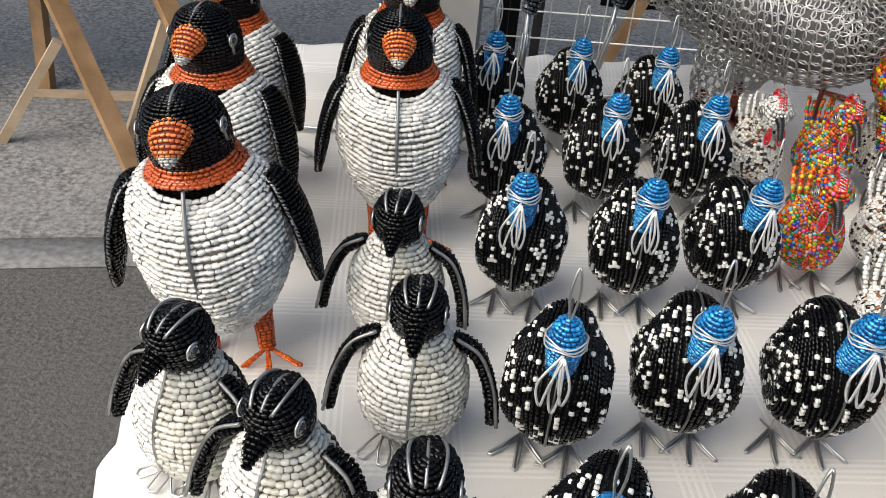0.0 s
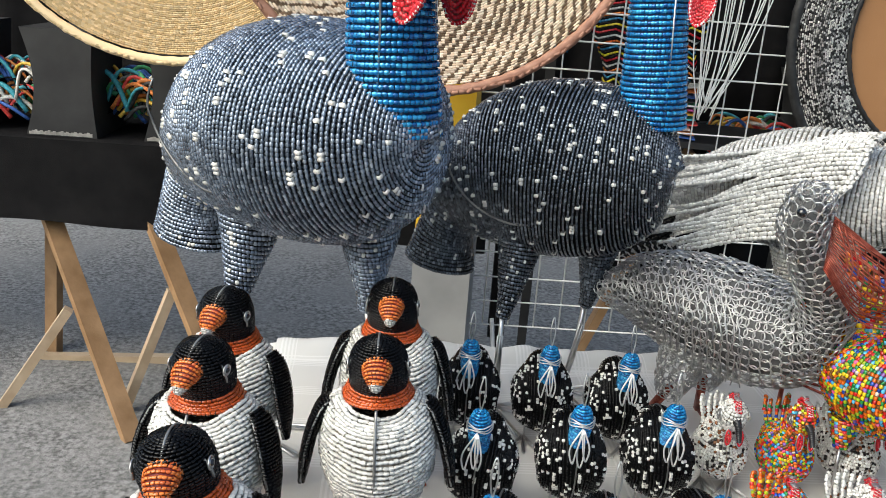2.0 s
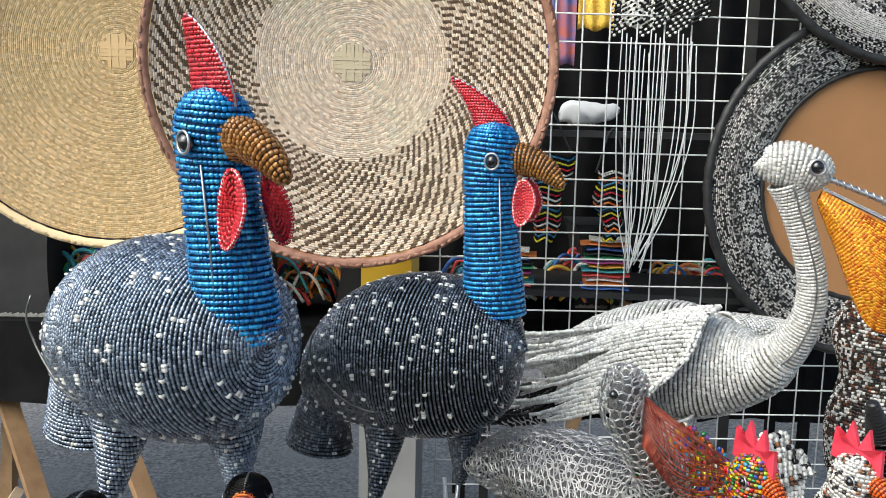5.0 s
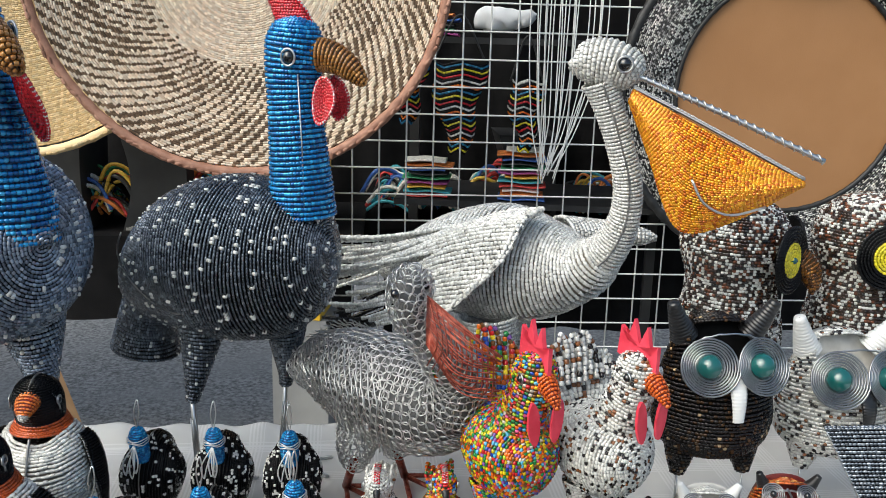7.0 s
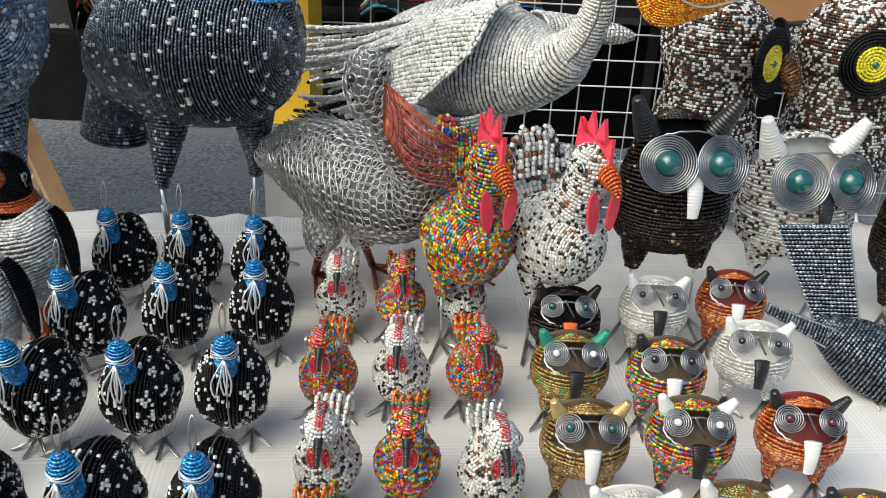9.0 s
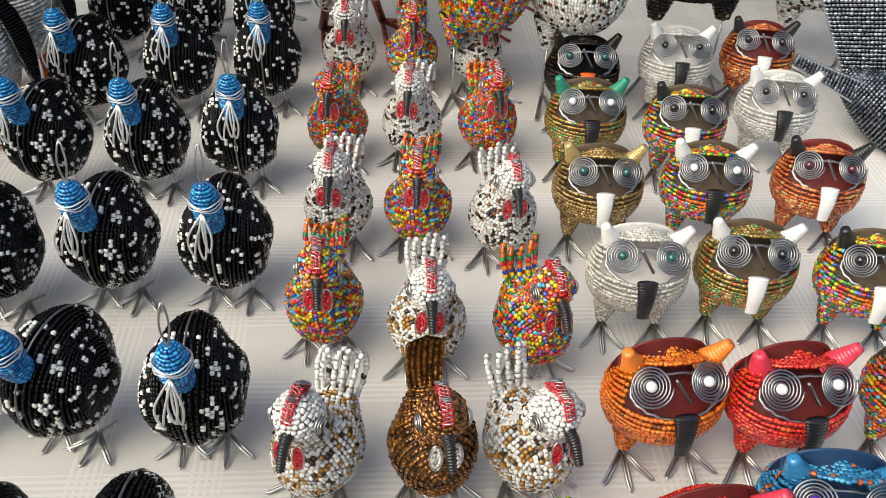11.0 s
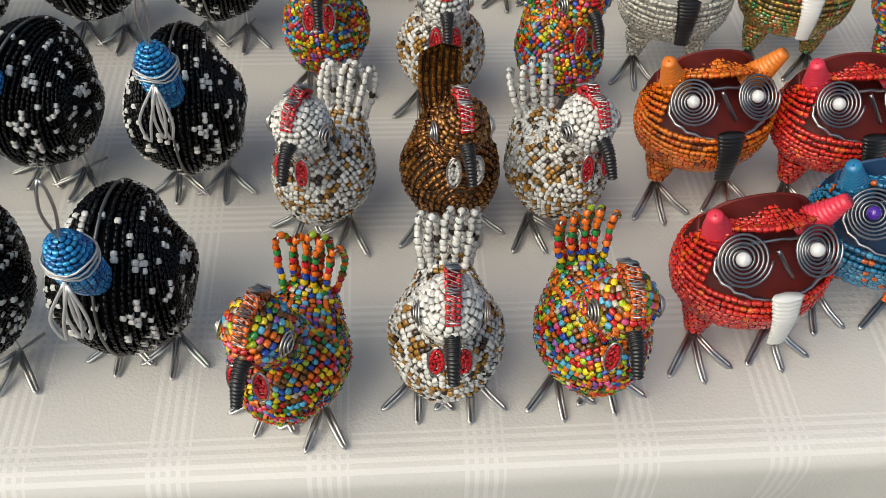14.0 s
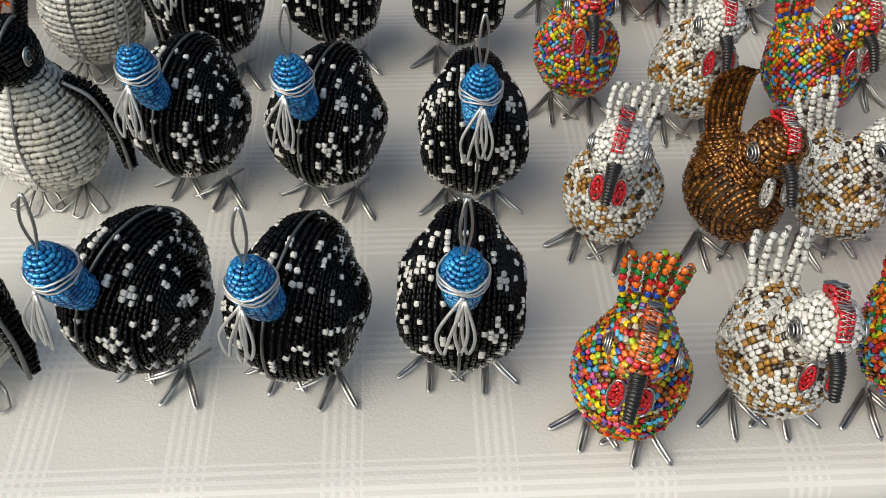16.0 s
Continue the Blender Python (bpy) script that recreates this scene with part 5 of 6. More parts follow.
# ---- large chickens ----
def big_chicken(label, mat, core, tail_mat, seed):
    """Hen 0.27 m high, facing -y, on short legs."""
    ob = thing("large_chicken", label, "bead bird", "large beaded chickens")
    g = Geo()
    for st in ([(0, -0.047, 0.128, 0.002, 0.002), (0, -0.044, 0.128, 0.02, 0.02), (0, -0.03, 0.128, 0.036, 0.038), (0, -0.005, 0.128, 0.043, 0.046), (0, 0.02, 0.132, 0.04, 0.041), (0, 0.042, 0.142, 0.026, 0.026), (0, 0.055, 0.15, 0.002, 0.002)],
               [(0, -0.012, 0.155, 0.027, 0.027), (0, -0.024, 0.178, 0.022, 0.022), (0, -0.033, 0.2, 0.02, 0.02), (0, -0.038, 0.218, 0.02, 0.021), (0, -0.04, 0.233, 0.014, 0.015), (0, -0.04, 0.239, 0.001, 0.001)]):
        rings = sweep(st, 0.0036, up=(0, 1, 0) if st[0][2] > 0.15 else (0, 0, 1), n=50)
        g.beads(closed(rings), 0.0036, 0.0019, 0, 4, 0.12)
        g.grid(shrink(rings[:, ::2], 0.001), 1)
    part("body", g, [mat, core], ob)
    g = Geo()
    r = np.random.default_rng(seed)
    lines = []
    for k in range(15):
        x = (k - 7) * 0.0075
        h = 0.235 - 0.012 * abs(k - 7) / 2 + r.uniform(-0.01, 0.01)
        lines.append((smooth_line([(x * 0.5, 0.035, 0.15), (x - 0.004, 0.05, 0.19), (x - 0.002, 0.054, h), (x + 0.004, 0.05, h - 0.012), (x, 0.04, 0.18)], 26), False))
    g.beads(lines, 0.005, 0.0028, 0, 5, 0.1)
    part("tail", g, [tail_mat], ob, "upright tail of looped bead strings")
    g = Geo()
    prof = [(-0.062, 0.225), (-0.062, 0.25), (-0.054, 0.24), (-0.048, 0.265), (-0.039, 0.246), (-0.031, 0.268), (-0.023, 0.246), (-0.015, 0.258), (-0.012, 0.23), (-0.03, 0.226), (-0.05, 0.222)]
    v = np.array([[(x, y, z) for y, z in prof] for x in (-0.002, 0.002)])
    mid = v.mean(axis=1, keepdims=True) + 0 * v
    g.grid(np.concatenate([mid[:1], v, mid[1:]]), 0)
    part("comb", g, [M_redplastic], ob, "flat red comb with three points", False)
    g = Geo()
    rings = sweep([(0, -0.055, 0.218, 0.009, 0.01), (0, -0.068, 0.211, 0.0065, 0.0075), (0, -0.079, 0.2, 0.0015, 0.0015)], 0.003, n=16)
    g.beads(closed(rings), 0.003, 0.0016, 0, 4)
    g.grid(shrink(rings, 0.0008), 1)
    part("beak", g, [M_orange, M_core_red], ob)
    for s in (-1, 1):
        g = Geo()
        a = np.arange(14) * np.pi / 7
        v = np.array([np.stack([0.012 * s + 0.006 * np.cos(a) + 0.002 * s * np.sin(a), -0.06 + o + 0 * a, 0.18 + 0.021 * np.sin(a)], 1) for o in (-0.0015, 0.0015)])
        mid = v.mean(axis=1, keepdims=True) + 0 * v
        g.grid(np.concatenate([mid[:1], v, mid[1:]]), 0)
        part("wattle", g, [M_redplastic], ob, "flat red wattle", False)
        g = Geo()
        g.ball((0.0185 * s, -0.045, 0.219), 0.004, 0, 6)
        g.tube(circle((0.0195 * s, -0.045, 0.219), 0.005, 12, "x"), 0.001, 1, 4, True)
        part("eye", g, [M_eye, M_wire], ob)
        g = Geo()
        x = 0.02 * s
        rings = sweep([(x, 0.008, 0.095, 0.016, 0.016), (x, 0.008, 0.08, 0.011, 0.011), (x, 0.008, 0.062, 0.005, 0.005)], 0.0036, up=(0, 1, 0), n=20)
        g.beads(closed(rings), 0.0036, 0.0019, 0, 4)
        g.grid(shrink(rings, 0.001), 1)
        leg = part("leg", g, [mat, core], ob)
        g = Geo()
        g.tube([(x, 0.008, 0.065), (x, 0.006, 0.004)], 0.0016, 0, 5)
        wire_foot(g, (x, 0.006), 0.035, 0, 0.0013, 42, 3)
        part("foot", g, [M_wire], leg)
    return ob


big_chicken("large mixed coloured beaded hen with a red comb", M_multi, M_core_brown, M_multi, 1).matrix_basis = pose(0.548, 0.755, T, 0, 0, 30)
big_chicken("large white hen speckled with black beads", M_whiteblack, M_core_white, M_whiteblack, 2).matrix_basis = pose(0.638, 0.77, T, 0, 0, 36)

# ---- large owls ----
o = owl("dark_owl", "dark brown beaded owl with green glass eyes and white beak", [M_darkmix, M_core_dark], 1.68, M_blackwire, M_whiteplastic, M_greenglass, "", bead=0.0038, eye=0.019, tall=1.03, lift=0.05)
o.matrix_basis = pose(0.757, 0.85, T, 0, 0, 12)
o = owl("white_owl", "white speckled beaded owl with green glass eyes and black beak", [M_whiteblack, M_core_white], 1.8, M_whiteplastic, M_blackwire, M_greenglass, "", bead=0.0038, eye=0.019, tall=0.9, lift=0.025)
o.matrix_basis = pose(0.912, 0.93, T, 0, 0, 12)
o = owl("dark_owl", "dark brown beaded owl standing at the table's end", [M_darkmix, M_core_dark], 1.7, M_blackwire, M_whiteplastic, M_greenglass, "", bead=0.0038, eye=0.019, tall=1.1)
o.matrix_basis = pose(1.06, 0.91, T, 0, 0, 5)


def eagle_owl():
    """Brown and white owl 0.33 m high with yellow bead eyes, facing -y."""
    ob = thing("large_owl", "large brown and white beaded owl with round yellow eyes", "bead owl", "large beaded owls")
    g = Geo()
    st = [(0, 0, 0.03, 0.03, 0.028), (0, 0, 0.04, 0.05, 0.045), (0, 0, 0.09, 0.072, 0.065), (0, 0, 0.15, 0.077, 0.07), (0, 0, 0.195, 0.066, 0.06), (0, 0, 0.222, 0.063, 0.058), (0, 0, 0.27, 0.078, 0.07), (0, 0, 0.305, 0.066, 0.06), (0, 0, 0.325, 0.04, 0.036), (0, 0, 0.332, 0.001, 0.001)]
    rings = sweep(st, 0.0045, up=(0, 1, 0), n=72)
    g.beads(closed(rings), 0.0043, 0.0024, 0, 4, 0.1)
    g.grid(shrink(rings[:, ::2], 0.0014), 1)
    part("body", g, [M_owlmix, M_core_brown], ob)
    for s in (-1, 1):
        g = Geo()
        q = np.array(Vector((0.42 * s, -1, 0.05)).to_track_quat("Z", "Y").to_matrix())
        c = np.array([0.038 * s, -0.07, 0.262])
        lines = [circle((0, 0, 0.004 - 0.05 * r), r, 40, "z") @ q.T + c for r in np.arange(0.004, 0.042, 0.0042)]
        g.beads([(l, True) for l in lines], 0.0042, 0.0024, lambda p, c=c: np.where(np.linalg.norm(p - c, axis=1) < 0.0245, 1, 0), 4)
        g.grid(np.array(lines) - (q @ np.array([0, 0, 0.002])), 2)
        g.ball(c + q @ np.array([0, 0, 0.005]), 0.0045, 3, 6)
        part("eye", g, [M_black, M_yellow, M_core_dark, M_greenglass], ob, "round yellow beaded eye in a black disc")
    g = Geo()
    rings = sweep([(0, -0.07, 0.262, 0.017, 0.016), (0, -0.088, 0.25, 0.015, 0.015), (0, -0.1, 0.228, 0.009, 0.01), (0, -0.1, 0.212, 0.001, 0.001)], 0.0042, n=24)
    g.beads(closed(rings), 0.004, 0.0022, 0, 4)
    g.grid(shrink(rings, 0.0012), 1)
    part("beak", g, [M_amber, M_core_brown], ob, "hooked amber beaded beak")
    for s in (-1, 1):
        g = Geo()
        rings = sweep([(0.035 * s, -0.01, 0.05, 0.022, 0.022), (0.036 * s, -0.015, 0.022, 0.012, 0.012), (0.036 * s, -0.018, 0.004, 0.008, 0.008)], 0.0045, up=(0, 1, 0), n=18)
        g.beads(closed(rings), 0.004, 0.0024, 0, 4)
        wire_foot(g, (0.036 * s, -0.02), 0.035, 1, 0.0016, 40, 3)
        part("foot", g, [M_owlmix, M_wire], ob)
    return ob


put({0: eagle_owl}, [(0, pose(0.835, 1.13, T - 0.012, 0, 0, 72)), (0, pose(1.03, 1.19, T - 0.012, 0, 0, 26)), (0, pose(1.215, 1.23, T - 0.012, 0, 0, 15))])

# ---- slate bird with a raised tail ----
ob = thing("long_tailed_bird", "slate beaded bird with a raised flat tail", "bead bird")
g = Geo()
rings = sweep([(0.89, 0.735, 0.925, 0.006, 0.006), (0.905, 0.728, 0.915, 0.022, 0.02), (0.94, 0.708, 0.9, 0.036, 0.033), (0.975, 0.688, 0.89, 0.032, 0.03), (1.0, 0.675, 0.895, 0.02, 0.02), (1.02, 0.662, 0.91, 0.016, 0.016), (1.035, 0.652, 0.915, 0.002, 0.002)], 0.0038, n=40)
g.beads(closed(rings), 0.0036, 0.0019, 0, 4)
g.grid(shrink(rings, 0.001), 1)
part("body", g, [M_slate, M_core_dark], ob)
for nm, a, b, w0, w1 in (("tail", (0.91, 0.725, 0.92), (0.872, 0.755, 1.015), 0.02, 0.033), ("wing", (0.925, 0.71, 0.905), (0.832, 0.705, 0.945), 0.012, 0.005)):
    g = Geo()
    a, b = np.array(a), np.array(b)
    d = np.array([0.9, -0.25, 0.2]) if nm == "tail" else np.array([0.2, 0.2, 0.9])
    d = d / np.linalg.norm(d)
    rows = []
    for k in range(28):
        u = k / 27
        w = w0 + (w1 - w0) * u
        rows.append(np.array([a + (b - a) * u + d * w * v for v in np.linspace(-1, 1, 12)]))
    for o in (0, 0.0035):
        g.beads(opened(np.array(rows) + [0, o, 0]), 0.0036, 0.0019, 0, 4)
    g.grid(np.array(rows) + [0, 0.0018, 0], 1, False, False)
    g.tube(np.concatenate([np.array(rows)[:, 0], np.array(rows)[::-1, -1]]), 0.0012, 2, 5)
    part(nm, g, [M_slate, M_core_dark, M_wire], ob)
g = Geo()
for x, y in ((0.945, 0.69), (0.965, 0.715)):
    g.tube([(x, y, 0.88), (x, y, T + 0.028)], 0.0013, 0, 5)
    for k in (-1, 0, 1):
        g.tube([(x, y, T + 0.028), (x + 0.025 * math.cos(-0.6 + k), y + 0.025 * math.sin(-0.6 + k), T + 0.0265)], 0.0012, 0, 5)
part("legs", g, [M_wire], ob)
ob.location = (0.018, 0.045, -0.025)


# ---- setting ----
TURN = radians(10.5)
TAB = Matrix.Translation((0.096, 0.047, 0)) @ Matrix.Rotation(TURN, 4, "Z")
M_ground = noise_color(material("asphalt", rough=0.9), (0.038, 0.0367, 0.035), (0.13, 0.1275, 0.122), 95.0, 12, 1.0, 140.0, "Object", (0.093, 0.091, 0.0875), 2.2)
n, l, b = nodes_of(M_ground)
tc = n.new("ShaderNodeTexCoord")
wob = n.new("ShaderNodeTexNoise")
wob.inputs["Scale"].default_value, wob.inputs["Detail"].default_value = 7.0, 6.0
vm = n.new("ShaderNodeVectorMath")
vm.operation = "MULTIPLY_ADD"
vm.inputs[1].default_value = (0.25, 0.25, 0.25)
l.new(tc.outputs["Object"], wob.inputs["Vector"])
l.new(wob.outputs["Color"], vm.inputs[0])
l.new(tc.outputs["Object"], vm.inputs[2])
vor = n.new("ShaderNodeTexVoronoi")
vor.feature = "DISTANCE_TO_EDGE"
vor.inputs["Scale"].default_value = 0.7
l.new(vm.outputs[0], vor.inputs["Vector"])
crack = n.new("ShaderNodeMapRange")
crack.inputs["From Max"].default_value, crack.inputs["To Min"].default_value = 0.008, 0.5
l.new(vor.outputs["Distance"], crack.inputs["Value"])
dark = n.new("ShaderNodeHueSaturation")
l.new(crack.outputs[0], dark.inputs["Value"])
l.new(b.inputs["Base Color"].links[0].from_socket, dark.inputs["Color"])
l.new(dark.outputs[0], b.inputs["Base Color"])
g = Geo()
xs = np.linspace(-60, 60, 3)
g.grid(np.stack(np.meshgrid(xs, xs, indexing="ij") + [np.zeros((3, 3))], -1), 0, False, False)
ground = tagged(part("ground", g, [M_ground]), "grey worn asphalt ground of a market", "ground", kind="structure")
M_paint = noise_color(material("worn_white_paint", rough=0.85), (0.22, 0.213, 0.205), (0.36, 0.352, 0.342), 60, 8, 0.6, 250)
g = Geo()
g.box((-3.0, -0.062, 0.001), (1.2, 0.062, 0.004), 0, pose(-0.84, 1.592, 0, 0, 0, 16))
# Same ground set paler; stronger light beyond the line is put into its colour
M_groundlit = noise_color(material("lit_ground", rough=0.9), (0.095, 0.093, 0.091), (0.28, 0.275, 0.268), 70.0, 12, 1.0, 90.0, "Object", (0.205, 0.202, 0.197), 3.0)
p = Geo()
p.box((-9.0, 0.063, -0.02), (9.0, 9.0, 0.005), 0, pose(-0.84, 1.592, 0, 0, 0, 16))
tagged(part("pavement", p, [M_groundlit], smooth=False), "sheet of rough ground behind the stall, coloured paler for the stronger light there", "pavement", kind="structure")
tagged(part("road_marking", g, [M_paint]), "worn pale painted line on the asphalt", "road marking", kind="structure")

# tablecloth with woven bands
M_cloth = material("white_tablecloth", (0.72, 0.7, 0.66), 0.7)
n, l, b = nodes_of(M_cloth)
tc = n.new("ShaderNodeTexCoord")
sep = n.new("ShaderNodeSeparateXYZ")
l.new(tc.outputs["Object"], sep.inputs[0])


def mnode(op, a, v=None):
    q = n.new("ShaderNodeMath")
    q.operation = op
    l.new(a, q.inputs[0])
    if v is not None:
        if isinstance(v, float):
            q.inputs[1].default_value = v
        else:
            l.new(v, q.inputs[1])
    return q.outputs[0]


def band(axis, period, width, fine):
    f = mnode("FRACT", mnode("MULTIPLY", sep.outputs[axis], 1 / period))
    inside = mnode("LESS_THAN", f, width)
    thread = mnode("GREATER_THAN", mnode("FRACT", mnode("MULTIPLY", sep.outputs[axis], 1 / fine)), 0.5)
    return mnode("MULTIPLY", inside, thread)


both = mnode("ADD", band(0, 0.072, 0.3, 0.0045), band(1, 0.072, 0.3, 0.0045))
mix = n.new("ShaderNodeMix")
mix.data_type = "RGBA"
mix.inputs[6].default_value, mix.inputs[7].default_value = (0.69, 0.675, 0.64, 1), (0.775, 0.76, 0.73, 1)
l.new(mnode("MINIMUM", both, 1.0), mix.inputs[0])
big = n.new("ShaderNodeTexNoise")
big.inputs["Scale"].default_value, big.inputs["Detail"].default_value = 6.0, 5.0
l.new(tc.outputs["Object"], big.inputs["Vector"])
hs = n.new("ShaderNodeHueSaturation")
rg = n.new("ShaderNodeMapRange")
rg.inputs["To Min"].default_value, rg.inputs["To Max"].default_value = 0.88, 1.1
l.new(big.outputs["Fac"], rg.inputs["Value"])
l.new(rg.outputs[0], hs.inputs["Value"])
l.new(mix.outputs[2], hs.inputs["Color"])
l.new(hs.outputs[0], b.inputs["Base Color"])
l.new(mnode("SUBTRACT", mnode("MULTIPLY", both, -0.22), -0.72), b.inputs["Roughness"])
weave = n.new("ShaderNodeTexNoise")
weave.inputs["Scale"].default_value = 700.0
l.new(tc.outputs["Object"], weave.inputs["Vector"])
bp = n.new("ShaderNodeBump")
bp.inputs["Strength"].default_value, bp.inputs["Distance"].default_value = 0.25, 0.001
l.new(mnode("ADD", mnode("MULTIPLY", both, 0.8), weave.outputs["Fac"]), bp.inputs["Height"])
l.new(bp.outputs[0], b.inputs["Normal"])

LX, LY = 1.75, 0.93
ob = thing("tablecloth", "off-white tablecloth with woven stripes and a scalloped edge", "tablecloth")
ob.matrix_basis = TAB
rr = np.random.default_rng(3)
xs = np.linspace(-0.004, LX, 240)
top_v = np.concatenate([np.linspace(0.012, LY - 0.05, 70), np.linspace(LY - 0.045, LY + 0.02, 22)])
gx, gy = np.meshgrid(xs, top_v, indexing="ij")
fold = np.array([[noise.noise(Vector((x * 9, y * 5, 3))) * 0.6 + noise.noise(Vector((x * 28, y * 12, 8))) * 0.3 for y in top_v] for x in xs])
near_back = np.clip((gy - (LY - 0.05)) / 0.07, 0, 1)
gz = T - 0.0008 + 0.0 * gx + np.sin(np.pi * near_back) * (0.016 + 0.02 * fold) - near_back ** 3 * 0.02
v = np.stack([gx, gy, gz], -1)
a = np.linspace(0.1, np.pi / 2, 7)
drop = np.concatenate([np.stack([0.012 - 0.014 * np.sin(a), T - 0.0008 - 0.014 * (1 - np.cos(a))], 1), [(-0.003 - 0.02 * q, T - 0.015 - 0.5 * q) for q in np.linspace(0.03, 1, 24)]])[::-1]
dv = np.array([[(x, y + (0.03 * math.sin(x * 21) + 0.012 * math.sin(x * 47 + 1)) * min(1, max(0, (T - 0.02 - z) / 0.4)), z) for y, z in drop] for x in xs])
g = Geo()
g.grid(np.concatenate([dv, v], 1), 0, False, False)
part("cloth", g, [M_cloth], ob)
# scalloped border hanging at the left end
g = Geo()
ys = np.linspace(0.0, LY, 300)
side = []
for y in ys:
    depth = 0.05 + 0.018 * abs(math.sin(y * math.pi / 0.055)) + 0.05 * max(0, noise.noise(Vector((y * 6, 1, 1))))
    out = 0.045 + 0.03 * noise.noise(Vector((y * 5, 4, 2)))
    side.append([(-0.004 - out * (1 - math.cos(q * 1.4)) * 0.2 - 0.01 * q - out * math.sin(q * 1.3) * 0.75, y, T - 0.001 - depth * q ** 1.7 * 0.85) for q in np.linspace(0, 1, 10)])
g.grid(np.array(side), 0, False, False)
part("scalloped_border", g, [M_cloth], ob, "scalloped white border drooping over the table end")

M_wood = noise_color(material("pine_wood", rough=0.55), (0.22, 0.125, 0.055), (0.33, 0.2, 0.1), 14, 6, 0.2, 120)
M_palewood = noise_color(material("pale_wood", rough=0.6), (0.38, 0.28, 0.18), (0.48, 0.37, 0.25), 14, 6, 0.2, 120)
ob = thing("stall_table", "wooden stall table under the white cloth", "table")
ob.matrix_basis = TAB
g = Geo()
g.box((0.0, 0.015, T - 0.03), (LX, LY - 0.01, T - 0.003))
part("tabletop", g, [M_wood], ob, smooth=False)
for x in (0.15, LX - 0.15):
    for y in (0.12, LY - 0.12):
        g = Geo()
        g.box((x - 0.02, y - 0.02, 0), (x + 0.02, y + 0.02, T - 0.031))
        part("leg", g, [M_wood], ob, smooth=False)

# ---- baskets ----
BACK = Matrix.Rotation(radians(8), 4, "Z")


def basket(label, r, pattern, m, depth=0.07):
    """A shallow coiled basket seen from inside, facing -y."""
    ob = thing("basket", label, "basket", "woven baskets")
    g = Geo()
    lines = []
    rows = np.arange(0.012, r - 0.012, 0.0046)
    for q in rows:
        a = np.linspace(0, 2 * np.pi, 120, endpoint=False)
        lines.append(np.stack([q * np.cos(a), 0 * a - depth * (q / r) ** 2.5, q * np.sin(a)], 1))
    g.beads(closed(lines), 0.0076, 0.0031, pattern, 4, 0.08, 0.54)
    g.grid(np.array(lines)[::2, ::2] + [0, 0.0015, 0], 2)
    part("weave", g, [M_straw, M_strawdark, M_core_straw, M_strawgold, M_straw_row, M_gold_row], ob)
    g = Geo()
    a = np.linspace(0, 2 * np.pi, 150, endpoint=False)
    g.tube(np.stack([r * np.cos(a), -depth + 0 * a, r * np.sin(a)], 1), 0.011 + 0.001 * np.sin(a * 60), 0, 8, True)
    g.beads([(np.stack([(r + 0.004) * np.cos(a), -depth - 0.008 + 0 * a, (r + 0.004) * np.sin(a)], 1), True)], 0.016, 0.005, 0, 4, 0.2)
    part("rim", g, [M_rim], ob, "bound brown rim") if pattern is TWILL else part("rim", g, [M_strawgold], ob, "golden straw rim")
    g = Geo()
    for k in range(5):
        for s in range(2):
            p = (k - 2) * 0.009
            lo, hi = ((p - 0.0042, -0.004 - 0.0015 * ((k + s) % 2), -0.04), (p + 0.0042, -0.002, 0.04)) if s else ((-0.04, -0.0045 - 0.0015 * ((k + s) % 2), p - 0.0042), (0.04, -0.0025, p + 0.0042))
            g = Geo()
            g.box(lo, hi, 0)
            part("woven_strip", g, [M_strip if pattern is TWILL else M_gold_row], ob, smooth=False)
    ob.matrix_basis = m
    return ob


M_strip = bead_mat("split_straw", [((0.52, 0.44, 0.3), 2), ((0.6, 0.5, 0.35), 1)], 0.6, 0.0, 0.3)
M_rim = noise_color(material("basket_rim", rough=0.6), (0.26, 0.12, 0.075), (0.4, 0.21, 0.14), 40, 6, 0.3, 200)


def TWILL(c):
    q = np.hypot(c[:, 0], c[:, 2])
    a = np.arctan2(c[:, 2], c[:, 0])
    zone = (q > 0.212 + 0.006 * np.sin(a * 31)) & (q < 0.428)
    wave = np.sin(a * 84 + q * 265 + 0.9 * np.sin(a * 3 + 1))
    step = 0.3 * np.sign(np.sin(a * 4 + np.floor(q / 0.045) * 2.3)) * (q > 0.25)
    row = np.where(np.rint((q - 0.012) / 0.0046) % 3 == 0, 4, 0)
    return np.where(zone & (wave > 0.24 + step), 1, row)


def PLAIN(c):
    return np.where(np.rint((np.hypot(c[:, 0], c[:, 2]) - 0.012) / 0.0046) % 3 == 0, 5, 3)


basket("large straw basket with dark woven zigzag bands and brown rim", 0.435, TWILL, Matrix.Translation((-0.055, 1.86, 1.49)) @ BACK)
basket("large plain golden straw basket", 0.47, PLAIN, Matrix.Translation((-0.68, 2.02, 1.52)) @ BACK)

ob = thing("hanging_rail", "dark steel rail with wires that carry the baskets", "rail")
g = Geo()
g.tube([(-1.8, 2.0, 2.12), (0.03, 2.258, 2.095)], 0.012, 0, 8)
part("rail", g, [M_rim], ob)
g = Geo()
g.tube([(-1.8, 2.0, 0.0), (-1.8, 2.0, 2.13)], 0.016, 0, 8)
part("post", g, [M_rim], ob)
for a, b in (((-0.055, 2.246, 2.095), (-0.045, 1.795, 1.93)), ((-0.68, 2.158, 2.1), (-0.67, 1.955, 1.995))):
    g = Geo()
    g.tube([a, b], 0.002, 0, 5)
    part("hanger_wire", g, [M_wiredark], ob)

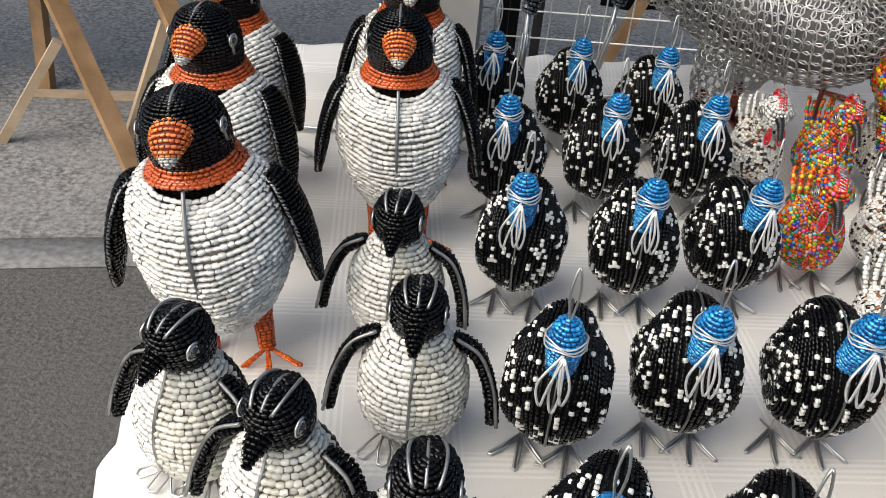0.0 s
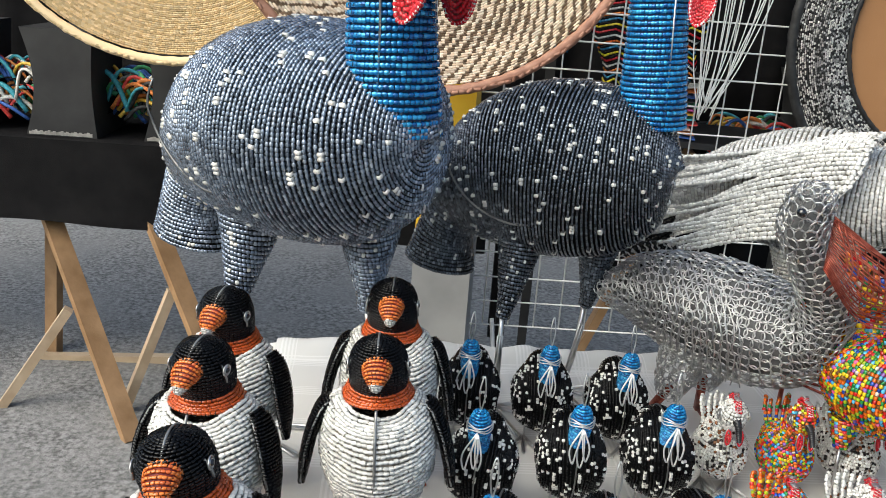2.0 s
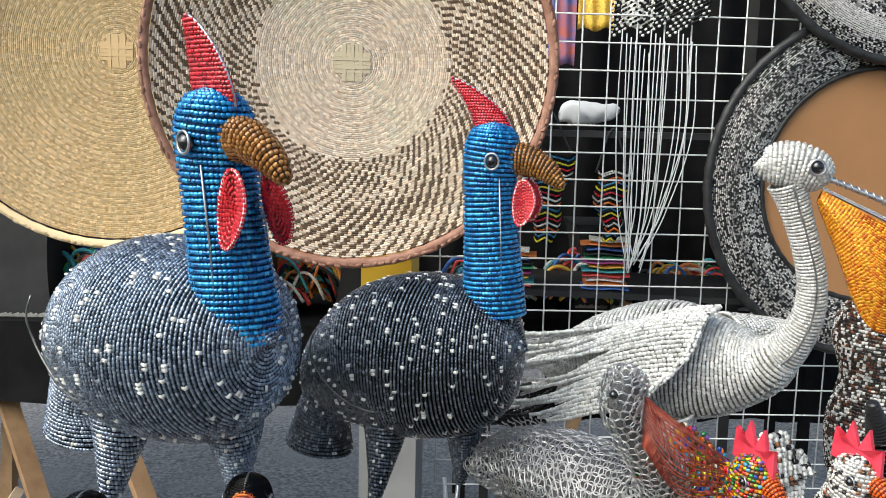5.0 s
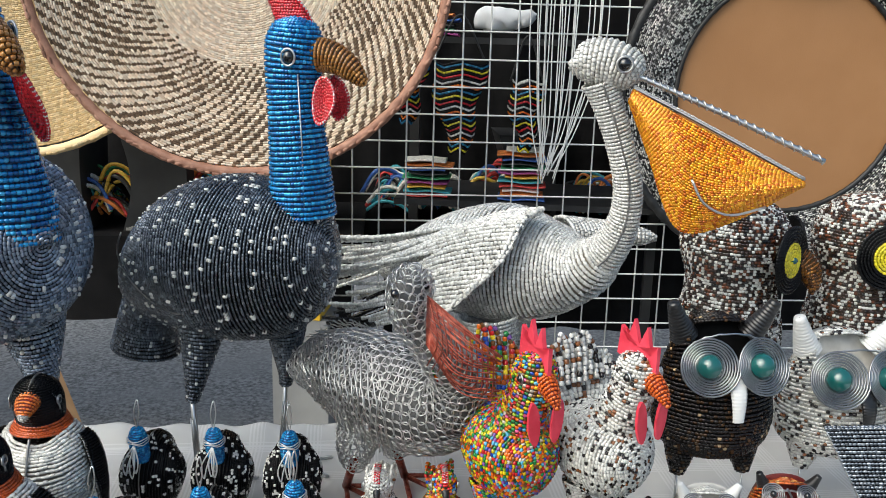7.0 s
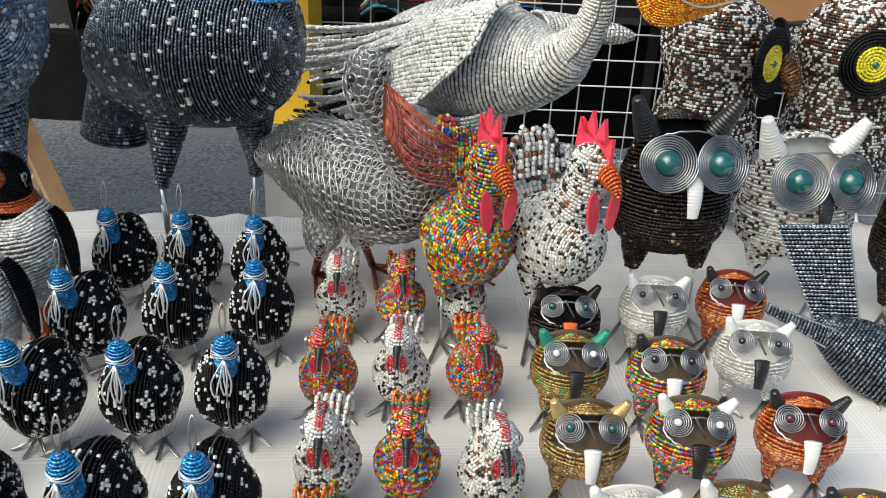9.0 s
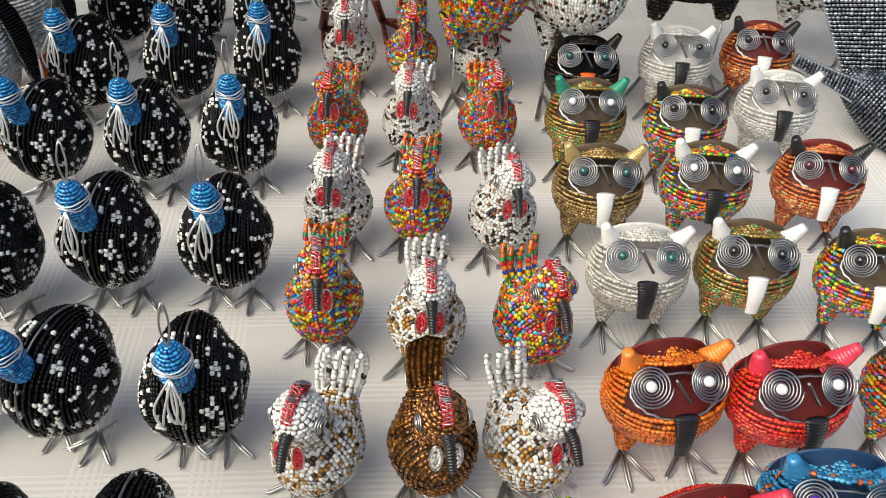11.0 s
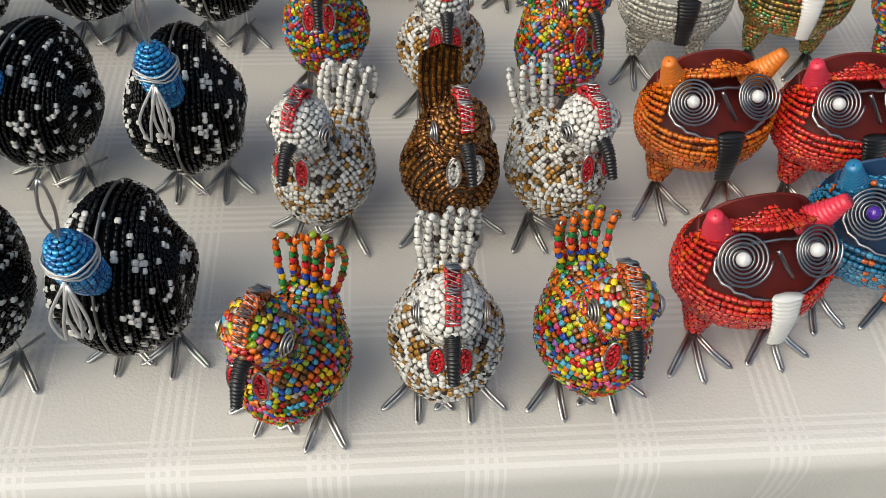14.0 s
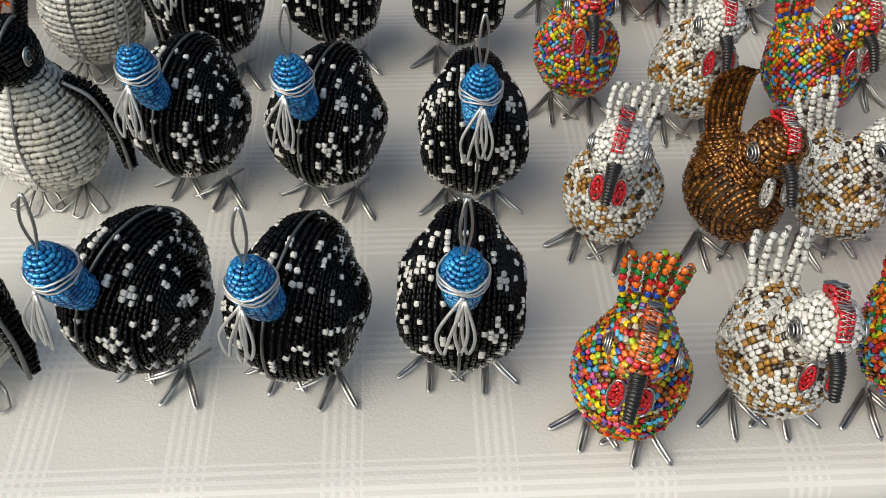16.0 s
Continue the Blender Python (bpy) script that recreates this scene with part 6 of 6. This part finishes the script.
# ---- wire mesh panel ----
M_mesh = noise_color(material("white_coated_mesh", rough=0.4), (0.62, 0.62, 0.6), (0.74, 0.74, 0.72), 30)
ob = thing("mesh_panel", "white coated wire display mesh", "display panel")
ob.matrix_basis = Matrix.Translation((0.03, 2.26, 0)) @ BACK
for k in range(28):
    g = Geo()
    x = k * 0.0725
    g.tube([(x, 0, 0.35), (x, 0, 2.1)], 0.0055 if k == 0 else 0.0023, 0, 6)
    part("upright_wire", g, [M_mesh], ob)
for k in range(25):
    g = Geo()
    z = 0.352 + k * 0.0725
    g.tube([(0, -0.005, z), (1.96, -0.005, z)], 0.0023, 0, 6)
    part("cross_wire", g, [M_mesh], ob)
for k in range(2):
    g = Geo()
    x = 0.1 + 1.5 * k
    g.tube([(x, -0.01, 0.36), (x + 0.02, -0.3, 0.01), (x + 0.04, -0.01, 0.01), (x, 0.02, 0.36)], 0.006, 0, 6)
    part("support_wire", g, [M_mesh], ob)

# ---- beaded round frames ----
M_brown = noise_color(material("brown_board", rough=0.65), (0.36, 0.175, 0.068), (0.4, 0.2, 0.082), 5, 4, 0.1, 300)
M_rope = noise_color(material("black_binding", rough=0.5), (0.01, 0.01, 0.01), (0.03, 0.03, 0.03), 60)


def round_frame(label, r0, r1, inner, m, light):
    ob = thing("round_frame", label, "frame", "beaded round frames")
    g = Geo()
    lines = []
    for q in np.arange(r0 + 0.004, r1 - 0.008, 0.0048):
        a = np.linspace(0, 2 * np.pi, 110, endpoint=False)
        u = (q - r0) / (r1 - r0)
        lines.append(np.stack([q * np.cos(a), -0.012 - 0.022 * math.sin(math.pi * u) + 0 * a, q * np.sin(a)], 1))
    lab = lambda c: np.where(np.abs(((np.hypot(c[:, 0], c[:, 2]) - r0) / (r1 - r0)) - 0.56) < (0.17 if light else 0.09), 1, 0)
    g.beads(closed(lines), 0.0058, 0.0026, lab, 3, 0.1)
    g.grid(np.array(lines)[:, ::2] + [0, 0.002, 0], 2)
    part("beaded_ring", g, [M_ring, M_pelwhite if light else M_ringdark, M_core_dark], ob)
    for nm, q, w in (("outer_binding", r1, 0.013), ("inner_binding", r0, 0.007)):
        g = Geo()
        a = np.linspace(0, 2 * np.pi, 160, endpoint=False)
        g.tube(np.stack([q * np.cos(a), -0.014 + 0 * a, q * np.sin(a)], 1), w * (1 + 0.12 * np.sin(np.arange(160) * 2.2)), 0, 8, True)
        part(nm, g, [M_rope], ob, "black bound edge")
    g = Geo()
    a = np.linspace(0, 2 * np.pi, 64, endpoint=False)
    g.grid(np.array([np.stack([q * np.cos(a), y + 0 * a, q * np.sin(a)], 1) for q, y in ((0.001, -0.006), (r0, -0.006), (r0, 0.004), (0.001, 0.004))]), 0)
    part("board", g, [inner], ob, "plain brown backing board", False)
    ob.matrix_basis = m


round_frame("round frame with a grey beaded border and brown board", 0.31, 0.455, M_brown, Matrix.Translation((1.255, 2.385, 1.225)) @ BACK, False)
round_frame("round frame with a black and white beaded border", 0.3, 0.455, M_brown, Matrix.Translation((1.3, 2.36, 2.0)) @ BACK, True)

# ---- neighbouring stall ----
M_drape = noise_color(material("black_cloth", rough=0.85, spec=0.15), (0.004, 0.004, 0.0045), (0.01, 0.0095, 0.01), 12, 6, 0.3, 300)
M_card = noise_color(material("black_card", rough=0.6), (0.012, 0.012, 0.013), (0.03, 0.03, 0.03), 8, 6, 0.1, 100)
M_cardworn = noise_color(material("worn_card_edge", rough=0.8), (0.25, 0.24, 0.22), (0.4, 0.38, 0.35), 40)
RAISE = 0.1
N = Matrix.Translation((-1.9, 2.13, RAISE)) @ Matrix.Rotation(radians(8), 4, "Z")
ob = thing("covered_table", "trestle table draped in black cloth", "table")
ob.matrix_basis = N
g = Geo()
g.box((-0.6, 0.0, 0.64), (2.02, 0.6, 0.668))
part("tabletop", g, [M_drape], ob, "black covered top", False)
g = Geo()
xs = np.linspace(-0.6, 2.0, 160)
g.grid(np.array([[(x, -0.006 - 0.012 * (0.5 + 0.5 * math.sin(x * 17 + math.sin(x * 5))) * q, 0.67 - 0.245 * q - 0.006 * math.sin(x * 7) * q) for q in np.linspace(0, 1, 8)] for x in xs]), 0, False, False)
part("hanging_cloth", g, [M_drape], ob)


ob = thing("covered_table", "small table under black cloth behind the mesh panel", "table")
ob.matrix_basis = N
g = Geo()
g.box((2.06, 0.27, 0.64), (3.3, 0.62, 0.668))
part("tabletop", g, [M_drape], ob, "black covered top", False)
for x in (2.1, 3.26):
    for y in (0.31, 0.58):
        g = Geo()
        g.box((x - 0.015, y - 0.015, -RAISE), (x + 0.015, y + 0.015, 0.639))
        part("leg", g, [M_drape], ob, smooth=False)


def strut(g, a, b, w, d, mat=0):
    """A squared timber from a to b."""
    a, b = Vector(a), Vector(b)
    m = Matrix.Translation(a) @ (b - a).to_track_quat("Z", "Y").to_matrix().to_4x4()
    g.box((-w / 2, -d / 2, 0), (w / 2, d / 2, (b - a).length), mat, m)


def trestle(dx):
    ob = thing("trestle", "wooden folding trestle under the black table", "trestle", "trestles")
    for nm, a, b, mat in (("leg", (-0.813, 1.981, 0.0), (-1.332, 2.39, 0.7), M_wood), ("leg", (-0.481, 1.976, 0.0), (-1.0, 2.385, 0.7), M_wood), ("brace", (-0.914, 2.12, 0.0), (-0.79, 2.2, 0.37), M_palewood),
                          ("brace", (-1.258, 2.061, 0.0), (-1.075, 2.14, 0.3), M_palewood), ("leg", (-1.317, 2.434, 0.0), (-1.3, 2.49, 0.7), M_wood), ("crossbar", (-1.33, 2.38, 0.006), (-0.78, 2.49, 0.02), M_palewood)):
        g = Geo()
        strut(g, a, b, 0.052 if nm == "leg" else 0.03, 0.026)
        part(nm, g, [mat], ob, smooth=False)
    ob.location = (dx, 0, 0)


trestle(0.0)
trestle(-1.3)


def display_box(x, w, h, y, label):
    ob = thing("display_box", label, "box", "black display boxes")
    ob.matrix_basis = N @ Matrix.Translation((x, y, 0.669))
    g = Geo()
    rows = []
    for q in np.linspace(0, 1, 12):
        c = 0.03 * math.sin(math.pi * q)
        rows.append([(-w / 2 + c, 0, h * q), (w / 2 - c * 0.3, 0, h * q), (w / 2 - c * 0.3, 0.25, h * q), (-w / 2 + c, 0.25, h * q)])
    rows.append([(-0.001, 0.124, h), (0.001, 0.124, h), (0.001, 0.126, h), (-0.001, 0.126, h)])
    g.grid(np.array(rows), 0)
    part("body", g, [M_card], ob, smooth=False)
    g = Geo()
    for k in range(24):
        u = k / 23
        g.box((-w / 2 + 0.01 + (w - 0.03) * u, -0.004 + 0.001 * (k % 3), 0.004), (-w / 2 + 0.01 + (w - 0.03) * (u + 1 / 23), -0.0015, 0.012 + 0.006 * ((k * 7) % 5) / 5))
    part("worn_edge", g, [M_cardworn], ob, "scuffed pale edge", False)


for x, w, h, y in ((0.77, 0.2, 0.3, 0.04), (1.11, 0.22, 0.32, 0.05), (1.42, 0.2, 0.3, 0.06), (0.43, 0.2, 0.3, 0.05), (1.78, 0.2, 0.31, 0.1), (2.55, 0.2, 0.28, 0.3), (3.1, 0.22, 0.3, 0.3)):
    display_box(x, w, h, y, "black card display stand with scuffed edges")

HUES = [(0.6, 0.05, 0.04), (0.75, 0.45, 0.03), (0.05, 0.3, 0.1), (0.04, 0.12, 0.45), (0.7, 0.68, 0.62), (0.05, 0.35, 0.45), (0.45, 0.06, 0.3), (0.02, 0.02, 0.02), (0.7, 0.2, 0.03)]
M_goods = bead_mat("mixed_goods", [(h, 1) for h in HUES], 0.35, 0.2)
M_teal = bead_mat("teal_goods", [((0.05, 0.3, 0.33), 3), ((0.65, 0.62, 0.56), 3), ((0.03, 0.12, 0.2), 2), ((0.4, 0.08, 0.05), 1)], 0.4, 0.2)


def heap(x, y, w, d, h, mat, seed, label, z=0.668):
    """A heap of bead strings."""
    ob = thing("bead_strings", label, "beadwork", "heaps of bead strings")
    ob.matrix_basis = N @ Matrix.Translation((x, y, z))
    r = np.random.default_rng(seed)
    g = Geo()
    lines = []
    for k in range(int(70 * w / 0.2)):
        c = np.array([r.uniform(-w / 2, w / 2), r.uniform(0, d), 0])
        top = h * (0.35 + 0.65 * r.random())
        L = r.uniform(0.04, 0.09)
        lines.append((smooth_line([c + [-L, 0, top * 0.5], c + [-L * 0.4, r.uniform(-0.02, 0.02), top], c + [L * 0.4, r.uniform(-0.02, 0.02), top * 0.9], c + [L, 0, top * 0.4]], 14), False))
    rs = np.random.default_rng(seed + 50)
    for k, ln in enumerate(lines):
        q = Geo()
        q.tube(ln[0], 0.006 * rs.uniform(0.7, 1.3), 0, 5)
        part("bead_string", q, [PILE[(4, 3, 4, 5, 0, 7, 4)[k % 7]] if mat is M_teal else PILE[(4, 0, 1, 3, 4, 7, 2, 8, 5)[(k * 5 + seed) % 9]]], ob)
    u = np.linspace(0, np.pi, 10)
    g.grid(np.array([[(w / 2 * math.cos(q) * 1.1, d / 2 + d / 2 * math.sin(p), max(0.0, h * 0.75 * math.sin(q))) for q in u] for p in np.linspace(-1.57, 1.57, 6)]), 1, False, False)
    part("tangle", g, [mat, M_core_dark], ob)


for i, (x, y, w, h, mat) in enumerate(((0.6, 0.1, 0.17, 0.2, M_goods), (0.945, 0.14, 0.16, 0.19, M_goods), (1.26, 0.1, 0.16, 0.19, M_goods), (1.6, 0.12, 0.16, 0.2, M_goods), (2.2, 0.3, 0.24, 0.16, M_teal), (2.48, 0.25, 0.16, 0.18, M_goods), (2.85, 0.3, 0.2, 0.15, M_goods), (0.25, 0.1, 0.2, 0.19, M_goods))):
    heap(x, y, w, 0.18, h, mat, 20 + i, "heap of mixed coloured bead strings on black cloth")

# hanging black backdrop behind the mesh
g = Geo()
xs = np.linspace(-2.6, 4.2, 260)
g.grid(np.array([[(x, 0.02 * math.sin(x * 15) + 0.01 * math.sin(x * 41), z) for z in (0.62 if x < 0.62 else 0.3, 0.8, 1.0, 1.5, 2.0, 2.6)] for x in xs]), 0, False, False)
drape = part("backdrop", g, [M_drape])
tagged(drape, "black cloth backdrop of the neighbouring stall", "backdrop", kind="structure")
drape.matrix_basis = Matrix.Translation((-0.2, 2.95, 0)) @ BACK
# added, unseen wall that closes the place; low and far so light passes
M_grey = noise_color(material("grey_wall_paint", rough=0.85), (0.3, 0.3, 0.3), (0.38, 0.38, 0.37), 3, 6, 0.2, 60)
g = Geo()
g.box((-9, 12.0, 0), (9, 12.2, 2.2))
tagged(part("wall_back", g, [M_grey], smooth=False), "plain grey wall added to close the place behind the market stalls", "wall", kind="structure")


# goods behind the mesh
ZIGZAG = [M_red, M_yellow, M_cyan, M_brightorange, M_white, M_black]


def goods_pouch(x, z0, z1, w, label, seed):
    ob = thing("beaded_pouch", label, "beadwork", "hanging beaded pouches")
    ob.matrix_basis = Matrix.Translation((x, 2.36 + 0.14 * (x - 0.5), 0)) @ BACK
    g = Geo()
    rows = []
    for k in range(int((z1 - z0) / 0.007)):
        u = k / ((z1 - z0) / 0.007)
        a = np.linspace(0, 2 * np.pi, 32, endpoint=False)
        ww = w * (0.35 + 0.65 * min(1, u * 1.4))
        rows.append(np.stack([ww * np.cos(a) + 0.01 * math.sin(9 * u), 0.02 * np.sin(a), z0 + (z1 - z0) * u + 0.012 * np.abs((a * 4 / np.pi) % 2 - 1)], 1))
        g.beads([(rows[-1], True)], 0.008, 0.0032, (0, 5, 1, 5, 2, 5, 3, 5, 4, 5)[(k + seed) % 10], 3)
    g.grid(np.array(rows) * [0.96, 0.9, 1], 6)
    part("bag", g, [*ZIGZAG, M_core_dark], ob)
    g = Geo()
    g.tube(smooth_line([(-w, 0, z1), (0, 0.01, z1 + 0.12), (w, 0, z1)], 20), 0.003, 0, 5)
    part("strap", g, [M_rope], ob)


goods_pouch(0.378, 1.04, 1.29, 0.07, "multicoloured beaded pouch hanging behind the mesh", 1)
goods_pouch(0.56, 1.05, 1.24, 0.045, "multicoloured beaded pouch hanging behind the mesh", 2)
goods_pouch(0.24, 1.12, 1.28, 0.05, "multicoloured beaded pouch hanging behind the mesh", 4)
def textile(x, w, z0, z1, mat, label):
    """A folded cloth hung over the top of the shelf."""
    ob = thing("hanging_textile", label, "textile", "hanging textiles")
    ob.matrix_basis = Matrix.Translation((x, 2.715, 0))
    g = Geo()
    us = np.linspace(-1, 1, 24)
    front = [[(w * u, 0.006 * math.sin(u * 9 + z * 4) - 0.003, z - 0.006 * math.cos(u * 5)) for u in us] for z in np.linspace(z0, z1, 12)]
    back = [[(p[0], p[1] + 0.012, p[2]) for p in r] for r in front[::-1]]
    g.grid(np.array(front + back), 0, True, False)
    part("cloth", g, [mat], ob)


textile(0.515, 0.055, 1.66, 1.9, PILE[1], "yellow cloth hanging behind the white mesh")
textile(0.64, 0.05, 1.67, 1.9, PILE[4], "pale cloth hanging behind the white mesh")
textile(0.398, 0.057, 1.55, 1.9, noise_color(material("checked_cotton", rough=0.8), (0.5, 0.13, 0.09), (0.13, 0.16, 0.4), 26), "red and blue cloth hanging behind the white mesh")
ob = thing("white_cloth", "folded white cloth on a dark shelf", "cloth")
g = Geo()
rings = sweep([(0.41, 2.42, 1.39, 0.01, 0.01), (0.44, 2.42, 1.4, 0.03, 0.035), (0.5, 2.43, 1.4, 0.03, 0.03), (0.56, 2.44, 1.41, 0.025, 0.022), (0.58, 2.44, 1.41, 0.004, 0.004)], 0.008, n=20)
g.grid(rings + np.array([[noise.noise(Vector(p) * 40) * 0.008 for p in r] for r in rings])[..., None])
part("fold", g, [noise_color(material("white_cotton", rough=0.8), (0.7, 0.7, 0.7), (0.8, 0.8, 0.8), 20)], ob)
ob = thing("shelf", "dark shelf board behind the mesh", "shelf")
g = Geo()
g.box((0.2, 2.38, 1.335), (1.0, 2.75, 1.352))
part("board", g, [M_card], ob, smooth=False)
g = Geo()
g.box((0.2, 2.38, 0.885), (1.0, 2.75, 0.902))
part("board", g, [M_card], ob, smooth=False)
for k, x in enumerate((0.2, 0.97)):
    g = Geo()
    g.box((x, 2.72, 0.0), (x + 0.03, 2.75, 1.9))
    part("post", g, [M_card], ob, smooth=False)
g = Geo()
g.tube([(0.2, 2.735, 1.895), (1.0, 2.735, 1.895)], 0.008, 0, 6)
part("top_rail", g, [M_card], ob)
for i, (x, z, nn) in enumerate(((0.29, 0.902, 9), (0.56, 0.902, 12), (0.3, 1.352, 5))):
    for k in range(nn):
        o = thing("folded_beadwork", "flat folded strip of beadwork in a stack", "beadwork", "stacks of folded beadwork")
        g = Geo()
        w = 0.06 + 0.008 * math.sin(k * 2 + i)
        a = np.linspace(0, 2 * np.pi, 12, endpoint=False)
        xs = np.linspace(-w, w, 8)
        g.grid(np.array([np.stack([0 * a + q, 0.05 * np.cos(a), 0.0055 * np.sin(a) + 0.0055 + 0.002 * math.sin(q * 60 + k)], 1) for q in xs]), 0)
        part("strip", g, [PILE[(k * 5 + i * 3) % len(HUES)]], o)
        o.location = (x + 0.006 * math.sin(k * 3), 2.45, z + 0.0125 * k)
# strands
for j, (x, nn) in enumerate(((0.585, 7), (0.66, 5), (0.73, 5))):
    ob = thing("bead_necklace", "black and white bead necklace with long white strands", "necklace", "hanging necklaces")
    r = np.random.default_rng(60 + j)
    for k in range(nn):
        g = Geo()
        q = x + 0.012 * k - 0.02
        g.tube(smooth_line([(q, 2.33, 1.62 - 0.01 * k), (q + r.uniform(-0.008, 0.008), 2.325, 1.35), (q * 0.62 + 0.236 + r.uniform(-0.01, 0.01), 2.33, 1.14), (0.612 + 0.012 * j + r.uniform(-0.012, 0.012), 2.33, 0.97 + 0.05 * r.random())], 26), 0.0018, 0, 5)
        part("strand", g, [M_whiteplastic], ob)
    g = Geo()
    rows = [(smooth_line([(x - 0.05, 2.345, 1.6 + 0.012 * k), (x, 2.34, 1.63 + 0.012 * k), (x + 0.06, 2.345, 1.66 + 0.012 * k)], 14), False) for k in range(9)]
    g.beads(rows, 0.008, 0.0045, lambda c: (np.sin(c[:, 0] * 260 + c[:, 2] * 300) > 0.3).astype(int), 4)
    part("collar", g, [M_black, M_white], ob)

# yellow and grey bin beyond the table
M_yel = noise_color(material("yellow_plastic", rough=0.4), (0.72, 0.42, 0.02), (0.78, 0.48, 0.03), 6)
M_greypl = noise_color(material("grey_metal_paint", rough=0.5), (0.2, 0.2, 0.2), (0.27, 0.27, 0.265), 6)
ob = thing("bin", "grey bin with a yellow upper part", "bin")
g = Geo()
g.box((-0.087, 2.122, 0.0), (0.066, 2.26, 0.612))
part("body", g, [M_greypl], ob, smooth=False)
g = Geo()
g.box((-0.085, 2.118, 0.614), (0.046, 2.26, 1.021))
part("upper_panel", g, [M_yel], ob, "yellow panel", False)
ob = thing("wooden_stand", "pale wooden stand leg behind the mesh", "stand")
g = Geo()
strut(g, (0.317, 2.5, 0.0), (0.636, 2.5, 0.86), 0.07, 0.025)
part("leg", g, [M_wood], ob, smooth=False)
